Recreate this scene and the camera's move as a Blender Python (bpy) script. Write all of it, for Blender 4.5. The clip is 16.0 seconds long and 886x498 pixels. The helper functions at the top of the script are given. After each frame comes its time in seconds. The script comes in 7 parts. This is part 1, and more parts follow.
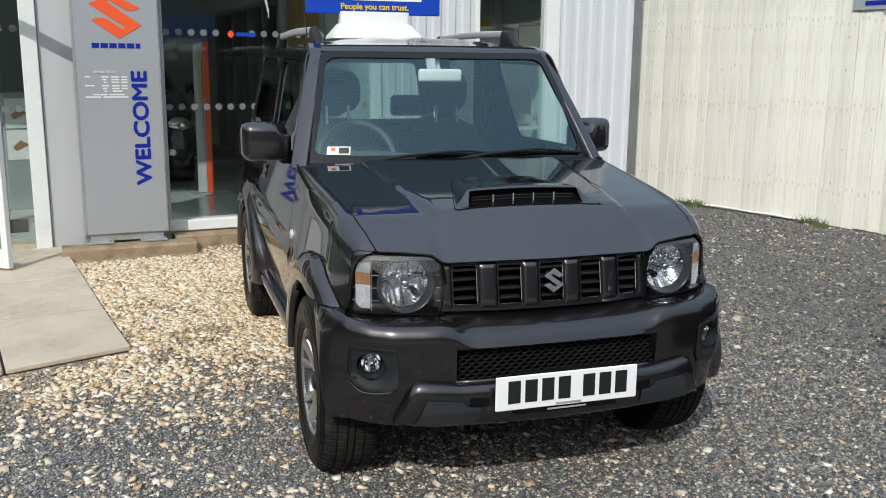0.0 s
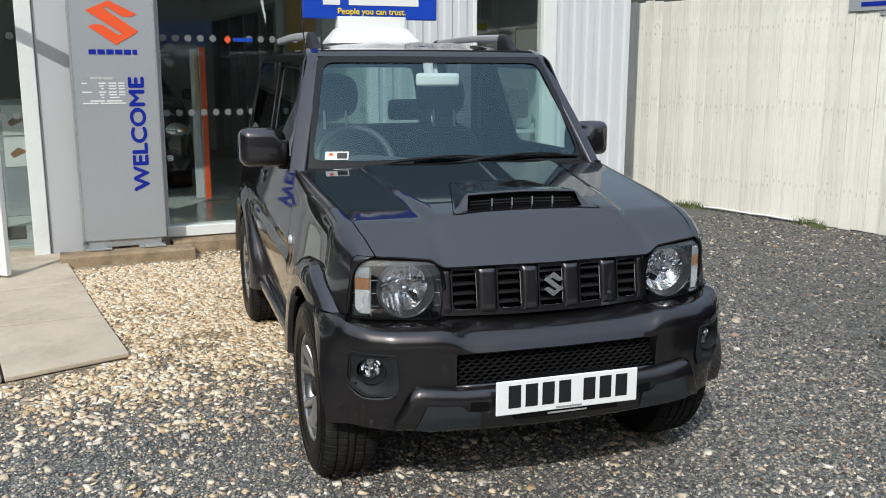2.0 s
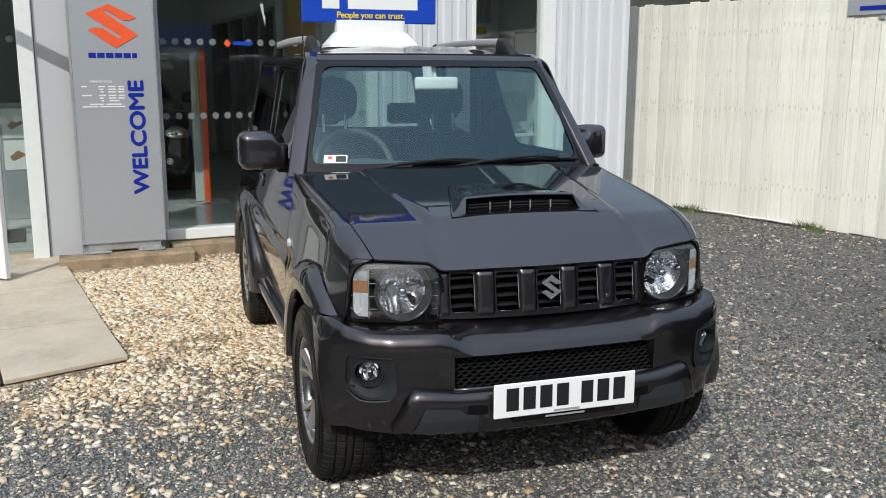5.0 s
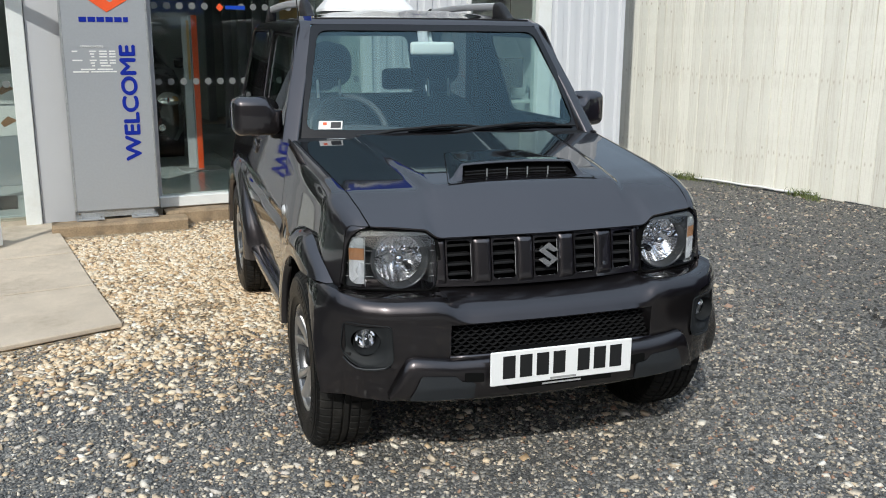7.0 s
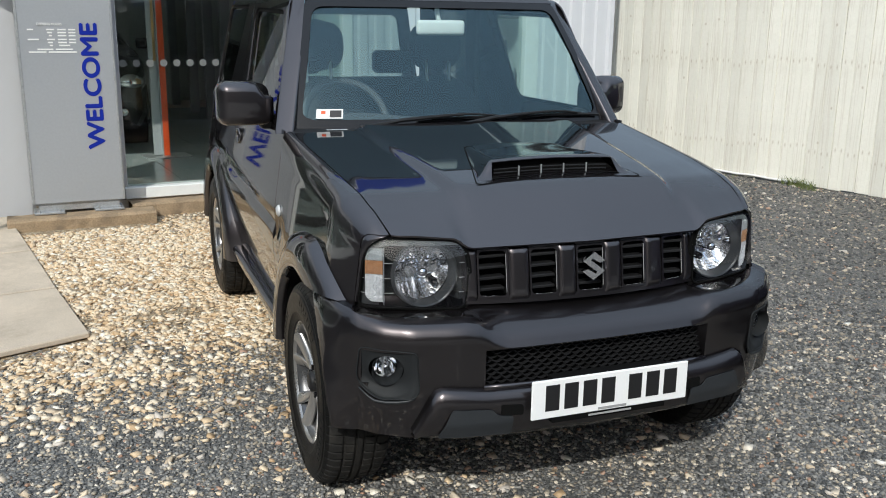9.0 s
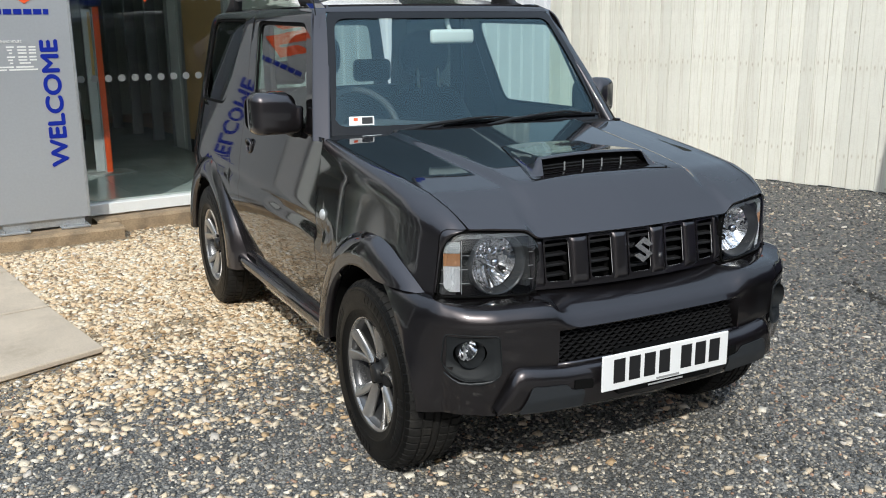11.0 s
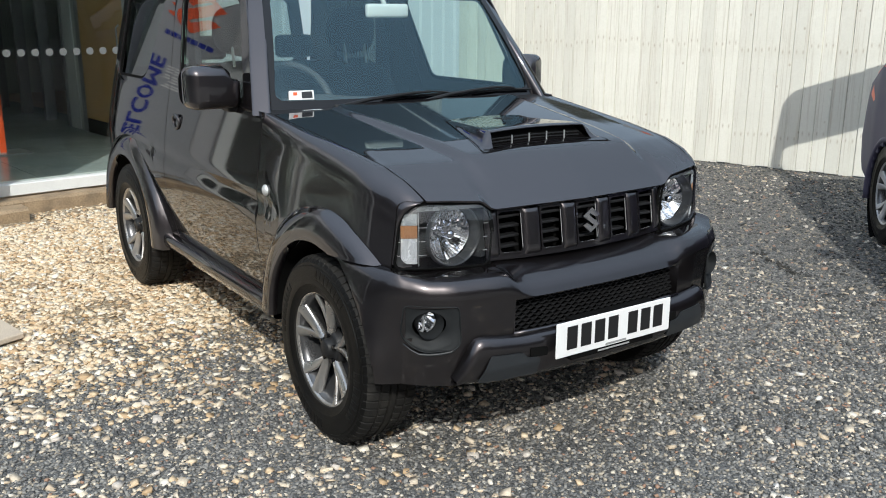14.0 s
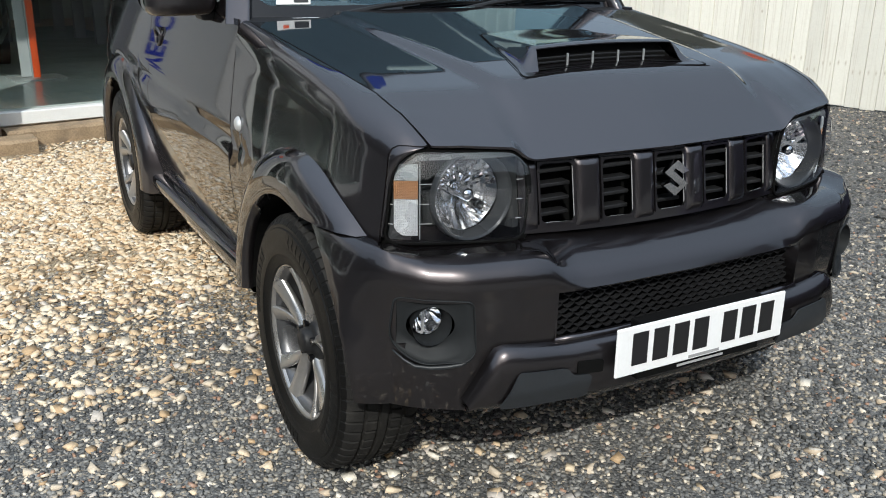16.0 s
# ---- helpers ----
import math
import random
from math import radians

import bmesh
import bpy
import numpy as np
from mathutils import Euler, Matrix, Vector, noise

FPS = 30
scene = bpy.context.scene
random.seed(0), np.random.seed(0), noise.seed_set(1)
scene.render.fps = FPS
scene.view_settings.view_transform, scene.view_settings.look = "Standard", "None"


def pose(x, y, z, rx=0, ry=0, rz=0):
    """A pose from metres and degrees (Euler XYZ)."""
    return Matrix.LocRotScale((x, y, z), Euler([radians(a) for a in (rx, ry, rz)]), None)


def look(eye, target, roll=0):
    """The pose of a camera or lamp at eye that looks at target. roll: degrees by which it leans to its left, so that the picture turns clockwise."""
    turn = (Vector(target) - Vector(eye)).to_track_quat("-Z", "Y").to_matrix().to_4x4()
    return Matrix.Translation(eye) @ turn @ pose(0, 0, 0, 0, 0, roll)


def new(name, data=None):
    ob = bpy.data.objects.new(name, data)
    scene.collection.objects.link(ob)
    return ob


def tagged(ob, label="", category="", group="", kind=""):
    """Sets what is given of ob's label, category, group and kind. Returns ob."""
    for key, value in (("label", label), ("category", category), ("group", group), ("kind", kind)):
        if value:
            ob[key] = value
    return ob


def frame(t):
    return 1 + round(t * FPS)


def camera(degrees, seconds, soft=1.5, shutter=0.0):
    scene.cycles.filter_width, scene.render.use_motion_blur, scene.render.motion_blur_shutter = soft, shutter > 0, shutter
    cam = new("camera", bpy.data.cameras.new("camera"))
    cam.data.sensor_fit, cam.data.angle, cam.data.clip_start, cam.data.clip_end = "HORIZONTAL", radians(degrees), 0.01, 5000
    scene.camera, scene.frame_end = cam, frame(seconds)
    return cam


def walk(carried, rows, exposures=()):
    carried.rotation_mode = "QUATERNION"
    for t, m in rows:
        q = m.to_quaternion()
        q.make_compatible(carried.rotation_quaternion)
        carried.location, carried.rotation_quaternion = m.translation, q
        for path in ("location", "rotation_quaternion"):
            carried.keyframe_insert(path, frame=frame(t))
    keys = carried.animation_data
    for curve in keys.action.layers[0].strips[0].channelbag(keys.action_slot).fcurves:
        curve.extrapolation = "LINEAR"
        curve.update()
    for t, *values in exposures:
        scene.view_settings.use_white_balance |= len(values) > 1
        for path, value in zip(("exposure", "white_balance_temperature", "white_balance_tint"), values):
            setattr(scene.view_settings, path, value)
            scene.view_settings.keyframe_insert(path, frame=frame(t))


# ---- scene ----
cam = camera(52.1, 16.0, soft=1.0)
PATH = [
    (0, (-1.289, -3.276, 1.518), (-0.691, -1.41, 1.12), 0.5),
    (0.5, (-1.288, -3.272, 1.521), (-0.69, -1.405, 1.127), 0.3),
    (1, (-1.29, -3.273, 1.521), (-0.695, -1.404, 1.132), 0.2),
    (1.5, (-1.293, -3.274, 1.522), (-0.697, -1.407, 1.126), 0.0),
    (2, (-1.292, -3.272, 1.522), (-0.689, -1.405, 1.131), 0.1),
    (2.5, (-1.292, -3.275, 1.522), (-0.687, -1.407, 1.139), 0.1),
    (3, (-1.291, -3.276, 1.524), (-0.684, -1.408, 1.148), 0.0),
    (3.5, (-1.293, -3.278, 1.525), (-0.693, -1.407, 1.151), 0.1),
    (4, (-1.292, -3.272, 1.522), (-0.693, -1.401, 1.143), 0.1),
    (6.5, (-1.285, -3.294, 1.523), (-0.672, -1.431, 1.133), 0.2),
    (7, (-1.29, -3.256, 1.516), (-0.678, -1.407, 1.063), 0.3),
    (7.5, (-1.302, -3.204, 1.498), (-0.667, -1.371, 1.01), 0.4),
    (8, (-1.256, -3.025, 1.473), (-0.619, -1.208, 0.929), 0.7),
    (8.5, (-1.249, -2.896, 1.502), (-0.613, -1.067, 1.001), -0.1),
    (9, (-1.344, -2.775, 1.497), (-0.654, -0.963, 1.009), 0.7),
    (9.2, (-1.406, -2.715, 1.498), (-0.669, -0.92, 1.013), -0.0),
    (11.3, (-1.971, -2.76, 1.506), (-1.034, -1.055, 1.042), -0.7),
    (11.5, (-2.012, -2.736, 1.497), (-1.038, -1.047, 1.052), -1.0),
    (12, (-2.076, -2.698, 1.492), (-1.055, -1.036, 1.05), -0.6),
    (12.5, (-2.087, -2.687, 1.492), (-1.045, -1.039, 1.046), -0.1),
    (13, (-2.091, -2.691, 1.492), (-1.034, -1.05, 1.052), 0.1),
    (13.5, (-2.09, -2.692, 1.49), (-1.013, -1.077, 1.012), 0.1),
    (14, (-2.083, -2.678, 1.481), (-0.994, -1.081, 0.968), 0.2),
    (14.5, (-2.036, -2.628, 1.463), (-0.955, -1.045, 0.894), -0.2),
    (15, (-1.841, -2.483, 1.43), (-0.83, -0.856, 0.858), -0.7),
    (15.5, (-1.65, -2.329, 1.413), (-0.706, -0.683, 0.779), -0.1),
    (16, (-1.474, -2.046, 1.315), (-0.556, -0.389, 0.672), 0.6),
]
walk(cam, [(t, look(eye, target, roll)) for t, eye, target, roll in PATH],
     exposures=[(0, -0.60, 6350, 5), (9, -0.58, 6350, 5), (11.5, -0.50, 6350, 5), (16, -0.42, 6350, 5)])

# ---- daylight ----
SUN_ELEV, SUN_AZ = 38.0, 33.0          # light travels towards +y, turned 33 degrees towards +x
world = bpy.data.worlds.new("World")
scene.world = world
world.use_nodes = True
wn = world.node_tree.nodes
sky = wn.new("ShaderNodeTexSky")
sky.sky_type = 'NISHITA'
sky.sun_disc = False
sky.sun_elevation = radians(SUN_ELEV)
sky.sun_rotation = radians(180 + SUN_AZ)
sky.air_density, sky.dust_density, sky.ozone_density = 1.1, 4.0, 1.0
world.node_tree.links.new(sky.outputs[0], wn["Background"].inputs[0])
wn["Background"].inputs[1].default_value = 0.07
veil = wn.new("ShaderNodeBackground")               # thin bright cloud over the whole sky, brightest overhead
veil.inputs[0].default_value = (0.80, 0.93, 1.13, 1)
aim = wn.new("ShaderNodeTexCoord")
high = wn.new("ShaderNodeSeparateXYZ")
world.node_tree.links.new(aim.outputs["Generated"], high.inputs[0])
rise = wn.new("ShaderNodeMapRange")
rise.inputs["To Min"].default_value, rise.inputs["To Max"].default_value = 0.42, 1.30
world.node_tree.links.new(high.outputs[2], rise.inputs["Value"])
world.node_tree.links.new(rise.outputs[0], veil.inputs[1])
both = wn.new("ShaderNodeAddShader")
world.node_tree.links.new(wn["Background"].outputs[0], both.inputs[0])
world.node_tree.links.new(veil.outputs[0], both.inputs[1])
world.node_tree.links.new(both.outputs[0], wn["World Output"].inputs[0])
sun = new("sun", bpy.data.lights.new("sun", 'SUN'))
sun.data.energy = 4.55
sun.data.angle = radians(0.55)
sun.data.color = (1.0, 0.965, 0.915)
_e, _a = radians(SUN_ELEV), radians(SUN_AZ)
to_sun = Vector((-math.sin(_a) * math.cos(_e), -math.cos(_a) * math.cos(_e), math.sin(_e)))
sun.matrix_world = look(tuple(to_sun * 30), (0, 0, 0))


# ---- materials ----
def lnk(nt, a, b):
    nt.links.new(a, b)


def pbr(name, col, rough=0.5, metal=0.0, var=0.12, scale=6.0, fine=120.0, bump=0.0, bump_scale=150.0,
        coat=0.0, coat_rough=0.03, rnd=0.0, island=0.0, spec=0.5, rough_var=0.1, dirt=None, dirt_amt=0.0, dirt_scale=2.5):
    """A surface with variation at two scales, fine relief and, if wanted, blotches of dirt."""
    m = bpy.data.materials.new(name)
    m.use_nodes = True
    nt = m.node_tree
    b = nt.nodes["Principled BSDF"]
    tc = nt.nodes.new("ShaderNodeTexCoord")
    n1 = nt.nodes.new("ShaderNodeTexNoise")
    n1.inputs["Scale"].default_value = scale
    n1.inputs["Detail"].default_value = 5
    n2 = nt.nodes.new("ShaderNodeTexNoise")
    n2.inputs["Scale"].default_value = fine
    n2.inputs["Detail"].default_value = 3
    lnk(nt, tc.outputs["Object"], n1.inputs["Vector"])
    lnk(nt, tc.outputs["Object"], n2.inputs["Vector"])
    add = nt.nodes.new("ShaderNodeMath")
    add.operation = 'ADD'
    lnk(nt, n1.outputs["Fac"], add.inputs[0])
    lnk(nt, n2.outputs["Fac"], add.inputs[1])
    mr = nt.nodes.new("ShaderNodeMapRange")
    mr.inputs["From Min"].default_value = 0.6
    mr.inputs["From Max"].default_value = 1.4
    mr.inputs["To Min"].default_value = 1 - var
    mr.inputs["To Max"].default_value = 1 + var
    lnk(nt, add.outputs[0], mr.inputs["Value"])
    val = mr.outputs[0]
    if rnd or island:
        src = nt.nodes.new("ShaderNodeObjectInfo").outputs["Random"] if rnd else nt.nodes.new("ShaderNodeNewGeometry").outputs["Random Per Island"]
        amt = rnd or island
        r2 = nt.nodes.new("ShaderNodeMapRange")
        r2.inputs["To Min"].default_value = 1 - amt
        r2.inputs["To Max"].default_value = 1 + amt
        lnk(nt, src, r2.inputs["Value"])
        mu = nt.nodes.new("ShaderNodeMath")
        mu.operation = 'MULTIPLY'
        lnk(nt, val, mu.inputs[0])
        lnk(nt, r2.outputs[0], mu.inputs[1])
        val = mu.outputs[0]
    mix = nt.nodes.new("ShaderNodeVectorMath")
    mix.operation = 'SCALE'
    mix.inputs[0].default_value = col[:3]
    lnk(nt, val, mix.inputs["Scale"])
    colour = mix.outputs[0]
    if dirt:
        n3 = nt.nodes.new("ShaderNodeTexNoise")
        n3.inputs["Scale"].default_value = dirt_scale
        n3.inputs["Detail"].default_value = 8
        n3.inputs["Roughness"].default_value = 0.65
        lnk(nt, tc.outputs["Object"], n3.inputs["Vector"])
        rp = nt.nodes.new("ShaderNodeMapRange")
        rp.inputs["From Min"].default_value = 0.5
        rp.inputs["From Max"].default_value = 0.75
        rp.inputs["To Max"].default_value = dirt_amt
        lnk(nt, n3.outputs["Fac"], rp.inputs["Value"])
        dm = nt.nodes.new("ShaderNodeMix")
        dm.data_type = 'RGBA'
        lnk(nt, rp.outputs[0], dm.inputs["Factor"])
        lnk(nt, colour, dm.inputs["A"])
        dm.inputs["B"].default_value = (*dirt[:3], 1)
        colour = dm.outputs["Result"]
    lnk(nt, colour, b.inputs["Base Color"])
    rr = nt.nodes.new("ShaderNodeMapRange")
    rr.inputs["To Min"].default_value = max(0.02, rough - rough_var)
    rr.inputs["To Max"].default_value = min(1, rough + rough_var)
    lnk(nt, n1.outputs["Fac"], rr.inputs["Value"])
    lnk(nt, rr.outputs[0], b.inputs["Roughness"])
    b.inputs["Metallic"].default_value = metal
    b.inputs["Specular IOR Level"].default_value = spec
    b.inputs["Coat Weight"].default_value = coat
    b.inputs["Coat Roughness"].default_value = coat_rough
    if bump:
        n4 = nt.nodes.new("ShaderNodeTexNoise")
        n4.inputs["Scale"].default_value = bump_scale
        n4.inputs["Detail"].default_value = 4
        lnk(nt, tc.outputs["Object"], n4.inputs["Vector"])
        bp = nt.nodes.new("ShaderNodeBump")
        bp.inputs["Strength"].default_value = bump
        bp.inputs["Distance"].default_value = 0.004
        lnk(nt, n4.outputs["Fac"], bp.inputs["Height"])
        lnk(nt, bp.outputs[0], b.inputs["Normal"])
    return m


def glass(name, tint=(0.9, 0.95, 0.93), rough=0.0, see=0.92, dust=0.0, gloss=0.06, sheen=(1, 1, 1)):
    """Thin glazing: a clear sheet with the mirror gloss of glass."""
    m = bpy.data.materials.new(name)
    m.use_nodes = True
    nt = m.node_tree
    nt.nodes.remove(nt.nodes["Principled BSDF"])
    tr = nt.nodes.new("ShaderNodeBsdfTransparent")
    tr.inputs[0].default_value = (tint[0] * see, tint[1] * see, tint[2] * see, 1)
    gl = nt.nodes.new("ShaderNodeBsdfGlossy")
    gl.inputs["Roughness"].default_value = rough
    gl.inputs["Color"].default_value = (*sheen, 1)
    lw = nt.nodes.new("ShaderNodeLayerWeight")      # mirror gloss of glass: 4 % straight on, rising to the edge
    lw.inputs[0].default_value = 0.5
    pw = nt.nodes.new("ShaderNodeMath")
    pw.operation = 'POWER'
    lnk(nt, lw.outputs["Facing"], pw.inputs[0])
    pw.inputs[1].default_value = 5.0
    fr = nt.nodes.new("ShaderNodeMath")
    fr.operation = 'MULTIPLY_ADD'
    lnk(nt, pw.outputs[0], fr.inputs[0])
    fr.inputs[1].default_value = 0.92
    fr.inputs[2].default_value = gloss
    mx = nt.nodes.new("ShaderNodeMixShader")
    lnk(nt, fr.outputs[0], mx.inputs[0])
    lnk(nt, tr.outputs[0], mx.inputs[1])
    lnk(nt, gl.outputs[0], mx.inputs[2])
    out = mx.outputs[0]
    if dust:
        df = nt.nodes.new("ShaderNodeBsdfDiffuse")
        df.inputs[0].default_value = (0.32, 0.53, 0.62, 1)
        tc = nt.nodes.new("ShaderNodeTexCoord")
        nz = nt.nodes.new("ShaderNodeTexNoise")
        nz.inputs["Scale"].default_value = 3.0
        nz.inputs["Detail"].default_value = 6
        lnk(nt, tc.outputs["Object"], nz.inputs["Vector"])
        mr = nt.nodes.new("ShaderNodeMapRange")
        mr.inputs["To Min"].default_value = dust * 0.6
        mr.inputs["To Max"].default_value = dust * 1.4
        lnk(nt, nz.outputs["Fac"], mr.inputs["Value"])
        m2 = nt.nodes.new("ShaderNodeMixShader")
        lnk(nt, mr.outputs[0], m2.inputs[0])
        lnk(nt, out, m2.inputs[1])
        lnk(nt, df.outputs[0], m2.inputs[2])
        out = m2.outputs[0]
    lnk(nt, out, nt.nodes["Material Output"].inputs[0])
    return m


def stone_mat(name, cols, rough=0.75):
    """Loose stones: each island takes its colour from a ramp."""
    m = bpy.data.materials.new(name)
    m.use_nodes = True
    nt = m.node_tree
    b = nt.nodes["Principled BSDF"]
    ge = nt.nodes.new("ShaderNodeNewGeometry")
    rp = nt.nodes.new("ShaderNodeValToRGB")
    rp.color_ramp.interpolation = 'CONSTANT'
    el = rp.color_ramp.elements
    while len(el) < len(cols):
        el.new(0.5)
    for k, (p, c) in enumerate(cols):
        el[k].position = p
        el[k].color = (*c, 1)
    lnk(nt, ge.outputs["Random Per Island"], rp.inputs[0])
    tc = nt.nodes.new("ShaderNodeTexCoord")
    n = nt.nodes.new("ShaderNodeTexNoise")
    n.inputs["Scale"].default_value = 140
    n.inputs["Detail"].default_value = 4
    lnk(nt, tc.outputs["Object"], n.inputs["Vector"])
    mr = nt.nodes.new("ShaderNodeMapRange")
    mr.inputs["To Min"].default_value = 0.6
    mr.inputs["To Max"].default_value = 1.35
    lnk(nt, n.outputs["Fac"], mr.inputs["Value"])
    sc = nt.nodes.new("ShaderNodeVectorMath")
    sc.operation = 'SCALE'
    lnk(nt, rp.outputs[0], sc.inputs[0])
    lnk(nt, mr.outputs[0], sc.inputs["Scale"])
    lnk(nt, sc.outputs[0], b.inputs["Base Color"])
    b.inputs["Roughness"].default_value = rough
    return m


M_paint = pbr("dark_grey_metallic_paint", (0.073, 0.0645, 0.069), 0.33, 0.95, var=0.05, scale=2, fine=900, coat=1.0, coat_rough=0.04, rough_var=0.03)
# body paint again, darker: the bumper's shade is put into the colour
M_bumper = pbr("painted_plastic_shaded", (0.058, 0.051, 0.054), 0.33, 0.95, var=0.05, scale=2, fine=900, coat=1.0, coat_rough=0.07, rough_var=0.03)
for m_, ior in ((M_paint, 1.68), (M_bumper, 1.52)):
    m_.node_tree.nodes["Principled BSDF"].inputs["Coat IOR"].default_value = ior
    m_.node_tree.nodes["Principled BSDF"].inputs["Specular Tint"].default_value = (0.10, 0.10, 0.10, 1)   # flakes lie under the lacquer: no bright edge of their own
M_black = pbr("black_plastic", (0.012, 0.012, 0.013), 0.5, var=0.15, bump=0.08, bump_scale=900, spec=0.35)
M_gloss_black = pbr("gloss_black", (0.006, 0.006, 0.007), 0.12, var=0.05, rough_var=0.04)
# near-black: real rubber and liners, also painted shade in gaps and recesses
M_gap = pbr("black_rubber_and_gap_shade", (0.004, 0.004, 0.004), 0.85, var=0.1, spec=0.1)
M_rubber = pbr("tyre_rubber", (0.006, 0.0059, 0.0058), 0.42, var=0.25, scale=9, fine=150, bump=0.15, bump_scale=300, spec=0.12, dirt=(0.05, 0.047, 0.042), dirt_amt=0.05, dirt_scale=6)
M_alloy = pbr("machined_grey_alloy", (0.46, 0.445, 0.43), 0.28, 0.85, var=0.08, rough_var=0.08)
M_alloy_dark = pbr("dark_alloy", (0.15, 0.15, 0.155), 0.3, 0.8, var=0.12)
M_lampchrome = pbr("reflector_chrome", (0.94, 0.94, 0.95), 0.08, 1.0, var=0.03, rough_var=0.04)
M_chrome = pbr("chrome", (0.8, 0.8, 0.82), 0.06, 1.0, var=0.03, rough_var=0.03)
M_silver = pbr("silver_rail", (0.50, 0.50, 0.51), 0.38, 0.4, var=0.06)
M_glass = glass("clear_glass", see=0.95)
M_screen = glass("windscreen_glass", (0.78, 0.92, 0.90), see=0.90, gloss=0.11, sheen=(0.62, 0.90, 1.0))
M_side = glass("side_glass", (0.80, 0.92, 0.89), see=0.90)
M_rear = glass("rear_glass", (0.62, 0.74, 0.71), see=0.62)
M_tint = glass("tinted_glass", (0.35, 0.4, 0.4), see=0.35)
M_lens = glass("lamp_lens", (0.97, 0.98, 1.0), see=0.96, gloss=0.06)
M_amber = pbr("amber_reflector", (0.36, 0.19, 0.095), 0.3, 0.2, var=0.15, bump=0.4, bump_scale=350)
M_clearref = pbr("prism_reflector", (0.56, 0.57, 0.58), 0.28, 0.35, var=0.15, bump=0.5, bump_scale=350)
M_white = pbr("white_plastic", (0.78, 0.78, 0.77), 0.4, var=0.04, dirt=(0.5, 0.48, 0.44), dirt_amt=0.15)
M_plate = pbr("plate_white", (0.82, 0.82, 0.82), 0.35, var=0.03)
M_ink = pbr("black_ink", (0.012, 0.012, 0.013), 0.4, var=0.05)
M_blue = pbr("blue_print", (0.010, 0.055, 0.42), 0.4, var=0.06, spec=0.3)
M_navy = pbr("navy_letters", (0.008, 0.022, 0.27), 0.5, var=0.05, spec=0.15)
M_red = pbr("orange_red_print", (0.80, 0.10, 0.025), 0.4, var=0.05)
M_yellow = pbr("yellow_print", (0.85, 0.62, 0.05), 0.4, var=0.05)
M_totem = pbr("brushed_silver_panel", (0.37, 0.385, 0.41), 0.42, 0.25, var=0.05, scale=1.2, fine=60, dirt=(0.3, 0.3, 0.3), dirt_amt=0.15)
M_steel = pbr("galvanised_steel", (0.42, 0.43, 0.44), 0.45, 0.6, var=0.2, scale=25)
M_cladding = pbr("pale_grey_cladding", (0.61, 0.62, 0.65), 0.45, var=0.05, scale=1.5, dirt=(0.4, 0.39, 0.37), dirt_amt=0.2, dirt_scale=1.5)
M_panel = pbr("pale_grey_panel", (0.48, 0.48, 0.50), 0.5, var=0.05, scale=2, dirt=(0.45, 0.43, 0.40), dirt_amt=0.25)
M_frame = pbr("white_frame", (0.76, 0.77, 0.76), 0.4, var=0.05, dirt=(0.5, 0.47, 0.4), dirt_amt=0.3, dirt_scale=6)
M_concrete = pbr("pale_concrete_slab", (0.51, 0.43, 0.34), 0.85, var=0.24, scale=5, fine=140, bump=0.3, bump_scale=220, rnd=0.16, dirt=(0.29, 0.235, 0.175), dirt_amt=0.8, dirt_scale=2.6)
M_sleeper = pbr("weathered_timber", (0.31, 0.225, 0.14), 0.85, var=0.38, scale=8, fine=90, bump=0.4, bump_scale=60, dirt=(0.12, 0.09, 0.065), dirt_amt=0.75, dirt_scale=5)
M_tile = pbr("grey_floor_tile", (0.52, 0.56, 0.56), 0.18, var=0.06, scale=3, rnd=0.05)
M_inner = pbr("interior_wall", (0.66, 0.67, 0.65), 0.7, var=0.05)
M_ceiling = pbr("ceiling_white", (0.74, 0.74, 0.73), 0.8, var=0.03)
M_oak = pbr("oak_veneer", (0.60, 0.36, 0.14), 0.5, var=0.18, scale=4, fine=50)
M_cabin = pbr("cabin_cloth", (0.016, 0.016, 0.018), 0.9, var=0.2)
M_dash = pbr("dash_plastic", (0.075, 0.078, 0.083), 0.6, var=0.12)
M_lining = pbr("headlining", (0.32, 0.32, 0.32), 0.9, var=0.05)

from mathutils.geometry import tessellate_polygon


# ---- building tools ----
def S(a, b, t):
    t = max(0.0, min(1.0, (t - a) / (b - a)))
    return t * t * (3 - 2 * t)


def lerp(a, b, t):
    return a + (b - a) * t


def interp(x, xs, ys):
    return float(np.interp(x, xs, ys))


def part(name, bm, material, parent=None, label="", smooth=False, solid=0.0):
    """Links a bmesh as one mesh object under a thing or a part."""
    me = bpy.data.meshes.new(name)
    if smooth:
        for f in bm.faces:
            f.smooth = True
    bm.to_mesh(me)
    bm.free()
    me.materials.append(material)
    ob = new(name, me)
    if parent is not None:
        ob.parent = parent
    if label:
        ob["label"] = label
    if solid:
        md = ob.modifiers.new("thick", 'SOLIDIFY')
        md.thickness = solid
        md.offset = 0.0
        es = ob.modifiers.new("crisp", 'EDGE_SPLIT')
        es.split_angle = radians(50)
    return ob


def thing(name, label, category, m=None, group="", kind=""):
    ob = new(name)
    ob.empty_display_size = 0.1
    if m is not None:
        ob.matrix_world = m
    return tagged(ob, label, category, group, kind)


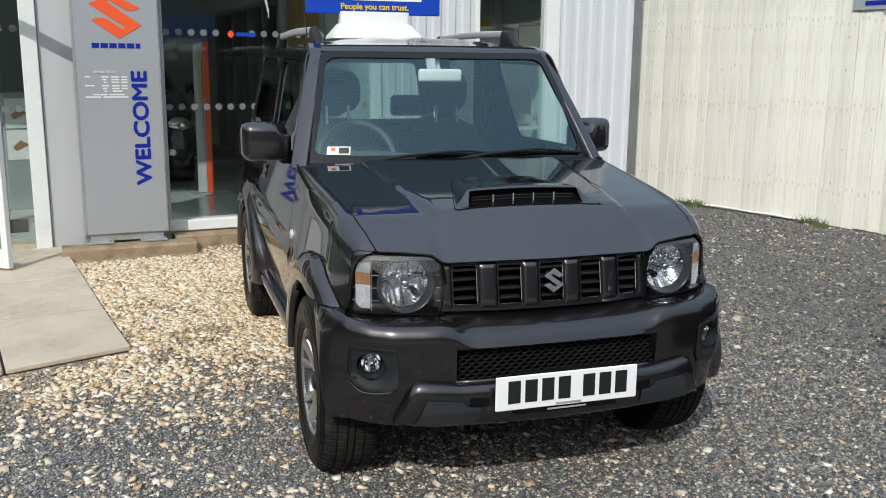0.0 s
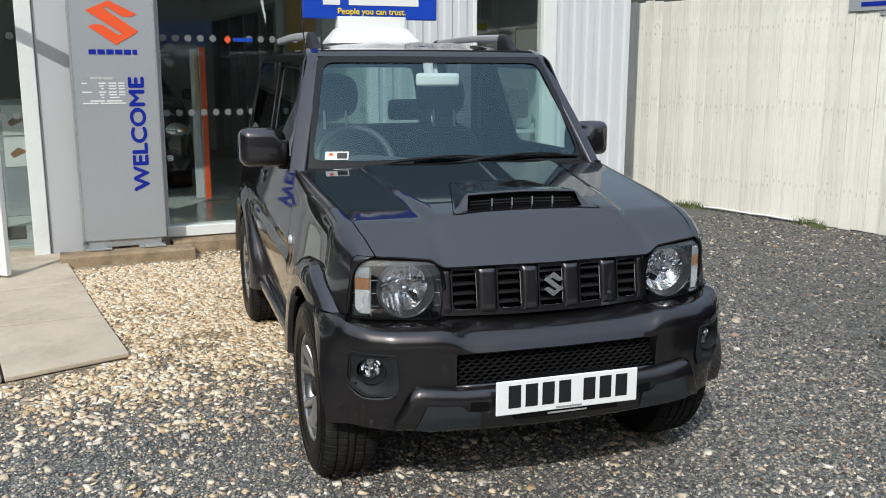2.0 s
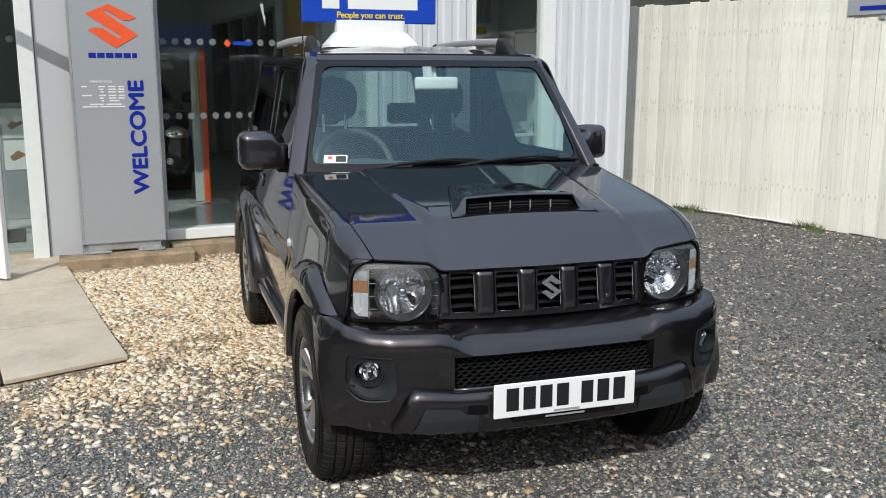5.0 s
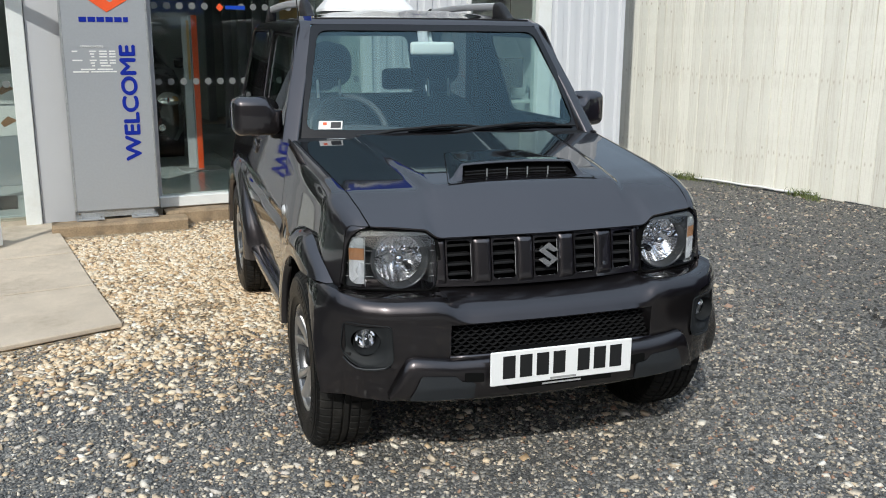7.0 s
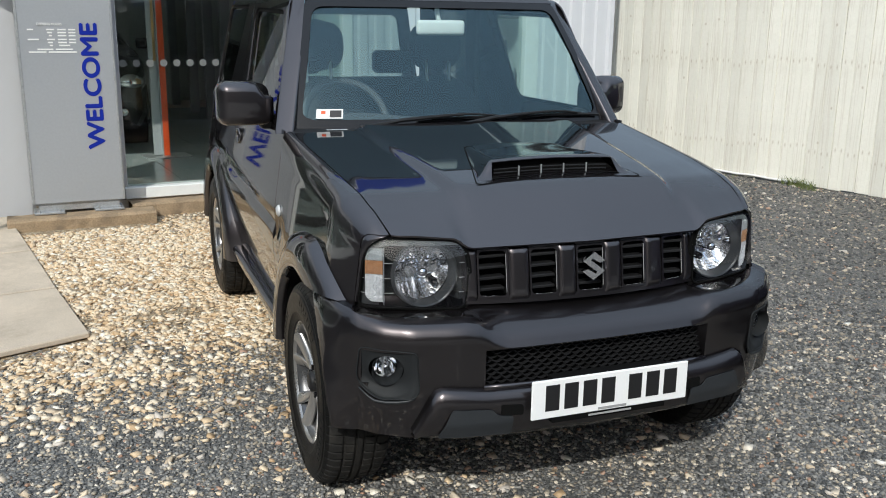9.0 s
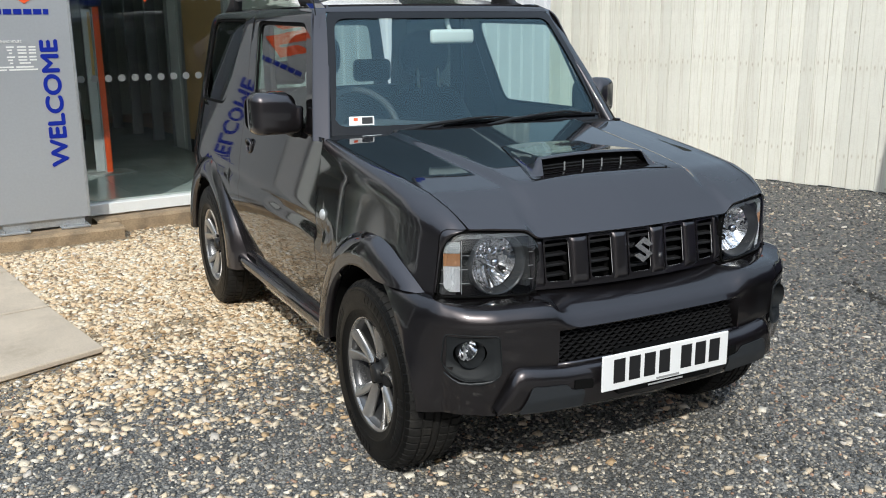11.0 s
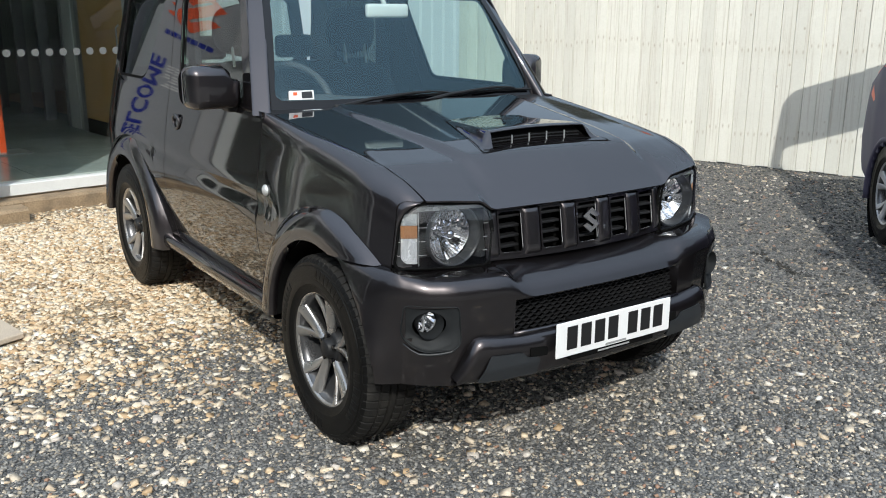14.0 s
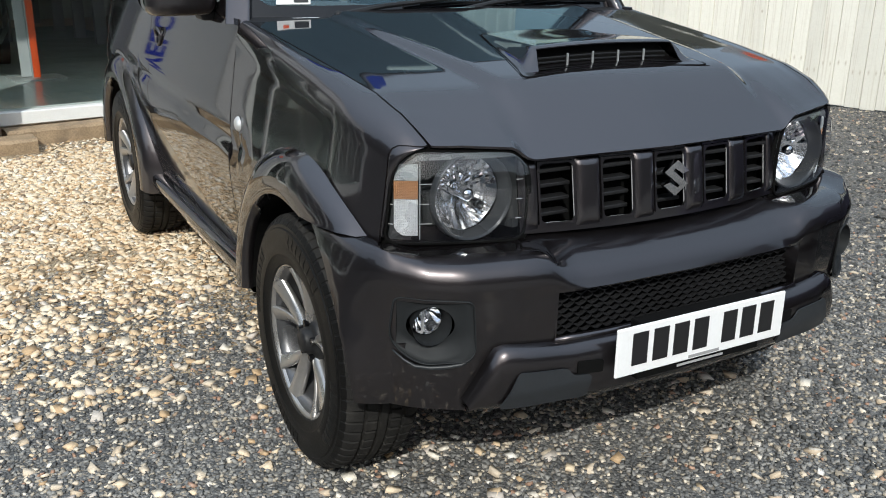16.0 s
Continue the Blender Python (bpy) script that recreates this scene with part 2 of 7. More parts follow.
def box(x0, x1, y0, y1, z0, z1, bevel=0.0, seg=1, bm=None, m=None):
    b = bmesh.new()
    bmesh.ops.create_cube(b, size=1)
    for v in b.verts:
        v.co = Vector((lerp(x0, x1, v.co.x + .5), lerp(y0, y1, v.co.y + .5), lerp(z0, z1, v.co.z + .5)))
    if bevel:
        bmesh.ops.bevel(b, geom=b.edges[:], offset=bevel, segments=seg, profile=0.5, affect='EDGES')
    if m is not None:
        b.transform(m)
    return merge(bm, b) if bm is not None else b


def merge(bm, b):
    me = bpy.data.meshes.new("tmp")
    b.to_mesh(me)
    b.free()
    bm.from_mesh(me)
    bpy.data.meshes.remove(me)
    return bm


def grid(fn, nu, nv, closed_u=False, closed_v=False, skip=None):
    """A sheet of quads from fn(u, v) with u, v in 0..1."""
    bm = bmesh.new()
    us, vs = (nu if closed_u else nu + 1), (nv if closed_v else nv + 1)
    V = [[bm.verts.new(fn(i / nu, j / nv)) for j in range(vs)] for i in range(us)]
    for i in range(nu):
        for j in range(nv):
            if skip and skip(i, j):
                continue
            q = [V[i][j], V[(i + 1) % us][j], V[(i + 1) % us][(j + 1) % vs], V[i][(j + 1) % vs]]
            try:
                bm.faces.new(q)
            except ValueError:
                pass
    return bm


def lathe(profile, n, axis='x', closed=False):
    """Turns (radius, offset) pairs about an axis."""
    def f(u, v):
        k = v * (len(profile) - (0 if closed else 1))
        r, o = profile[int(round(k)) % len(profile)]
        a = 2 * math.pi * u
        c, s = r * math.cos(a), r * math.sin(a)
        return (o, c, s) if axis == 'x' else ((c, o, s) if axis == 'y' else (c, s, o))
    return grid(f, n, len(profile) - (0 if closed else 1), closed_u=True, closed_v=closed)


def tube(points, radius, n=8, caps=True):
    """A round rod along a line of points."""
    bm = bmesh.new()
    pts = [Vector(p) for p in points]
    rings = []
    for i, p in enumerate(pts):
        d = (pts[min(i + 1, len(pts) - 1)] - pts[max(i - 1, 0)]).normalized()
        a = d.orthogonal().normalized() if i == 0 else (a - d * a.dot(d)).normalized()
        b = d.cross(a)
        r = radius[i] if isinstance(radius, (list, tuple)) else radius
        rings.append([bm.verts.new(p + a * (r * math.cos(2 * math.pi * k / n)) + b * (r * math.sin(2 * math.pi * k / n))) for k in range(n)])
    for r0, r1 in zip(rings, rings[1:]):
        for k in range(n):
            bm.faces.new((r0[k], r0[(k + 1) % n], r1[(k + 1) % n], r1[k]))
    if caps:
        bm.faces.new(rings[0][::-1])
        bm.faces.new(rings[-1])
    return bm


def rounded(pts, r, seg=5):
    """A closed outline in the plane with rounded corners; r: one radius or one for each corner."""
    out, n = [], len(pts)
    for i in range(n):
        p, a, b = Vector(pts[i]), Vector(pts[i - 1]), Vector(pts[(i + 1) % n])
        rr = r[i] if isinstance(r, (list, tuple)) else r
        da, db = (a - p).normalized(), (b - p).normalized()
        rr = min(rr, (a - p).length * 0.48, (b - p).length * 0.48)
        for k in range(seg + 1):
            t = k / seg
            out.append(tuple(((p + da * rr) * (1 - t) ** 2 + p * (2 * t * (1 - t)) + (p + db * rr) * t ** 2)))
    full = []
    for i, p in enumerate(out):                     # more points along the straights
        full.append(p)
        if i % (seg + 1) == seg:
            q = out[(i + 1) % len(out)]
            full += [tuple(lerp(Vector(p), Vector(q), k / 7)) for k in range(1, 7)]
    return full


def slab_of(outline, fn, depth_fn=None, cap=True):
    """A plate from a plane outline: fn(p, 0) its front, fn(p, 1) its back."""
    bm = bmesh.new()
    f = [bm.verts.new(fn(p, 0)) for p in outline]
    b = [bm.verts.new(fn(p, 1)) for p in outline]
    n = len(outline)
    for i in range(n):
        bm.faces.new((f[i], f[(i + 1) % n], b[(i + 1) % n], b[i]))
    if cap:
        for tri in tessellate_polygon([[Vector((p[0], p[1], 0)) for p in outline]]):
            bm.faces.new([f[i] for i in tri])
            bm.faces.new([b[i] for i in reversed(tri)])
    bmesh.ops.recalc_face_normals(bm, faces=bm.faces[:])
    return bm


def ring(outer, inner, fn, rows=3):
    """A frame between two outlines with the same number of points; fn maps plane points into space."""
    n = len(outer)
    return grid(lambda u, v: fn(tuple(lerp(Vector(outer[int(round(u * n)) % n]), Vector(inner[int(round(u * n)) % n]), v))), n, rows, closed_u=True)


def fill(outline, fn):
    """A sheet filling an outline by rings drawn to its middle."""
    c = sum((Vector(p) for p in outline), Vector((0, 0))) / len(outline)
    n = len(outline)
    bm = grid(lambda u, v: fn(tuple(lerp(Vector(outline[int(round(u * n)) % n]), c, v))), n, 6, closed_u=True)
    bmesh.ops.remove_doubles(bm, verts=bm.verts[:], dist=1e-5)
    return bm


def text_mesh(name, words, size, material, parent, m, depth=0.0015, align='LEFT', spacing=1.0, width=None, bold=0.0):
    """Lettering in the built-in font, as a mesh; its height is the capital's height, its length width."""
    cu = bpy.data.curves.new(name, 'FONT')
    cu.body, cu.size, cu.extrude, cu.align_x, cu.space_character = words, size / 0.69, depth, align, spacing
    tmp = bpy.data.objects.new(name, cu)
    me = bpy.data.meshes.new_from_object(tmp)
    bpy.data.objects.remove(tmp)
    me.materials.append(material)
    me.transform(Matrix.Identity(4))
    if width:
        xs = [v.co.x for v in me.vertices]
        k = width / (max(xs) - min(xs))
        me.transform(Matrix.Diagonal((k, 1, 1, 1)))
    if bold:
        b = bmesh.new()
        for k, (dx, dy) in enumerate(((0, 0), (-1, 0), (1, 0), (0, 1), (0, -1))):
            t = me.copy()
            t.transform(Matrix.Translation((dx * bold * size, dy * bold * size, 0.0003 * k)))
            b.from_mesh(t)
            bpy.data.meshes.remove(t)
        b.to_mesh(me)
        b.free()
    ob = new(name, me)
    if parent is not None:
        ob.parent = parent
    ob.matrix_basis = m
    return ob


# ---- ground ----
def ground_z(x, y):
    return 0.045 * S(2.2, 3.8, y) * S(0.8, -0.4, x)


def ground_material():
    """Fine grey chippings, pale buff gravel laid towards the building."""
    m = bpy.data.materials.new("loose_chippings")
    m.use_nodes = True
    nt = m.node_tree
    b = nt.nodes["Principled BSDF"]
    tc = nt.nodes.new("ShaderNodeTexCoord")

    def vor(scale, rnd=1.0):
        v = nt.nodes.new("ShaderNodeTexVoronoi")
        v.inputs["Scale"].default_value = scale
        v.inputs["Randomness"].default_value = rnd
        lnk(nt, tc.outputs["Object"], v.inputs["Vector"])
        return v

    def ramp(src, cols, mode='LINEAR'):
        r = nt.nodes.new("ShaderNodeValToRGB")
        r.color_ramp.interpolation = mode
        el = r.color_ramp.elements
        while len(el) < len(cols):
            el.new(0.5)
        for k, (p, c) in enumerate(cols):
            el[k].position = p
            el[k].color = (*c, 1) if not isinstance(c, float) else (c, c, c, 1)
        lnk(nt, src, r.inputs[0])
        return r.outputs[0]

    def mixc(f, a, c):
        x = nt.nodes.new("ShaderNodeMix")
        x.data_type = 'RGBA'
        lnk(nt, f, x.inputs["Factor"])
        lnk(nt, a, x.inputs["A"])
        lnk(nt, c, x.inputs["B"])
        return x.outputs["Result"]
    small, big = vor(115), vor(62)
    sep_s = nt.nodes.new("ShaderNodeSeparateColor")
    lnk(nt, small.outputs["Color"], sep_s.inputs[0])
    sep_b = nt.nodes.new("ShaderNodeSeparateColor")
    lnk(nt, big.outputs["Color"], sep_b.inputs[0])
    grey = ramp(sep_s.outputs[0], [(0.0, (0.13, 0.13, 0.13)), (0.35, (0.225, 0.222, 0.215)), (0.62, (0.30, 0.29, 0.272)), (0.82, (0.36, 0.31, 0.25)), (0.93, (0.60, 0.55, 0.47))], 'CONSTANT')
    buff = ramp(sep_b.outputs[0], [(0.0, (0.36, 0.25, 0.14)), (0.25, (0.50, 0.38, 0.24)), (0.5, (0.60, 0.48, 0.32)), (0.75, (0.66, 0.56, 0.42)), (0.92, (0.30, 0.23, 0.16))], 'CONSTANT')
    xy = nt.nodes.new("ShaderNodeSeparateXYZ")
    lnk(nt, tc.outputs["Object"], xy.inputs[0])
    nz = nt.nodes.new("ShaderNodeTexNoise")
    nz.inputs["Scale"].default_value = 2.2
    nz.inputs["Detail"].default_value = 6
    lnk(nt, tc.outputs["Object"], nz.inputs["Vector"])

    def math2(op, a, c):
        n = nt.nodes.new("ShaderNodeMath")
        n.operation = op
        for k, s in enumerate((a, c)):
            if isinstance(s, (int, float)):
                n.inputs[k].default_value = s
            else:
                lnk(nt, s, n.inputs[k])
        return n.outputs[0]
    # buff gravel spreads from the building towards the parked car and thins out
    def mrange(src, a, c):
        r = nt.nodes.new("ShaderNodeMapRange")
        r.inputs["From Min"].default_value = a
        r.inputs["From Max"].default_value = c
        lnk(nt, src, r.inputs["Value"])
        return r.outputs[0]
    zone = math2('MULTIPLY', mrange(xy.outputs[1], 0.40, 1.9), mrange(xy.outputs[0], 0.2, -0.6))
    zone = math2('ADD', zone, math2('MULTIPLY', math2('SUBTRACT', nz.outputs["Fac"], 0.5), 0.5))
    zone = math2('ADD', zone, math2('MULTIPLY', math2('SUBTRACT', sep_b.outputs[1], 0.5), 0.9))
    mr = nt.nodes.new("ShaderNodeMapRange")
    mr.inputs["From Min"].default_value = 0.48
    mr.inputs["From Max"].default_value = 0.52
    lnk(nt, zone, mr.inputs["Value"])
    # unseen dark ground west of the slabs, added to darken the car's reflections
    dark_ground = ramp(sep_s.outputs[1], [(0.0, (0.035, 0.035, 0.037)), (0.5, (0.055, 0.055, 0.056)), (0.9, (0.10, 0.098, 0.095))], 'CONSTANT')
    base = mixc(mrange(xy.outputs[0], -3.45, -3.55), mixc(mr.outputs[0], grey, buff), dark_ground)
    # shade in the joints between the stones, put into the colour
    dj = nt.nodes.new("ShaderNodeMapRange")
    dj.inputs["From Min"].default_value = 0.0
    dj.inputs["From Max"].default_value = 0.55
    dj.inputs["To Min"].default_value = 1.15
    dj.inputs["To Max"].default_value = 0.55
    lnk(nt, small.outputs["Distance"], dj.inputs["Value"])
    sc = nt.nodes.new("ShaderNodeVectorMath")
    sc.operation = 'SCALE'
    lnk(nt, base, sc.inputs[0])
    patch = nt.nodes.new("ShaderNodeMapRange")
    patch.inputs["From Min"].default_value = 0.3
    patch.inputs["From Max"].default_value = 0.7
    patch.inputs["To Min"].default_value = 0.8
    patch.inputs["To Max"].default_value = 1.15
    lnk(nt, nz.outputs["Fac"], patch.inputs["Value"])
    soil = math2('SUBTRACT', 1.0, math2('MULTIPLY', math2('MULTIPLY', mrange(xy.outputs[0], 1.0, 3.0), mrange(nz.outputs["Fac"], 0.25, 0.6)), 0.24))   # dark soil shows through by the fence
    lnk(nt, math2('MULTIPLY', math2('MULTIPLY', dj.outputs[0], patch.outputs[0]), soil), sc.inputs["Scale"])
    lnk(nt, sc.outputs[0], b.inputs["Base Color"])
    b.inputs["Roughness"].default_value = 0.8
    bp = nt.nodes.new("ShaderNodeBump")
    bp.inputs["Strength"].default_value = 0.8
    bp.inputs["Distance"].default_value = 0.006
    bp.invert = True
    lnk(nt, math2('ADD', small.outputs["Distance"], math2('MULTIPLY', sep_s.outputs[2], 0.6)), bp.inputs["Height"])
    lnk(nt, bp.outputs[0], b.inputs["Normal"])
    return m


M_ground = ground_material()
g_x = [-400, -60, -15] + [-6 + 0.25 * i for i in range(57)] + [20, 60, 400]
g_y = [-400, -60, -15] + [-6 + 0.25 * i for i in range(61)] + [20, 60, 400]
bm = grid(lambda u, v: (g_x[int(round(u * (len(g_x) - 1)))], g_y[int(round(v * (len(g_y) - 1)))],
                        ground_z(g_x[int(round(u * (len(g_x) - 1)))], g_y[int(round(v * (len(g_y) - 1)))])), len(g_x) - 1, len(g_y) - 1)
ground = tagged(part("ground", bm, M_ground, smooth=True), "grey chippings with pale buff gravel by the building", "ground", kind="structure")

# ---- showroom front: s runs along it, d out from it towards the yard ----
FA = 7.0
FM = pose(-1.2, 4.42, 0, 0, 0, FA)      # local x = s, local -y = out towards the yard
WALL_H = 3.6


facade = thing("wall_north", "pale grey clad showroom front with white framed glazing", "wall", FM, kind="structure")
# plinth and white sill under the glass
part("plinth", box(-0.62, 4.53, -0.02, 0.25, -0.2, 0.152), M_concrete, facade, "concrete plinth")
part("sill", box(0.0, 1.86, -0.045, 0.12, 0.155, 0.243, 0.006), M_frame, facade, "white sill")
part("pillar_panel", box(-0.88, 0.03, 0.0, 0.2, -0.1, WALL_H, 0.004), M_panel, facade, "pale grey panel")
for s0, s1 in ((-1.0, -0.885), (1.78, 1.87), (3.545, 3.69)):
    part("window_frame", box(s0, s1, -0.03, 0.1, 0.05 if s0 < 0 else 0.155, WALL_H, 0.005), M_frame, facade, "white frame post")
part("head_panel", box(-7.0, 4.53, 0.0, 0.2, 2.75, WALL_H - 0.005), M_cladding, facade)


def ribs(s0, s1, z0, z1, pitch=0.146, depth=0.022):
    pts, s = [], s0
    while s < s1 - 0.001:
        for ds, d in ((0, 0), (0.052, 0), (0.067, depth), (0.131, depth), (pitch, 0)):
            if s + ds <= s1 + 1e-4:
                pts.append((s + ds, d))
        s += pitch
    n = len(pts) - 1
    return grid(lambda u, v: (pts[int(round(u * n))][0], -pts[int(round(u * n))][1], lerp(z0, z1, v)), n, 1)


part("cladding", ribs(1.87, 2.80, 0.155, WALL_H), M_cladding, facade, "ribbed pale grey cladding", solid=0.004)
part("cladding", ribs(3.69, 4.50, 0.155, WALL_H), M_cladding, facade, "ribbed pale grey cladding", solid=0.004)
part("backing", box(1.88, 2.80, 0.02, 0.18, 0.16, WALL_H - 0.01), M_panel, facade)
part("backing", box(3.70, 4.5, 0.02, 0.18, 0.16, WALL_H - 0.01), M_panel, facade)
part("corner_trim", box(4.485, 4.535, -0.03, 0.2, 0.1, WALL_H, 0.004), M_cladding, facade, "folded corner trim")
part("window_frame", box(2.80, 2.84, -0.02, 0.08, 0.155, WALL_H, 0.004), M_frame, facade)
# side wall split round an unseen window, added to brighten the office
for d0, d1, z0, z1 in ((0.205, 0.30, -0.1, WALL_H), (0.301, 1.249, -0.1, 0.95), (0.301, 1.249, 2.60, WALL_H), (1.25, 9.0, -0.1, WALL_H)):
    part("side_wall", box(4.36, 4.53, d0, d1, z0, z1), M_cladding, facade, "side wall of the showroom")
part("pane", box(4.44, 4.448, 0.302, 1.248, 0.952, 2.598), M_glass, facade, "clear glass of an unseen side window added to light the office").visible_shadow = False
part("drip_trim", box(3.69, 4.5, -0.03, 0.02, 0.13, 0.158), M_cladding, facade)


def pane(s0, s1, z0, z1, d=0.03):
    p = part("pane", box(s0, s1, d, d + 0.008, z0, z1), M_glass, facade, "clear glass")
    p.visible_shadow = False
    return p


pane(0.031, 1.779, 0.244, 2.75)
pane(2.841, 3.544, 0.2, 2.75)
pane(-1.36, -1.001, 0.12, 2.75)
M_dot = pbr("frosted_dot", (0.15, 0.157, 0.156), 0.6, var=0.05)


def dots(s_from, s_to, z, step=0.0985):
    s = s_from
    while s < s_to:
        b = bmesh.new()
        bmesh.ops.create_circle(b, cap_ends=True, segments=20, radius=0.027, matrix=Matrix.Translation((s, 0.0285, z)) @ Matrix.Rotation(radians(90), 4, 'X'))
        part("dot", b, M_dot, facade)
        s += step


dots(0.06, 1.75, 1.164)
dots(0.06, 0.50, 1.757)
dots(0.75, 1.75, 1.757)
dots(-1.34, -1.02, 1.757)
dots(-1.34, -1.02, 1.164)
part("glass_logo", slab_of(rounded([(0.545, 1.75), (0.575, 1.785), (0.605, 1.75), (0.575, 1.715)], 0.004, 2), lambda p, k: (p[0], 0.0285 - 0.001 * k, p[1])), M_red, facade, "orange-red window mark")
part("glass_wordmark", box(0.62, 0.78, 0.027, 0.0285, 1.735, 1.765), M_blue, facade, "blue bar where a name is printed")

# showroom inside
inside = thing("showroom_interior", "dim showroom with grey tiled floor", "room", FM, kind="structure")
part("floor_base", box(-6.8, 4.36, 0.05, 8.8, -0.05, 0.13), M_concrete, inside)
part("back_wall", box(-6.8, 4.36, 8.8, 9.0, -0.05, WALL_H), M_inner, inside)
# unseen west glazing, added to let daylight into the showroom
part("west_wall", box(-7.0, -6.8, 0.205, 9.0, -0.05, 0.45), M_inner, inside)
part("west_wall", box(-7.0, -6.8, 0.205, 9.0, 2.70, WALL_H), M_inner, inside)
for d0 in (0.205, 2.3, 4.5, 6.7, 8.9):
    part("window_frame", box(-6.96, -6.86, d0, d0 + 0.09, 0.452, 2.698, 0.004), M_frame, inside, "white frame post")
for d0, d1 in ((0.297, 2.298), (2.392, 4.498), (4.592, 6.698), (6.792, 8.898)):
    part("pane", box(-6.915, -6.907, d0, d1, 0.452, 2.698), M_glass, inside, "clear glass").visible_shadow = False
part("inner_wall", box(2.0, 2.1, 0.22, 3.90, 0.13, 2.75), M_inner, inside, "pale inner wall")
part("inner_wall", box(2.0, 2.1, 8.05, 8.79, 0.13, 2.75), M_inner, inside, "pale inner wall")
part("inner_lintel", box(2.0, 2.1, 3.905, 8.045, 2.33, 2.75), M_inner, inside, "pale wall over the workshop screen")
part("screen_head", box(1.985, 2.115, 3.905, 8.045, 2.27, 2.328, 0.004), M_steel, inside, "grey head of the workshop screen")
for d0, w0 in ((3.905, 0.075), (4.72, 0.07), (5.62, 0.07), (6.62, 0.07), (7.97, 0.07)):
    part("screen_post", box(1.985, 2.115, d0, d0 + w0, 0.13, 2.268, 0.004), M_steel, inside, "grey post of the workshop screen")
part("wall_post", box(1.975, 1.998, 3.30, 3.44, 0.134, 2.75, 0.004), M_steel, inside, "grey post against the inner wall")
part("wall_post", box(1.985, 1.998, 3.58, 3.86, 0.134, 2.75, 0.004), M_frame, inside, "white casing against the inner wall")
part("office_partition", box(2.55, 2.62, 0.22, 2.345, 0.13, 2.75), M_inner, inside)
tagged(part("ceiling", box(-6.8, 4.36, 0.205, 8.8, 2.76, 2.9), M_ceiling), "plain pale showroom ceiling", "ceiling", kind="structure").matrix_world = FM
tagged(part("roof", box(-7.1, 4.7, -0.05, 9.1, WALL_H, WALL_H + 0.1), M_cladding), "flat grey showroom roof", "roof", kind="structure").matrix_world = FM
part("sill", box(-6.5, -2.06, -0.03, 0.12, 0.05, 0.16, 0.005), M_frame, facade, "white sill")
part("plinth", box(-6.5, -2.06, -0.01, 0.2, -0.2, 0.05), M_concrete, facade)
for s0 in (-2.12, -3.25, -4.4, -5.5, -6.6):
    part("window_frame", box(s0, s0 + 0.075, -0.03, 0.1, 0.16, 2.75, 0.004), M_frame, facade, "white frame post")
for s0, s1 in ((-6.52, -5.501), (-5.424, -4.401), (-4.324, -3.251), (-3.174, -2.121)):
    pane(s0, s1, 0.161, 2.75)
part("end_wall", box(-7.0, -6.6, 0.0, 0.2, -0.1, 2.745), M_panel, facade)
part("threshold", box(-2.05, -0.885, -0.05, 0.2, -0.05, 0.075, 0.004), M_frame, facade, "white threshold")

# ---- board fence ----
FENCE = pose(4.56, 5.2, 0, 0, 0, 108.3 - 180)     # local x runs along the fence towards the yard


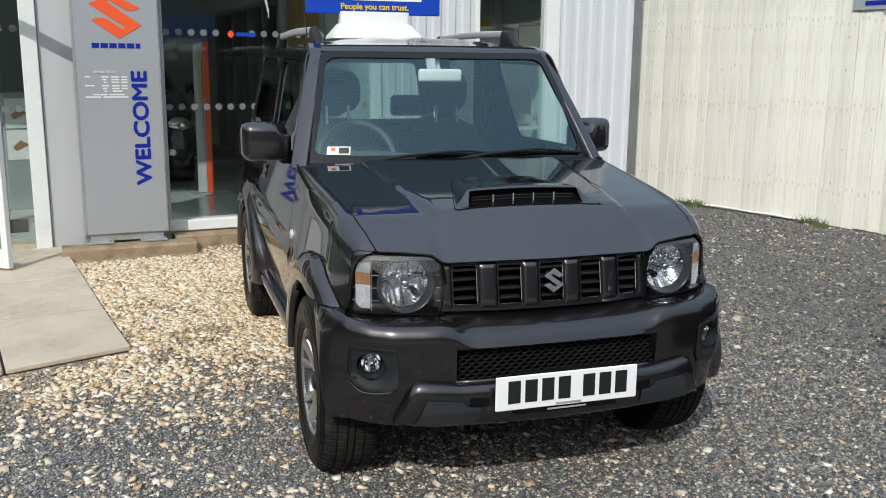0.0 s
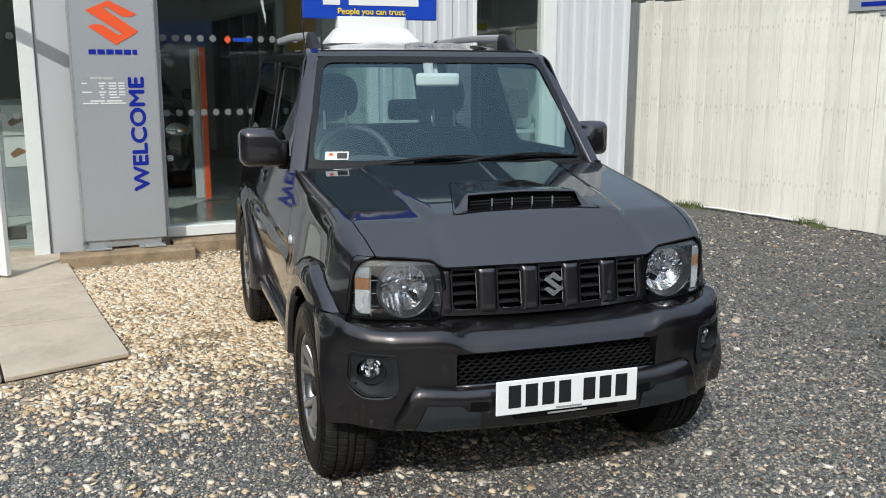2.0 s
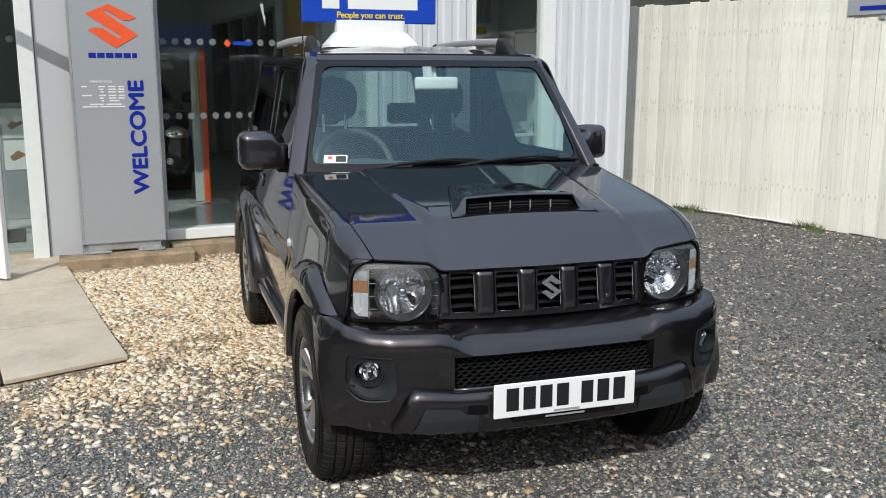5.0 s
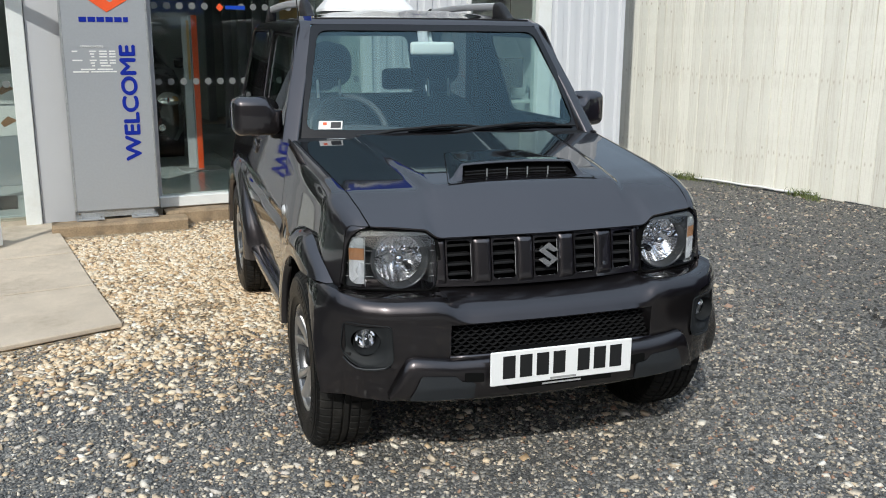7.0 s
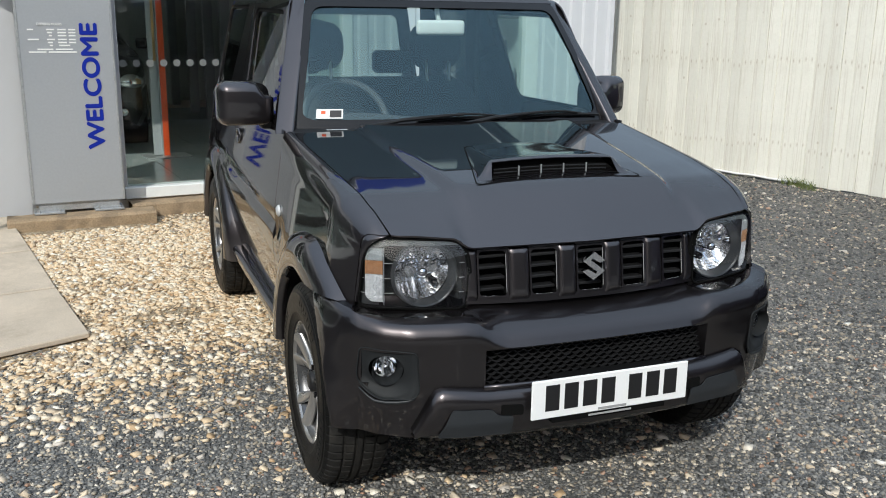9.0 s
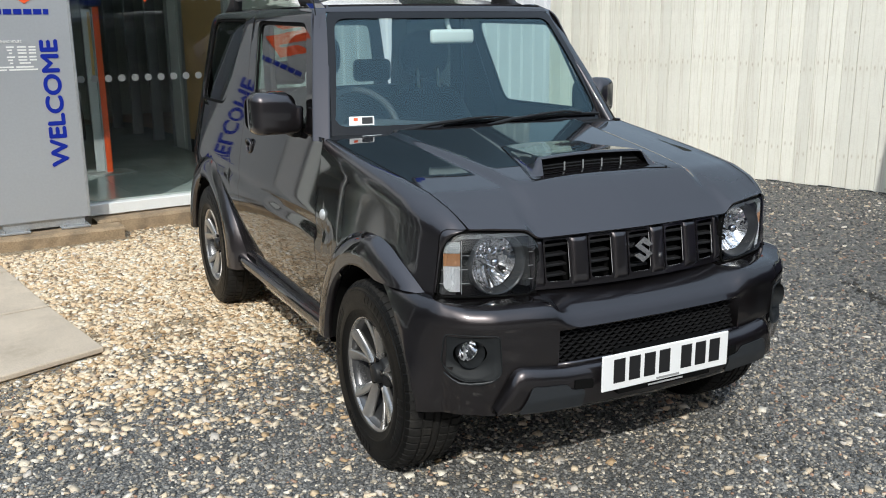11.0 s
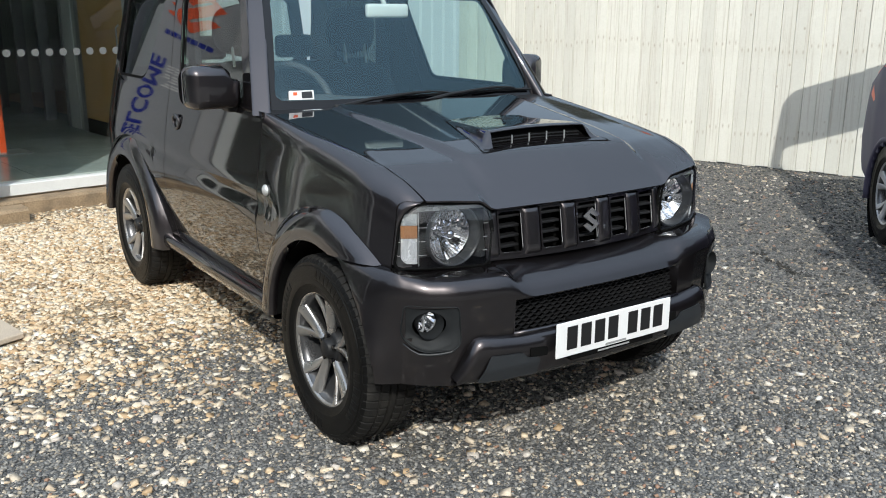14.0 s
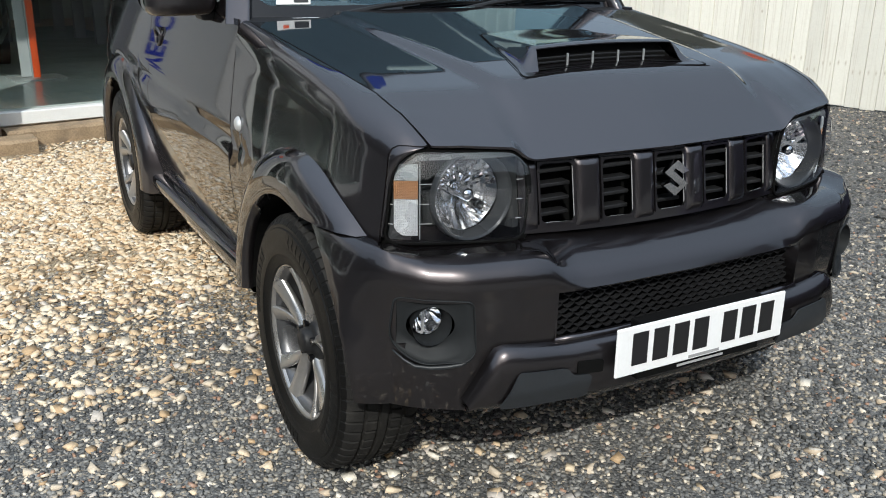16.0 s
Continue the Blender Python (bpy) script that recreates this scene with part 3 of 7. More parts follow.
def board_material():
    """Limewashed softwood: knots, streaks along the grain, green-brown damp patches."""
    m = pbr("whitewashed_board", (0.785, 0.762, 0.685), 0.78, var=0.05, scale=3, fine=60, bump=0.25, bump_scale=45, rnd=0.08, dirt=(0.50, 0.46, 0.36), dirt_amt=0.35, dirt_scale=2.0)
    nt = m.node_tree
    b = nt.nodes["Principled BSDF"]
    old = b.inputs["Base Color"].links[0].from_socket
    tc = nt.nodes.new("ShaderNodeTexCoord")
    oi = nt.nodes.new("ShaderNodeObjectInfo")
    mp = nt.nodes.new("ShaderNodeMapping")
    mp.inputs["Scale"].default_value = (8.0, 1.0, 6.0)
    lnk(nt, tc.outputs["Object"], mp.inputs["Vector"])
    sh = nt.nodes.new("ShaderNodeVectorMath")
    sh.operation = 'ADD'
    lnk(nt, mp.outputs[0], sh.inputs[0])
    sc = nt.nodes.new("ShaderNodeVectorMath")
    sc.operation = 'SCALE'
    sc.inputs[0].default_value = (37.0, 11.0, 53.0)
    lnk(nt, oi.outputs["Random"], sc.inputs["Scale"])
    lnk(nt, sc.outputs[0], sh.inputs[1])
    vo = nt.nodes.new("ShaderNodeTexVoronoi")
    vo.inputs["Scale"].default_value = 0.85
    lnk(nt, sh.outputs[0], vo.inputs["Vector"])
    kn = nt.nodes.new("ShaderNodeMapRange")
    kn.inputs["From Min"].default_value = 0.04
    kn.inputs["From Max"].default_value = 0.095
    kn.inputs["To Min"].default_value = 0.48
    kn.inputs["To Max"].default_value = 0.0
    lnk(nt, vo.outputs["Distance"], kn.inputs["Value"])
    mp2 = nt.nodes.new("ShaderNodeMapping")
    mp2.inputs["Scale"].default_value = (60.0, 8.0, 1.4)
    lnk(nt, tc.outputs["Object"], mp2.inputs["Vector"])
    sh2 = nt.nodes.new("ShaderNodeVectorMath")
    sh2.operation = 'ADD'
    lnk(nt, mp2.outputs[0], sh2.inputs[0])
    lnk(nt, sc.outputs[0], sh2.inputs[1])
    st = nt.nodes.new("ShaderNodeTexNoise")
    st.inputs["Scale"].default_value = 1.0
    st.inputs["Detail"].default_value = 5
    lnk(nt, sh2.outputs[0], st.inputs["Vector"])
    sr = nt.nodes.new("ShaderNodeMapRange")
    sr.inputs["From Min"].default_value = 0.52
    sr.inputs["From Max"].default_value = 0.78
    sr.inputs["To Max"].default_value = 0.40
    lnk(nt, st.outputs["Fac"], sr.inputs["Value"])
    # rust round the nails: two to a board at each rail
    ax = nt.nodes.new("ShaderNodeSeparateXYZ")
    lnk(nt, tc.outputs["Object"], ax.inputs[0])
    near = []
    for k, (first, half, reach) in ((2, (0.35, 0.40, 0.030)), (0, (0.034, 0.030, 0.012))):
        sub = nt.nodes.new("ShaderNodeMath")
        sub.operation = 'SUBTRACT'
        lnk(nt, ax.outputs[k], sub.inputs[0])
        sub.inputs[1].default_value = first
        if k == 2:                                   # no two boards nailed at quite the same height
            jit = nt.nodes.new("ShaderNodeMath")
            jit.operation = 'MULTIPLY_ADD'
            lnk(nt, oi.outputs["Random"], jit.inputs[0])
            jit.inputs[1].default_value, jit.inputs[2].default_value = 0.11, first - 0.055
            lnk(nt, jit.outputs[0], sub.inputs[1])
        pp = nt.nodes.new("ShaderNodeMath")
        pp.operation = 'PINGPONG'
        lnk(nt, sub.outputs[0], pp.inputs[0])
        pp.inputs[1].default_value = half
        r = nt.nodes.new("ShaderNodeMapRange")
        r.inputs["From Min"].default_value, r.inputs["From Max"].default_value = 0.0, reach
        r.inputs["To Min"].default_value, r.inputs["To Max"].default_value = 1.0, 0.0
        lnk(nt, pp.outputs[0], r.inputs["Value"])
        near.append(r.outputs[0])
    nail = nt.nodes.new("ShaderNodeMath")
    nail.operation = 'MULTIPLY'
    lnk(nt, near[0], nail.inputs[0])
    lnk(nt, near[1], nail.inputs[1])
    rust = nt.nodes.new("ShaderNodeMath")
    rust.operation = 'MULTIPLY'
    lnk(nt, nail.outputs[0], rust.inputs[0])
    dim = nt.nodes.new("ShaderNodeMath")
    dim.operation = 'POWER'
    lnk(nt, st.outputs["Fac"], dim.inputs[0])
    dim.inputs[1].default_value = 0.85
    lnk(nt, dim.outputs[0], rust.inputs[1])
    mk = nt.nodes.new("ShaderNodeMath")
    mk.operation = 'MAXIMUM'
    lnk(nt, kn.outputs[0], mk.inputs[0])
    lnk(nt, rust.outputs[0], mk.inputs[1])
    mx = nt.nodes.new("ShaderNodeMath")
    mx.operation = 'MAXIMUM'
    lnk(nt, mk.outputs[0], mx.inputs[0])
    lnk(nt, sr.outputs[0], mx.inputs[1])
    mix = nt.nodes.new("ShaderNodeMix")
    mix.data_type = 'RGBA'
    lnk(nt, mx.outputs[0], mix.inputs["Factor"])
    lnk(nt, old, mix.inputs["A"])
    mix.inputs["B"].default_value = (0.33, 0.24, 0.15, 1)
    lnk(nt, mix.outputs["Result"], b.inputs["Base Color"])
    return m


M_board = board_material()
fence = thing("fence", "tall whitewashed vertical board fence", "fence", FENCE, kind="structure")


# ---- distance all round: an unseen plain dark band, added to darken horizon light and reflections ----
M_far = pbr("unseen_dark_band", (0.050, 0.056, 0.045), 0.9, var=0.5, scale=0.25, fine=2.0)


def far_band(u, v):
    a = u * 2 * math.pi
    h = 9.0 + 1.6 * math.sin(7 * a) + 1.1 * math.sin(17 * a + 1) + 0.6 * math.sin(41 * a + 2)
    return (32 * math.cos(a), 32 * math.sin(a), lerp(-0.2, h, v))


tagged(part("backdrop", grid(far_band, 180, 3, closed_u=True), M_far), "unseen dark band round the yard, added to darken reflections", "backdrop", kind="structure")

# ---- totem sign ----
TXT = Matrix.Rotation(radians(90), 4, 'X')
TOT = pose(-1.815, 4.10, 0, 0, 0, 5.0)
totem = thing("totem_sign", "tall silver totem sign with orange-red emblem and blue lettering", "sign", TOT)
part("panel", box(0, 0.612, 0, 0.14, 0.205, 2.45, 0.006, 2), M_totem, totem, "brushed silver panel")
part("side_trim", box(-0.004, 0.012, -0.004, 0.144, 0.205, 2.45, 0.003), M_steel, totem, "folded edge trim")
part("side_trim", box(0.600, 0.616, -0.004, 0.144, 0.205, 2.45, 0.003), M_steel, totem, "folded edge trim")
part("plinth_bar", box(0.035, 0.575, 0.02, 0.12, 0.15, 0.207), M_steel, totem, "grey plinth bar")
for a in (0.0, 0.40):
    part("foot_plate", box(a, a + 0.20, -0.05, 0.15, 0.137, 0.152, 0.003), M_steel, totem, "galvanised foot plate")
    for q in (0.03, 0.17):
        part("bolt", (lambda b, q=q, a=a: (b.transform(Matrix.Translation((a + q, -0.03, 0.152))), b)[1])(lathe([(0.0005, 0.016), (0.011, 0.015), (0.011, 0.0)], 6, 'z')), M_steel, totem)
text_mesh("lettering", "WELCOME", 0.106, M_navy, totem, Matrix.Translation((0.505, -0.0015, 0.585)) @ TXT @ Matrix.Rotation(radians(90), 4, 'Z'), width=0.865, bold=0.055).data.materials[0] = M_navy
text_mesh("heading", "OPENING HOURS", 0.017, M_white, totem, Matrix.Translation((0.125, -0.0015, 1.436)) @ TXT, width=0.16, bold=0.02)
# the emblem: two folded blades; the name below it is a plain bar
em = [((x - 446) / 1125, (86 - z) / 1125) for x, z in ((338, 35), (434, -8), (548, 48), (520, 60), (490, 60), (424, 18), (410, 24), (552, 122), (455, 180), (345, 103), (372, 93), (405, 96), (470, 138), (484, 132))]
part("emblem", slab_of(em, lambda p, k: (0.313 + p[0] * 1.93, -0.0045 + 0.004 * k, 1.853 + p[1] * 1.93)), M_red, totem, "orange-red emblem")
for k in range(6):
    x0 = 0.131 + 0.0622 * k
    part("name_bar", box(x0, x0 + (0.052 if k < 5 else 0.034), -0.0035, -0.0005, 1.621, 1.657), M_navy, totem, "plain blue bar")
rows = ((1.408, ((0.065, 0.04), (0.185, 0.05), (0.255, 0.055), (0.325, 0.045))), (1.388, ((0.19, 0.03), (0.255, 0.055), (0.325, 0.045))), (1.368, ((0.20, 0.02), (0.255, 0.055), (0.325, 0.045))),
        (1.342, ((0.065, 0.07), (0.185, 0.05), (0.255, 0.055), (0.325, 0.045))), (1.322, ((0.19, 0.03), (0.255, 0.055), (0.325, 0.045))), (1.302, ((0.20, 0.02), (0.26, 0.07))),
        (1.276, ((0.12, 0.10), (0.235, 0.11))), (1.258, ((0.065, 0.11), (0.19, 0.18))))
for z, bars in rows:
    for x, w in bars:
        part("text_bar", box(x, x + w, -0.003, -0.0005, z - 0.005, z + 0.005), M_white, totem)

# ---- timber sleepers under the totem and the glazing ----
slp = thing("timber_sleeper", "weathered timber sleeper edging the gravel", "timber", pose(-1.98, 3.93, 0, 0, 0, 4.5), group="sleepers")
def rough_box(x0, x1, y0, y1, z0, z1, n, seed):
    rs = random.Random(seed)
    b = grid(lambda u, v: (lerp(x0, x1, u), (y0, y0, y0, y0 + .02, (y0 + y1) / 2, y1 - .02, y1, y1)[int(round(v * 7))] + rs.uniform(-.004, .004), (z0, (z0 + z1) / 2, z1 - .018, z1, z1, z1, z1 - .018, z0)[int(round(v * 7))] + rs.uniform(-.004, .004)), n, 7)
    bmesh.ops.holes_fill(b, edges=[e for e in b.edges if e.is_boundary], sides=0)
    bmesh.ops.recalc_face_normals(b, faces=b.faces[:])
    return b
part("beam", rough_box(0.0, 0.985, 0, 0.20, -0.02, 0.133, 18, 3), M_sleeper, slp)
slp2 = thing("timber_sleeper", "weathered timber sleeper below the showroom sill", "timber", FM @ pose(0.02, -0.20, 0, 0, 0, 0), group="sleepers")
part("beam", rough_box(0.0, 1.95, 0, 0.17, -0.02, 0.148, 30, 5), M_sleeper, slp2)

# ---- entrance slabs ----
SL = pose(-1.45, 1.64, 0, 0, 0, 11.5)
path = thing("slab_path", "pale concrete slab path up to the entrance", "pavement", SL, kind="structure")
M_earth = pbr("joint_earth", (0.07, 0.055, 0.04), 0.95, var=0.3)
part("bedding", grid(lambda u, v: (lerp(-1.86, -0.02, u), lerp(0.02, 2.74, v) - (0.12 * (1 - u) * 2.9 * (1 - v) ** 6), 0.012 + 0.045 * S(0.9, 2.7, lerp(0.02, 2.74, v))), 6, 24), M_earth, path, "dark earth in the joints")
cuts = [0.0, 0.88, 1.72, 2.75]
for r in range(3):
    for c in range(3):
        x1, x0 = -0.625 * c - 0.007, -0.625 * (c + 1) + 0.007
        y0, y1 = cuts[r] + 0.014, cuts[r + 1] - 0.014
        b = box(x0, x1, y0, y1, -0.03, 0.0, 0.006, 1)
        for v in b.verts:
            if r == 0 and v.co.y < 0.2:
                v.co.y += -0.15 * (-v.co.x / 0.625) * 0.8
            v.co.z += 0.036 + 0.055 * S(0.8, 2.6, v.co.y)
        part("slab", b, M_concrete, path)

# ---- open glass entrance door ----
dl = thing("entrance_door", "white framed glass door standing open", "door", pose(-2.28, 3.56, 0, 0, 0, 143))
L = 1.02
for x0, x1, z0, z1, nm in ((0, 0.055, 0.09, 2.3, "stile"), (L - 0.055, L, 0.09, 2.3, "stile"), (0.056, L - 0.056, 0.09, 0.22, "rail"), (0.056, L - 0.056, 2.22, 2.3, "rail")):
    part(nm, box(x0, x1, -0.022, 0.022, z0, z1, 0.004), M_frame, dl)
part("pane", box(0.056, L - 0.056, -0.004, 0.004, 0.22, 2.22), M_glass, dl, "clear glass").visible_shadow = False
part("handle", tube([(0.03, 0.05, 0.95), (0.03, 0.055, 1.2), (0.03, 0.05, 1.42)], 0.014, 8), M_steel, dl, "steel pull handle", smooth=True)
part("lock", box(0.0, 0.05, 0.022, 0.045, 1.05, 1.25, 0.004), M_steel, dl)

# ---- sign on the fence ----
fs = thing("fence_sign", "grey panel with an orange-red mark fixed to the fence", "sign", FENCE @ pose(1.41, -0.03, 0))
part("panel", box(0, 0.75, -0.006, 0.006, 2.045, 2.50, 0.003), M_totem, fs)
part("mark", slab_of(em, lambda p, k: (0.37 + p[0] * 1.5, -0.010 + 0.002 * k, 2.31 + p[1] * 1.5)), M_red, fs, "orange-red mark")
part("name_bar", box(0.12, 0.62, -0.010, -0.007, 2.085, 2.125), M_navy, fs, "plain blue bar")
part("bracket", box(0.3, 0.36, 0.006, 0.012, 2.0, 2.45), M_steel, fs)

# ---- conduit at the foot of the fence ----
cd = tagged(part("conduit", tube([(-0.5 + 0.2 * k, -0.03 + 0.006 * math.sin(k * 1.7), 0.03 + 0.005 * math.sin(k * 2.3)) for k in range(10)], 0.011, 8), M_white, None, "", smooth=True), "thin white conduit along the foot of the fence", "pipe")
cd.matrix_world = FENCE

# ---- weeds ----
M_grass = pbr("weed_green", (0.12, 0.145, 0.045), 0.6, var=0.25, island=0.35)


def weeds(m, n, spread, h, seed):
    rs = random.Random(seed)
    b = bmesh.new()
    for _ in range(n):
        x, y = rs.gauss(0, spread), rs.gauss(0, spread * 0.4)
        a, hh, w, ln = rs.uniform(0, 6.28), rs.uniform(0.3, 1) * h, rs.uniform(0.002, 0.006), rs.uniform(0.2, 0.9)
        prev = None
        for k in range(4):
            t = k / 3
            px, py, pz = x + math.cos(a) * ln * hh * t * t, y + math.sin(a) * ln * hh * t * t, hh * (t - 0.25 * t * t)
            wx, wy = -math.sin(a) * w * (1 - t * 0.85), math.cos(a) * w * (1 - t * 0.85)
            cur = (b.verts.new((px - wx, py - wy, pz)), b.verts.new((px + wx, py + wy, pz)))
            if prev:
                b.faces.new((prev[0], prev[1], cur[1], cur[0]))
            prev = cur
    ob = tagged(part("weeds", b, M_grass), "tuft of green weeds at the foot of the fence", "plant", "weeds", "stuff")
    ob.matrix_world = m
    return ob


weeds(FENCE @ pose(-0.22, -0.07, 0), 170, 0.09, 0.13, 1)
weeds(FENCE @ pose(1.22, -0.07, 0), 190, 0.08, 0.12, 2)
weeds(FENCE @ pose(1.36, -0.16, 0), 60, 0.06, 0.06, 4)
weeds(FENCE @ pose(0.25, -0.06, 0), 40, 0.15, 0.05, 3)

# ---- a dark damp seam of twigs on the chippings ----
M_twig = pbr("wet_leaf_mould", (0.045, 0.042, 0.038), 0.8, var=0.3)
tw = thing("twig_litter", "dark damp twigs lying on the chippings", "litter", pose(2.52, 0.52, 0.004, 0, 0, 62))
for k in range(34):
    rs_ = random.Random(k + 40)
    x0, y0, a = rs_.uniform(-0.24, 0.24), rs_.gauss(0, 0.022), rs_.uniform(-1.2, 1.2)
    ln = rs_.uniform(0.010, 0.030)
    part("twig", tube([(x0, y0, 0.008), (x0 + ln * 0.5, y0 + ln * 0.3 * math.sin(a), 0.011), (x0 + ln * math.cos(a), y0 + ln * math.sin(a), 0.008)], rs_.uniform(0.003, 0.0065), 5), M_twig, tw)

# ---- inside the showroom ----
def tri_floor():
    for i in range(-11, 4):
        for j in range(0, 12):
            ob = new("tile", tile_me)
            ob.parent = inside
            ob.matrix_basis = pose(i * 0.6 + 0.3, 0.5 + j * 0.6, 0.134)


b = box(-0.2985, 0.2985, -0.2985, 0.2985, -0.004, 0.0, 0.001)
tile_me = bpy.data.meshes.new("tile")
b.to_mesh(tile_me)
b.free()
tile_me.materials.append(M_tile)
tri_floor()
part("floor_edge", box(-4.4, 2.0, 0.13, 0.2, 0.10, 0.132), M_tile, inside)

bs = thing("banner_stand", "orange-red edged display stand with a yellow poster", "display", pose(-0.72, 6.75, 0.134, 0, 0, 10))
part("edge", box(-0.03, 0.03, -0.03, 0.03, 0.0, 1.60, 0.004), M_red, bs, "orange-red upright")
part("edge_trim", box(-0.040, -0.031, -0.032, 0.032, 0.0, 1.60, 0.002), M_silver, bs)
part("sheet", box(-0.125, -0.042, -0.006, 0.006, 0.02, 1.58), M_panel, bs, "pale sheet")
part("poster", box(-0.078, -0.052, -0.0105, -0.0075, 0.95, 1.55), M_oak, bs, "yellow poster")
part("base_plate", box(-0.22, 0.22, -0.16, 0.16, 0.0, 0.012, 0.003), M_silver, bs)

ls = thing("leaflet_stand", "grey leaflet stand with pale printed sheets", "stand", FM @ pose(-1.04, 1.9, 0.134, 0, 0, 5))
part("body", box(-0.17, 0.17, -0.1, 0.1, 0.0, 1.10, 0.01), M_totem, ls)
for z in (0.475, 0.77):
    sh = part("sheet", box(-0.145, 0.145, -0.108, -0.102, z, z + 0.275), M_white, ls, "printed sheet")
    part("picture_block", slab_of([(-0.10, z + .12), (-0.03, z + .18), (0.05, z + .14), (-0.07, z + .08)], lambda p, k: (p[0], -0.111 + 0.002 * k, p[1])), M_amber, sh)
mat = tagged(part("door_mat", box(-1.9, -1.05, 0.5, 1.15, 0.134, 0.146, 0.003), M_black), "black entrance mat on the tiles", "mat")
mat.matrix_world = FM

od = thing("oak_door", "oak veneered door leaf against the inner wall", "door", FM @ pose(1.972, 2.05, 0.134))
part("leaf", box(-0.022, 0.022, 0.0, 1.20, 0.16, 2.30, 0.004), M_oak, od)
part("kick_plate", box(-0.020, 0.020, 0.0, 1.20, 0.004, 0.158, 0.003), M_black, od, "black kick plate")
part("frame", box(-0.026, 0.026, -0.06, -0.002, 0, 2.36, 0.004), M_panel, od, "pale frame")
part("handle", tube([(-0.03, 0.10, 0.92), (-0.06, 0.10, 0.95), (-0.06, 0.10, 1.15), (-0.03, 0.10, 1.18)], 0.009, 8), M_steel, od, "steel handle", smooth=True)
# office behind the side window
dk = thing("desk", "pale office desk behind the window", "desk", FM @ pose(3.64, 1.1, 0.134))
part("top", box(-0.7, 0.7, -0.35, 0.35, 0.72, 0.75, 0.004), M_white, dk)
for x in (-0.66, 0.64):
    part("leg", box(x, x + 0.03, -0.33, 0.33, 0.0, 0.72), M_white, dk)
mo = thing("monitor", "black computer monitor on the desk", "monitor", FM @ pose(3.78, 0.95, 0.884))
part("screen", box(-0.17, 0.17, -0.02, 0.02, 0.12, 0.43, 0.006), M_black, mo)
part("stand", box(-0.04, 0.04, 0.0, 0.03, 0.0, 0.12), M_black, mo)
part("foot", box(-0.12, 0.12, -0.08, 0.08, 0.0, 0.012, 0.003), M_black, mo)
for k, x in enumerate((4.015, 4.06, 4.10)):
    bo_ = thing("bottle", "small bottle on the desk", "bottle", FM @ pose(x, 0.95, 0.884), group="bottles")
    part("body", lathe([(0.0005, 0), (0.02, 0.0), (0.02, 0.10), (0.009, 0.125), (0.009, 0.15), (0.0005, 0.15)], 12, 'z'), (M_chrome, M_black, M_white)[k], bo_, smooth=True)
nb = thing("notice_board", "framed notice board on the office side wall", "board", FM @ pose(4.335, 1.6, 1.53))
part("frame", box(-0.02, 0.02, -0.3, 0.3, 0, 0.46, 0.004), M_black, nb)
part("sheet", box(-0.026, -0.021, -0.27, 0.27, 0.03, 0.43), M_white, nb)
yn = thing("notice", "small yellow notice on the office wall", "notice", FM @ pose(4.07, 2.345, 1.98))
part("sheet", box(-0.10, 0.10, -0.004, 0.0, 0, 0.07), M_yellow, yn)
part("office_wall", box(2.11, 4.35, 2.35, 2.45, 0.13, 2.75), M_frame, inside)
bl = thing("window_blind", "pale vertical blind in the office", "blind", FM @ pose(2.72, 2.32, 2.10))
for k in range(19):
    part("slat", box(0.08 * k, 0.08 * k + 0.06, -0.004, 0.004, 0, 0.65), M_panel, bl)

# paper tag hanging inside the glass
tg = thing("hanging_tag", "torn white paper tag hanging on a thread inside the glass", "tag", FM @ pose(0.885, 0.06, 0))
part("paper", slab_of([(-0.022, 2.07), (0.004, 2.075), (0.012, 1.99), (0.020, 1.965), (0.018, 1.885), (0.010, 1.93), (-0.002, 1.975)], lambda p, k: (p[0], 0.0015 * k, p[1])), M_white, tg)
part("thread", tube([(-0.010, 0.001, 2.07), (-0.006, 0.001, 2.4), (0.0, 0.001, 2.762)], 0.0012, 5), M_white, tg)

# ---- the parked off-roader: front axle over the origin, nose towards -y ----
car = thing("off_roader", "dark grey metallic small three-door off-roader parked on gravel", "car")
AXF, AXR, HUB = 0.0, 2.25, 0.333


def crease_z(y):
    return 0.722 + 0.038 * y


def side_x(y, z):
    """Half width of the body side below the belt line: tilted above the crease, undercut at it, full below it."""
    zc = crease_z(y)
    k = S(0.30, 0.46, y) * S(2.35, 2.0, y)
    if z > zc:
        h = min(1.0, (z - zc) / (1.1 - zc))
        x = 0.708 + 0.056 * (1 - h) ** 0.92
        x -= 0.012 * k * S(0.22, 0.0, h)
    else:
        x = 0.764 - 0.012 * k * S(zc - 0.010, zc, z) - 0.050 * (max(0.0, zc - 0.05 - z) / 0.33) ** 1.7
    x -= 0.020 * S(0.35, -0.2, y) + 0.078 * (max(0.0, -0.17 - y) / 0.25) ** 1.7
    return x - 0.05 * S(2.45, 2.9, y) - 0.035 * S(2.72, 2.88, y)


def upper_x(y, z):
    """Half width above the belt line, rounding over towards the roof."""
    x = 0.708 - (z - 1.10) * 0.225 - 0.05 * S(2.45, 2.9, y) - 0.035 * S(2.72, 2.88, y)
    h = min(1.0, max(0.0, (z - 1.535) / 0.066))
    return x - 0.040 * (1 - math.sqrt(1 - h * h))


def arch(y, c, r):
    return HUB + math.sqrt(max(0.0, r * r - (y - c) ** 2)) if abs(y - c) < r else 0.0


def top_z(y):
    return interp(y, (-0.42, -0.40, -0.37, -0.32, -0.22, -0.05, 0.1, 0.55), (0.899, 0.915, 0.938, 0.964, 0.994, 1.022, 1.042, 1.098))


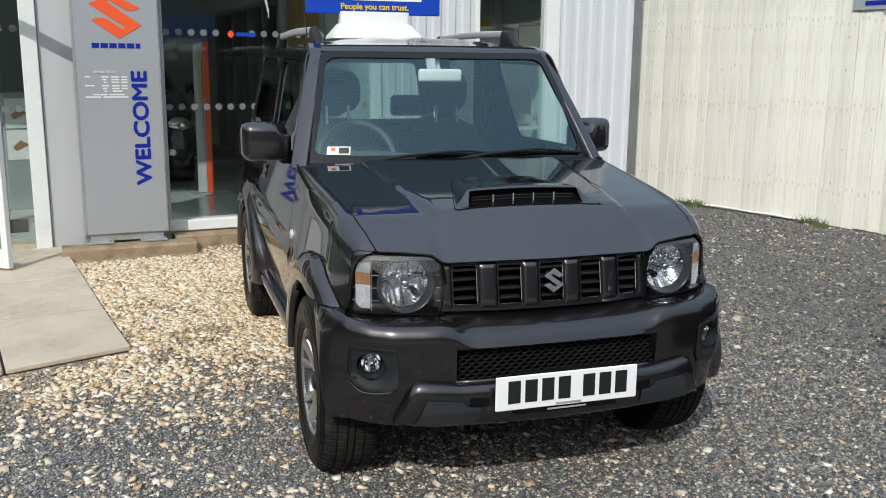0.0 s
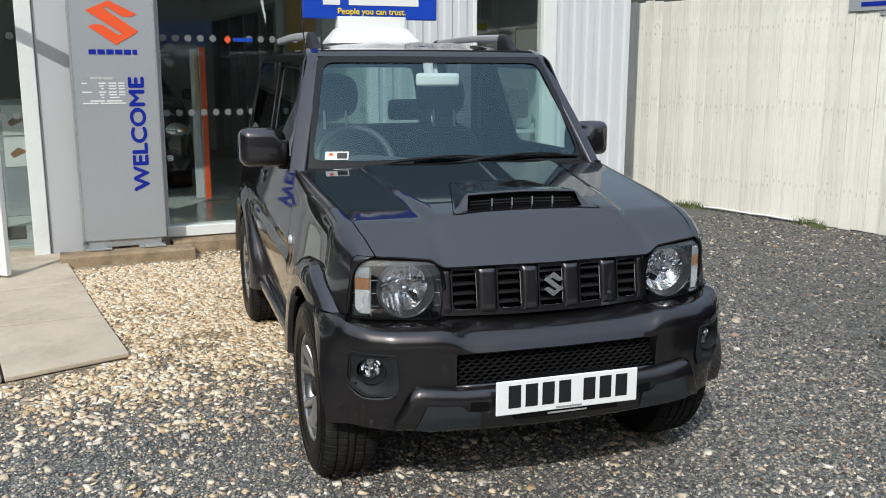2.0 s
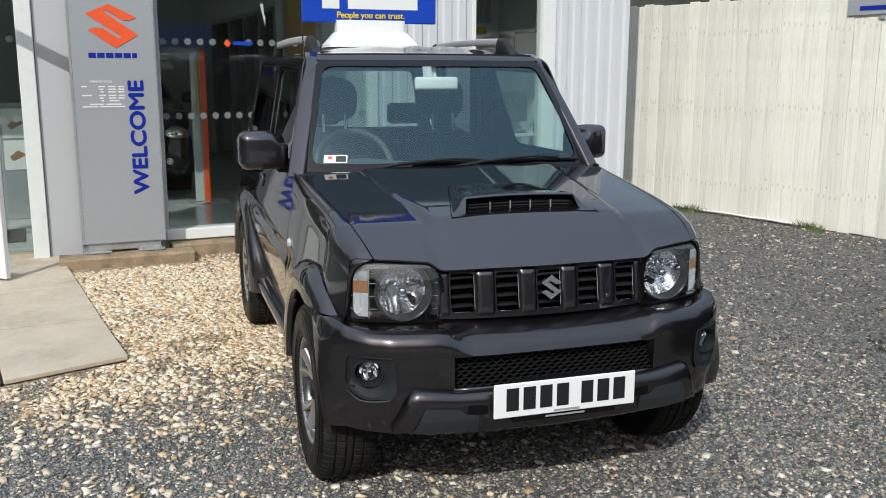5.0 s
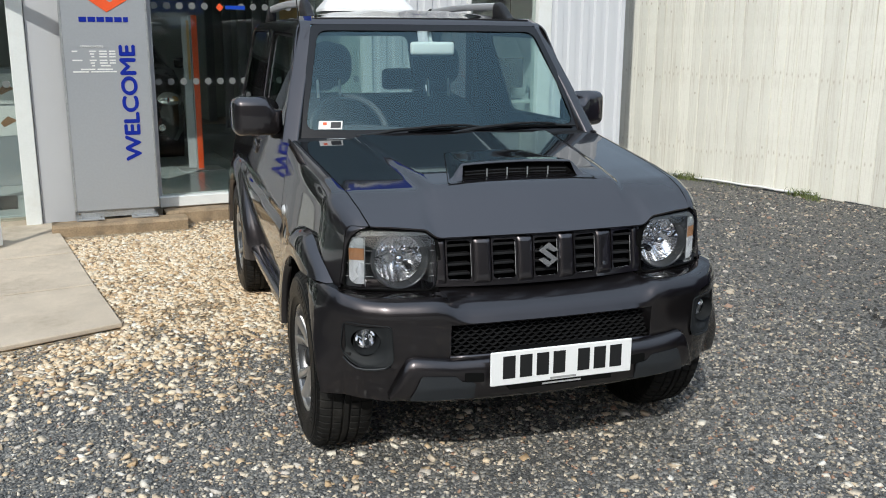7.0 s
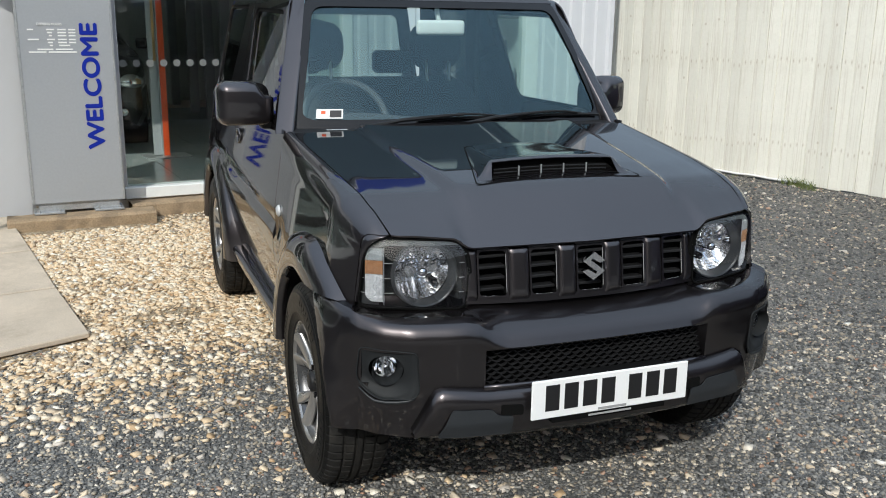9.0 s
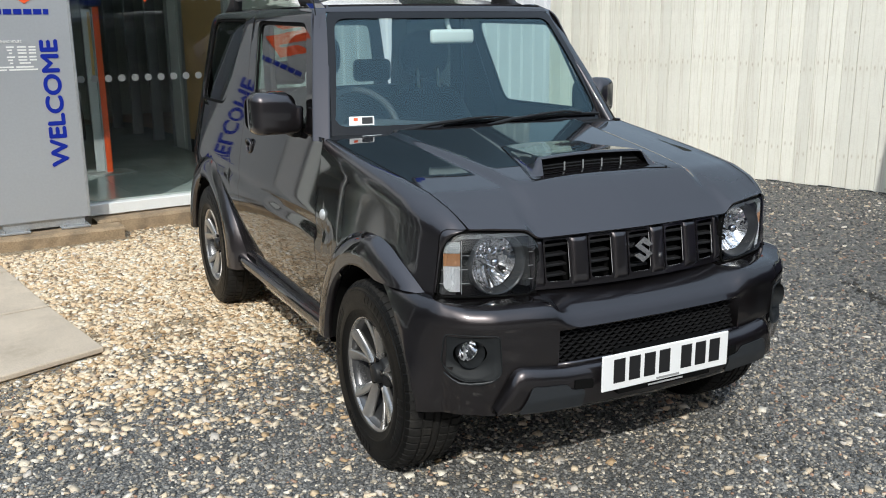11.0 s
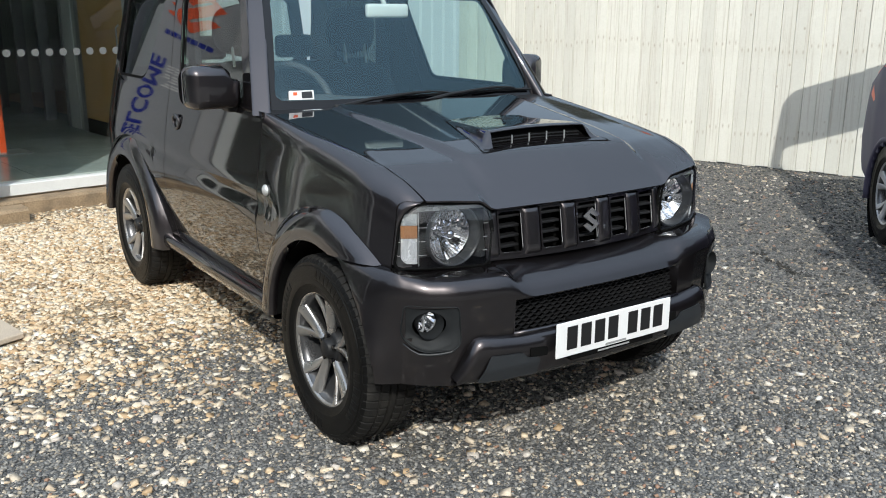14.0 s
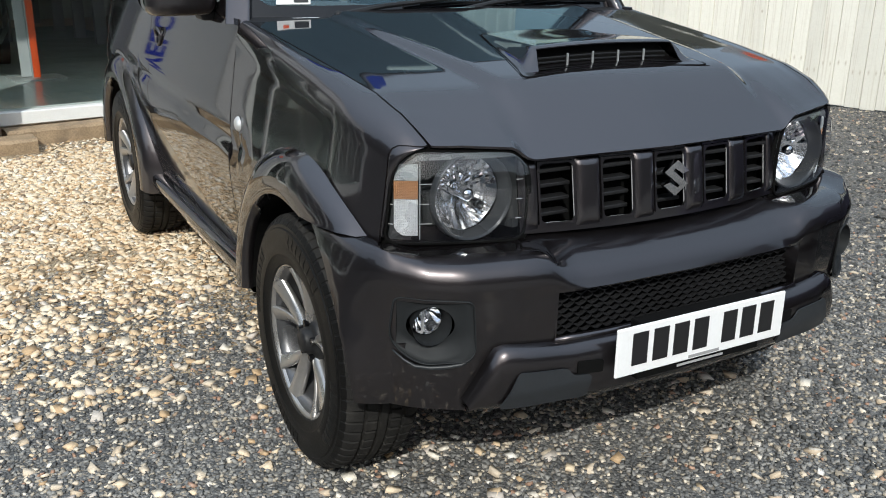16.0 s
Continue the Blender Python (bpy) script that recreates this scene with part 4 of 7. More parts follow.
def top_x(y):
    return interp(y, (-0.42, -0.37, -0.3, 0.0, 0.55), (0.600, 0.617, 0.630, 0.658, 0.692))


def panel(y0, y1, low, high, sx, ny, nz=10, roll=False):
    """A body side panel between two lines, seen from the side."""
    def f(u, v):
        yf = y0 if not roll else lerp(y0 + 0.046, y0, S(0.70, 0.97, v))
        y = lerp(yf, y1, u)
        zl, zh = low(y), high(y)
        if not roll:
            z = lerp(zl, zh, v)
            return (sx * side_x(y, z), y, z)
        zs = zh - 0.085
        if v < 0.6:
            z = lerp(zl, zs, v / 0.6)
            return (sx * side_x(y, z), y, z)
        a = (v - 0.6) / 0.4 * math.pi / 2
        xs, xt = side_x(y, zs), top_x(y)
        return (sx * lerp(xt, xs, math.cos(a) ** 0.9), y, lerp(zs, zh, math.sin(a)))
    return grid(f, ny, nz)


SILL = 0.375
RC = 0.455
for sx in (-1, 1):
    part("front_wing", panel(-0.405, 0.528, lambda y: max(SILL, arch(y, AXF, RC), 0.70 * S(-0.05, -0.12, y)), top_z, sx, 60, 20, True), M_paint, car, smooth=True, solid=0.006)
    door = part("door", panel(0.534, 1.632, lambda y: max(SILL, arch(y, AXR, RC)), lambda y: 1.1005, sx, 30, 36), M_paint, car, smooth=True, solid=0.006)
    part("rear_quarter", panel(1.638, 2.86, lambda y: max(SILL, arch(y, AXR, RC)), lambda y: 1.1005, sx, 60, 36), M_paint, car, smooth=True, solid=0.006)
    U = lambda p, sx=sx: (sx * upper_x(p[0], p[1]), p[0], p[1])
    d_out = rounded([(0.63, 1.099), (0.925, 1.588), (1.752, 1.599), (1.632, 1.099)], [0.02, 0.05, 0.03, 0.01])
    d_in = rounded([(0.735, 1.115), (0.950, 1.532), (1.652, 1.548), (1.512, 1.112)], [0.03, 0.05, 0.06, 0.05])
    part("window_surround", ring(d_out, d_in, U, 9), M_paint, door, smooth=True, solid=0.006)
    seal = rounded([(0.765, 1.132), (0.960, 1.516), (1.632, 1.532), (1.500, 1.130)], [0.03, 0.05, 0.06, 0.05])
    part("window_seal", ring(d_in, seal, lambda p, sx=sx: (sx * (upper_x(*p) - 0.008), p[0], p[1]), 1), M_gap, door, "black rubber seal", solid=0.006)
    pg = part("window_glass", fill(d_in, lambda p, sx=sx: (sx * (upper_x(*p) - 0.012), p[0], p[1])), M_side, door, "clear side glass", smooth=True)
    pg.visible_shadow = False
    q_out = rounded([(1.638, 1.099), (1.758, 1.599), (2.70, 1.596), (2.86, 1.099)], [0.01, 0.03, 0.09, 0.01])
    q_in = rounded([(2.03, 1.125), (1.868, 1.560), (2.545, 1.565), (2.57, 1.125)], [0.09, 0.04, 0.09, 0.06])
    quarter_top = part("quarter_surround", ring(q_out, q_in, U, 9), M_paint, car, smooth=True, solid=0.006)
    qs = rounded([(2.042, 1.138), (1.884, 1.548), (2.532, 1.553), (2.557, 1.138)], [0.09, 0.04, 0.09, 0.06])
    part("window_seal", ring(q_in, qs, lambda p, sx=sx: (sx * (upper_x(*p) - 0.006), p[0], p[1]), 1), M_gap, quarter_top, "black rubber seal", solid=0.006)
    qg = part("quarter_glass", fill(q_in, lambda p, sx=sx: (sx * (upper_x(*p) - 0.010), p[0], p[1])), M_tint, quarter_top, "dark tinted glass", smooth=True)
    qg.visible_shadow = False
    # sill and cladding below the door
    def sill_f(u, v, sx=sx):
        y = lerp(0.44, 1.81, u)
        prof = ((0.700, 0.385), (0.742, 0.383), (0.756, 0.372), (0.758, 0.345), (0.746, 0.315), (0.70, 0.300), (0.62, 0.30))
        k = int(round(v * 7)) % 7
        return (sx * prof[k][0], y, prof[k][1])
    part("sill", grid(sill_f, 24, 7, closed_v=True), M_paint, car, "body-coloured sill", smooth=True)
    # wheel arch flares
    for c, a0, a1 in ((AXF, 3, None), (AXR, 4, 184)):
        def fl(u, v, c=c, a0=a0, a1=a1, sx=sx):
            prof = ((0.384, 0.762), (0.382, 0.776), (0.390, 0.790), (0.425, 0.794), (0.462, 0.784), (0.492, 0.764), (0.502, 0.725))
            r, x = prof[int(round(v * 6))]
            end = a1 if a1 is not None else 180 - math.degrees(math.asin(min(1, (0.706 - HUB) / r)))
            a = radians(lerp(a0, end, u))
            y, z = c + r * math.cos(a), HUB + r * math.sin(a)
            if v > 0.9:
                x = max(0.60, side_x(y, min(z, 1.0)) - 0.012)
            if c == AXF:
                x -= 0.03 * S(-0.05, -0.36, y)
            return (sx * x, y, z)
        flare = part("wheel_arch_flare", grid(fl, 44, 6), M_paint, car, smooth=True, solid=0.005)

        def liner(u, v, c=c, fl=fl, sx=sx):
            p = Vector(fl(u, 0.0))
            return (sx * lerp(abs(p.x) - 0.001, 0.64, v), c + (p.y - c) * (1 + 0.012 * v), HUB + (p.z - HUB) * (1 + 0.012 * v))
        part("arch_liner", grid(liner, 44, 3), M_gap, flare, "black arch liner", smooth=True, solid=0.003)
    # wheel wells
    for c in (AXF, AXR):
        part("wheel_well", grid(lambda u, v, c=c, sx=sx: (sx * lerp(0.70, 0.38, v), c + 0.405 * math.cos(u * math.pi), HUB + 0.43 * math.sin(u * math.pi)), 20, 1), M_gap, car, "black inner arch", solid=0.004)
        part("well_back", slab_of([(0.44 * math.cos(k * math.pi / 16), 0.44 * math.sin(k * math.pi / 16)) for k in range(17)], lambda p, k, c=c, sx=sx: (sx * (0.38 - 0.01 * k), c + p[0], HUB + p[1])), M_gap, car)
    # A pillar
    a_line = [Vector((0.715, 0.545, 1.085)), Vector((0.655, 0.69, 1.30)), Vector((0.60, 0.82, 1.48)), Vector((0.572, 0.905, 1.585)), Vector((0.56, 1.0, 1.612))]
    def pil(u, v, sx=sx, a_line=a_line):
        k = min(int(u * 4), 3)
        p = a_line[k].lerp(a_line[k + 1], u * 4 - k)
        w = 0.036
        a = v * 2 * math.pi
        ca_, sa_ = math.cos(a), math.sin(a)
        ox, oy = 0.036 * math.copysign(abs(ca_) ** 0.3, ca_), 0.020 * math.copysign(abs(sa_) ** 0.3, sa_)
        ca, sa = math.cos(0.56), math.sin(0.56)
        return (sx * (p.x - 0.018 + ox * ca - oy * sa), p.y + 0.040 + ox * sa + oy * ca, p.z)
    part("windscreen_pillar", grid(pil, 16, 24, closed_v=True), M_paint, car, smooth=True)


def fold(x, y):
    """Height of the raised middle of the bonnet."""
    xe = interp(y, (-0.45, 0.5), (0.34, 0.44))
    return 0.018 * S(xe + 0.030, xe - 0.014, abs(x)) * S(-0.44, -0.27, y)


def hood_f(u, v):
    ye = lerp(-0.405, 0.50, v)                      # along the shut line
    xe, ze = top_x(ye) - 0.004, top_z(ye)
    s = u * 2 - 1
    x = s * xe
    ax = abs(x)
    yl = interp(ax, (0.0, 0.37, 0.42, 0.50, 0.58, 0.62), (-0.492, -0.472, -0.462, -0.447, -0.424, -0.405))
    y = lerp(yl, 0.462 + 0.038 * s * s, v)
    z0 = lerp(0.870, interp(ax, (0.395, 0.43, 0.54, 0.62), (0.886, 0.899, 0.908, 0.907)), S(0.375, 0.425, ax))
    zc = interp(v, (0, 0.16, 0.35, 1.0), (0.960, 0.990, 1.022, 1.102))
    zr = ze + (zc - ze) * (1 - s * s)
    w = 1 - (1 - min(1, v / 0.24)) ** 2.2
    z = lerp(z0, zr, w)
    return (x, y, lerp(z, ze, abs(s) ** 9) + fold(x, y))


hood = part("bonnet", grid(hood_f, 120, 60), M_paint, car, smooth=True, solid=0.006)


def hood_z(x, y):
    v = max(0.0, min(1.0, (y + 0.48) / 0.95))
    for _ in range(3):
        xe = top_x(lerp(-0.405, 0.50, v)) - 0.004
        p = hood_f((x / xe + 1) / 2, v)
        v = max(0.0, min(1.0, v + (y - p[1]) / 0.93))
    return p[2]


# bonnet scoop: opening looks forward
SY = -0.235


SROWS = [SY - 0.036, SY - 0.024, SY - 0.012, SY - 0.006, SY + 0.002, SY + 0.011, SY + 0.019, SY + 0.026, SY + 0.034, SY + 0.05, SY + 0.08, SY + 0.12, SY + 0.17, SY + 0.22, SY + 0.27, SY + 0.32, SY + 0.36]


def scoop_f(u, v):
    y = SROWS[int(round(v * 16))]
    s = u * 2 - 1
    half = interp(y, (SY - 0.036, SY - 0.01, SY + 0.03, SY + 0.36), (0.290, 0.282, 0.262, 0.175))
    x = s * half
    side = S(1.0, 0.80, abs(s))
    front = S(SY - 0.012, SY + 0.034, y)
    back = (1 - max(0.0, y - SY - 0.03) / 0.33) ** 1.15
    yy = y + 0.022 * (1 - s * s) - 0.015
    return (x, yy, hood_z(x, yy) + 0.003 + 0.045 * side * front * back)


part("bonnet_scoop", grid(scoop_f, 60, 16, skip=lambda i, j: 2 <= j <= 6 and abs((i + 0.5) / 30 - 1) < 0.80), M_paint, hood, smooth=True, solid=0.003)
mouth = lambda x: SY + 0.022 * (1 - (x / 0.27) ** 2) - 0.015
# near-black mouth and floor put the shade inside the scoop into the colour
part("scoop_mouth", grid(lambda u, v: (lerp(-0.235, 0.235, u), mouth(lerp(-0.235, 0.235, u)) + 0.050, hood_z(lerp(-0.235, 0.235, u), SY + 0.05) + lerp(0.0, 0.036, v) * S(0, 0.1, min(u, 1 - u))), 20, 2), M_gap, hood, "near-black sheet for the shade in the scoop opening")
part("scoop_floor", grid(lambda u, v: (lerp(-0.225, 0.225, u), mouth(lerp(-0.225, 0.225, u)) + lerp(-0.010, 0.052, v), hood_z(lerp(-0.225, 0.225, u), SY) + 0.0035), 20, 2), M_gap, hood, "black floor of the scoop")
for x in (-0.12, -0.04, 0.04, 0.12):
    part("scoop_slat", box(x - 0.002, x + 0.002, mouth(x) + 0.008, mouth(x) + 0.014, hood_z(x, SY) + 0.005, hood_z(x, SY) + 0.034, 0.001), M_steel, hood, "thin grey rib")
for h in (0.013, 0.024):
    part("scoop_bar", tube([(x, mouth(x) + 0.030, hood_z(x, SY) + h) for x in [lerp(-0.20, 0.20, k / 8) for k in range(9)]], 0.0025, 6), M_black, hood)
part("scoop_frame", ring(rounded([(-0.290, -0.271), (-0.175, 0.110), (0.175, 0.110), (0.290, -0.271)], 0.02), rounded([(-0.2865, -0.2675), (-0.172, 0.1065), (0.172, 0.1065), (0.2865, -0.2675)], 0.02), lambda p: (lambda y: (p[0], y, hood_z(p[0], y) + 0.0055))(p[1] + 0.022 * (1 - (p[0] / 0.29) ** 2) - 0.015), 1), M_gap, hood, "fine black joint round the scoop")

# bonnet shut lines: dark strips for the shade in the gap
for sx in (-1, 1):
    part("shut_line", tube([(sx * (top_x(y) - 0.001), y, top_z(y) + 0.0005) for y in [lerp(-0.40, 0.52, k / 16) for k in range(17)]], 0.0032, 6), M_gap, car, "black strip for the shade in the bonnet gap")

# cowl below the screen
part("cowl", grid(lambda u, v: (lerp(-0.69, 0.69, u), lerp(0.44, 0.56, v) + 0.07 * (lerp(-1, 1, u)) ** 2, 1.080 + 0.02 * v), 20, 3), M_black, car, "black scuttle panel", solid=0.01)


def screen_f(x, v):
    """Windscreen surface: x across from -1 to 1, v up."""
    half = lerp(0.672, 0.545, v)
    y = lerp(0.515, 0.835, v) + (0.085 - 0.02 * v) * x * x + 0.02 * math.sin(v * math.pi) * -1
    return (x * half, y, lerp(1.092, 1.572, v))


ws = part("windscreen", grid(lambda u, v: screen_f(u * 2 - 1, v), 24, 12), M_screen, car, "clear laminated windscreen", smooth=True)
ws.visible_shadow = False
bo = rounded([(-1, 0), (-1, 1), (1, 1), (1, 0)], 0.05)
bi = rounded([(-0.955, 0.075), (-0.945, 0.945), (0.945, 0.945), (0.955, 0.075)], 0.09)
part("screen_border", ring(bo, bi, lambda p: tuple(Vector(screen_f(*p)) + Vector((0, -0.004, 0.002))), 2), M_gloss_black, ws, "black printed border", solid=0.002)

# roof
def roof_f(u, v):
    y = lerp(0.875, 2.76, v)
    half = 0.556 - 0.05 * S(2.4, 2.8, y) - 0.035 * S(1.15, 0.86, y)
    x = (u * 2 - 1) * half
    e = abs(u * 2 - 1)
    z = 1.598 + 0.047 * (1 - e ** 2.6) * S(0.80, 1.25, y) - 0.02 * S(2.5, 2.8, y)
    return (x, y + 0.05 * e * e * (1 - v) * 1.0, z + 0.002 * math.cos(x * 34) * S(1.0, 1.2, y) * (1 if e < 0.75 else 0))


part("roof_panel", grid(roof_f, 48, 40), M_paint, car, smooth=True, solid=0.012)
part("roof_header", grid(lambda u, v: tuple(Vector(screen_f((u * 2 - 1) * 1.0, 1.0)).lerp(Vector(roof_f(u, 0.012)), v) + Vector((0, 0, 0.006 * math.sin(v * math.pi)))), 24, 4), M_paint, car, smooth=True, solid=0.01)
for sx in (-1, 1):
    def rail_f(u, v, sx=sx):
        a = v * 2 * math.pi
        y = lerp(1.24, 2.44, u)
        return (sx * (0.505 + 0.016 * math.copysign(abs(math.cos(a)) ** 0.6, math.cos(a))), y,
                1.676 + 0.010 * math.sin(u * math.pi) + 0.019 * math.copysign(abs(math.sin(a)) ** 0.6, math.sin(a)))
    rail = part("roof_rail", grid(rail_f, 16, 16, closed_v=True), M_silver, car, "silver roof rail", smooth=True)
    for yy, sg in ((1.08, 1), (2.60, -1)):
        def foot(u, v, sx=sx, yy=yy, sg=sg):
            # a tapering fairing that rises from the roof to the end of the rail
            a = v * 2 * math.pi
            ca, sa = math.copysign(abs(math.cos(a)) ** 0.7, math.cos(a)), math.copysign(abs(math.sin(a)) ** 0.7, math.sin(a))
            hh = lerp(0.010, 0.044, S(0, 0.75, u))
            return (sx * (0.505 + lerp(0.020, 0.022, u) * ca), yy + sg * 0.22 * u, lerp(1.606, 1.654, S(0, 0.8, u)) + hh * sa)
        b = grid(foot, 10, 16, closed_v=True)
        bmesh.ops.holes_fill(b, edges=[e for e in b.edges if e.is_boundary], sides=0)
        part("rail_foot", b, M_black, rail, "black rail foot", smooth=True)

# rear end
rear_out = rounded([(-0.615, 1.10), (-0.50, 1.60), (0.50, 1.60), (0.615, 1.10)], 0.04)
rear_in = rounded([(-0.52, 1.14), (-0.44, 1.53), (0.44, 1.53), (0.52, 1.14)], 0.05)
tail = part("tailgate", ring(rear_out, rear_in, lambda p: (p[0], 2.875 - (p[1] - 1.1) * 0.22, p[1])), M_paint, car, solid=0.02)
rg = part("rear_glass", fill(rear_in, lambda p: (p[0], 2.87 - (p[1] - 1.1) * 0.22, p[1])), M_rear, tail, "clear rear glass")
rg.visible_shadow = False
part("tail_panel", box(-0.615, 0.615, 2.84, 2.885, 0.40, 1.10, 0.02, 3), M_paint, tail)
part("rear_bumper", box(-0.69, 0.69, 2.80, 2.96, 0.36, 0.56, 0.06, 4), M_paint, car, smooth=True)

# underbody and floor
part("underbody", box(-0.62, 0.62, -0.36, 2.80, 0.30, 0.40), M_gap, car, "black underbody")
part("chassis_box", box(-0.37, 0.37, -0.40, 0.45, 0.40, 0.90), M_gap, car)
part("axle", tube([(-0.66, 0, HUB), (0.66, 0, HUB)], 0.045, 10), M_gap, car)
part("axle", tube([(-0.66, AXR, HUB), (0.66, AXR, HUB)], 0.045, 10), M_gap, car)

# ---- nose: bumper, grille, lamps ----
def bump_y(x):
    """Plan line of the bumper's face."""
    return interp(abs(x), (0.0, 0.25, 0.45, 0.58, 0.66, 0.72, 0.762, 0.785, 0.792), (-0.592, -0.586, -0.566, -0.535, -0.490, -0.430, -0.36, -0.29, -0.22))


def bump_point(q, v):
    """Bumper skin: q from -1 to 1 round the front, past 0.8 along the wheel opening; v from its top back edge down."""
    aq, sg = abs(q), (1 if q >= 0 else -1)
    ax = min(aq, 0.70)
    t = max(0.0, (aq - 0.70) / 0.30)
    side = S(0.335, 0.405, ax)                       # fuller below the lamps
    face = bump_y(ax)
    back = lerp(-0.440, -0.365, S(0.34, 0.66, ax))
    lift = 0.016 * S(0.62, 0.76, aq)
    zt = lerp(0.700, 0.688, side) + lift
    ledge_y = back + (face - back) * lerp(0.62, 0.72, side)
    ledge_z = lerp(0.660, 0.683, side) + lift
    nose_z = lerp(0.616, 0.654, side) + lift * 0.8
    low = lerp(0.332, 0.342, S(0.5, 0.75, ax))
    k = [0, 0.2, 0.36, 0.46, 0.54, 0.72, 0.86, 1.0]
    y = interp(v, k, [back, ledge_y, face + 0.012, face - 0.004, face, face + 0.004, face + 0.016, face + 0.035])
    z = interp(v, k, [zt, ledge_z, nose_z + 0.018, nose_z - 0.012, 0.600, 0.50, 0.42, low])
    if t <= 0:
        return (sg * ax, y, z)
    # corner: one sweep from the face to the wheel opening
    zz = lerp(z, interp(v, k, [0.706, 0.705, 0.700, 0.66, 0.60, 0.50, 0.42, 0.345]), S(0, 1, t))
    xo = interp(v, k, [0.735, 0.752, 0.766, 0.776, 0.784, 0.788, 0.784, 0.772])
    ye = max(-math.sqrt(max(0.0, 0.388 ** 2 - (zz - HUB) ** 2)), y + 0.035)
    cy = min(y + (xo - 0.70) * 0.95, lerp(y, ye, 0.75))
    a, b_, c = (1 - t) ** 2, 2 * t * (1 - t), t * t
    return (sg * (a * 0.70 + b_ * (xo - 0.002) + c * xo), a * y + b_ * cy + c * ye, zz)


xs_b = sorted({round(s * q, 4) for s in (-1, 1) for q in ([0.05 * i for i in range(8)] + [0.372, 0.39, 0.42, 0.45, 0.48, 0.51, 0.545, 0.565, 0.585, 0.605, 0.625, 0.645, 0.665, 0.685, 0.70, 0.715, 0.73, 0.75, 0.77, 0.79, 0.81, 0.835, 0.86, 0.885, 0.91, 0.94, 0.97, 1.0])})
VB = [0, .07, .14, .2, .25, .3, .36, .41, .46, .5, .54, .565, .60, .64, .68, .72, .755, .79, .83, .86, .92, 1.0]


def intake_half(z):
    return interp(z, (0.485, 0.590), (0.392, 0.335))


def bumper_mesh():
    b = bmesh.new()
    V = [[b.verts.new(bump_point(x, v)) for v in VB] for x in xs_b]
    for i in range(len(xs_b) - 1):
        for j in range(len(VB) - 1):
            xc, zc = (xs_b[i] + xs_b[i + 1]) / 2, (V[i][j].co.z + V[i][j + 1].co.z) / 2
            if abs(xc) < 0.372 and 0.54 <= VB[j] < 0.755:
                continue
            if 0.565 < abs(xc) < 0.701 and 0.466 + max(0.0, abs(xc) - 0.655) * 0.9 < zc < 0.600:
                continue
            b.faces.new((V[i][j], V[i + 1][j], V[i + 1][j + 1], V[i][j + 1]))
    return b


bumper = part("front_bumper", bumper_mesh(), M_bumper, car, smooth=True, solid=0.006)
# intake: body-coloured tapered cheeks, mesh behind
for sx in (-1, 1):
    part("intake_cheek", grid(lambda u, v, sx=sx: (sx * lerp(0.374, intake_half(lerp(0.485, 0.600, v)), u), lerp(bump_y(0.37), bump_y(0.37) + 0.05, u), lerp(0.482, 0.602, v)), 4, 4), M_paint, bumper, smooth=True, solid=0.004)
# near-black sheet paints the shade behind the mesh
part("intake_back", box(-0.38, 0.38, -0.50, -0.495, 0.35, 0.615), M_gap, bumper, "near-black sheet for the shade behind the mesh")


def honeycomb():
    """Flattened hexagon mesh as one pressing."""
    b = bmesh.new()
    w, h, th = 0.031, 0.0128, 0.0030
    rows = 9
    for r in range(rows + 1):
        z = 0.487 + r * h
        for k in range(-13, 14):
            x = k * w + (w / 2 if r % 2 else 0)
            if abs(x) > intake_half(z) + 0.01:
                continue
            yb = bump_y(x) + 0.028
            # a zigzag bar: low flat, rising flank, high flat
            pts = [(x - w / 2, z + h * 0.5), (x - w / 6, z), (x + w / 6, z), (x + w / 2, z + h * 0.5)]
            for (xa, za), (xb, zb) in zip(pts, pts[1:]):
                q = [b.verts.new(p) for p in ((xa, yb, za - th / 2), (xb, yb, zb - th / 2), (xb, yb, zb + th / 2), (xa, yb, za + th / 2),
                                              (xa, yb + 0.012, za - th / 2), (xb, yb + 0.012, zb - th / 2), (xb, yb + 0.012, zb + th / 2), (xa, yb + 0.012, za + th / 2))]
                for f in ((0, 1, 2, 3), (3, 2, 6, 7), (0, 4, 5, 1)):
                    b.faces.new([q[i] for i in f])
            q = [b.verts.new(p) for p in ((x + w / 2 - th / 2, yb, z + h * .5), (x + w / 2 + th / 2, yb, z + h * .5), (x + w / 2 + th / 2, yb, z + h), (x + w / 2 - th / 2, yb, z + h))]
            b.faces.new(q)
    return b


part("intake_mesh", honeycomb(), M_black, bumper, "black honeycomb mesh")
part("intake_lip", tube([(x, bump_y(x) + 0.004, 0.485) for x in [lerp(-0.375, 0.375, k / 12) for k in range(13)]], 0.010, 8), M_paint, bumper, smooth=True)


M_insert = pbr("slate_grey_plastic", (0.019, 0.0215, 0.025), 0.5, var=0.12)
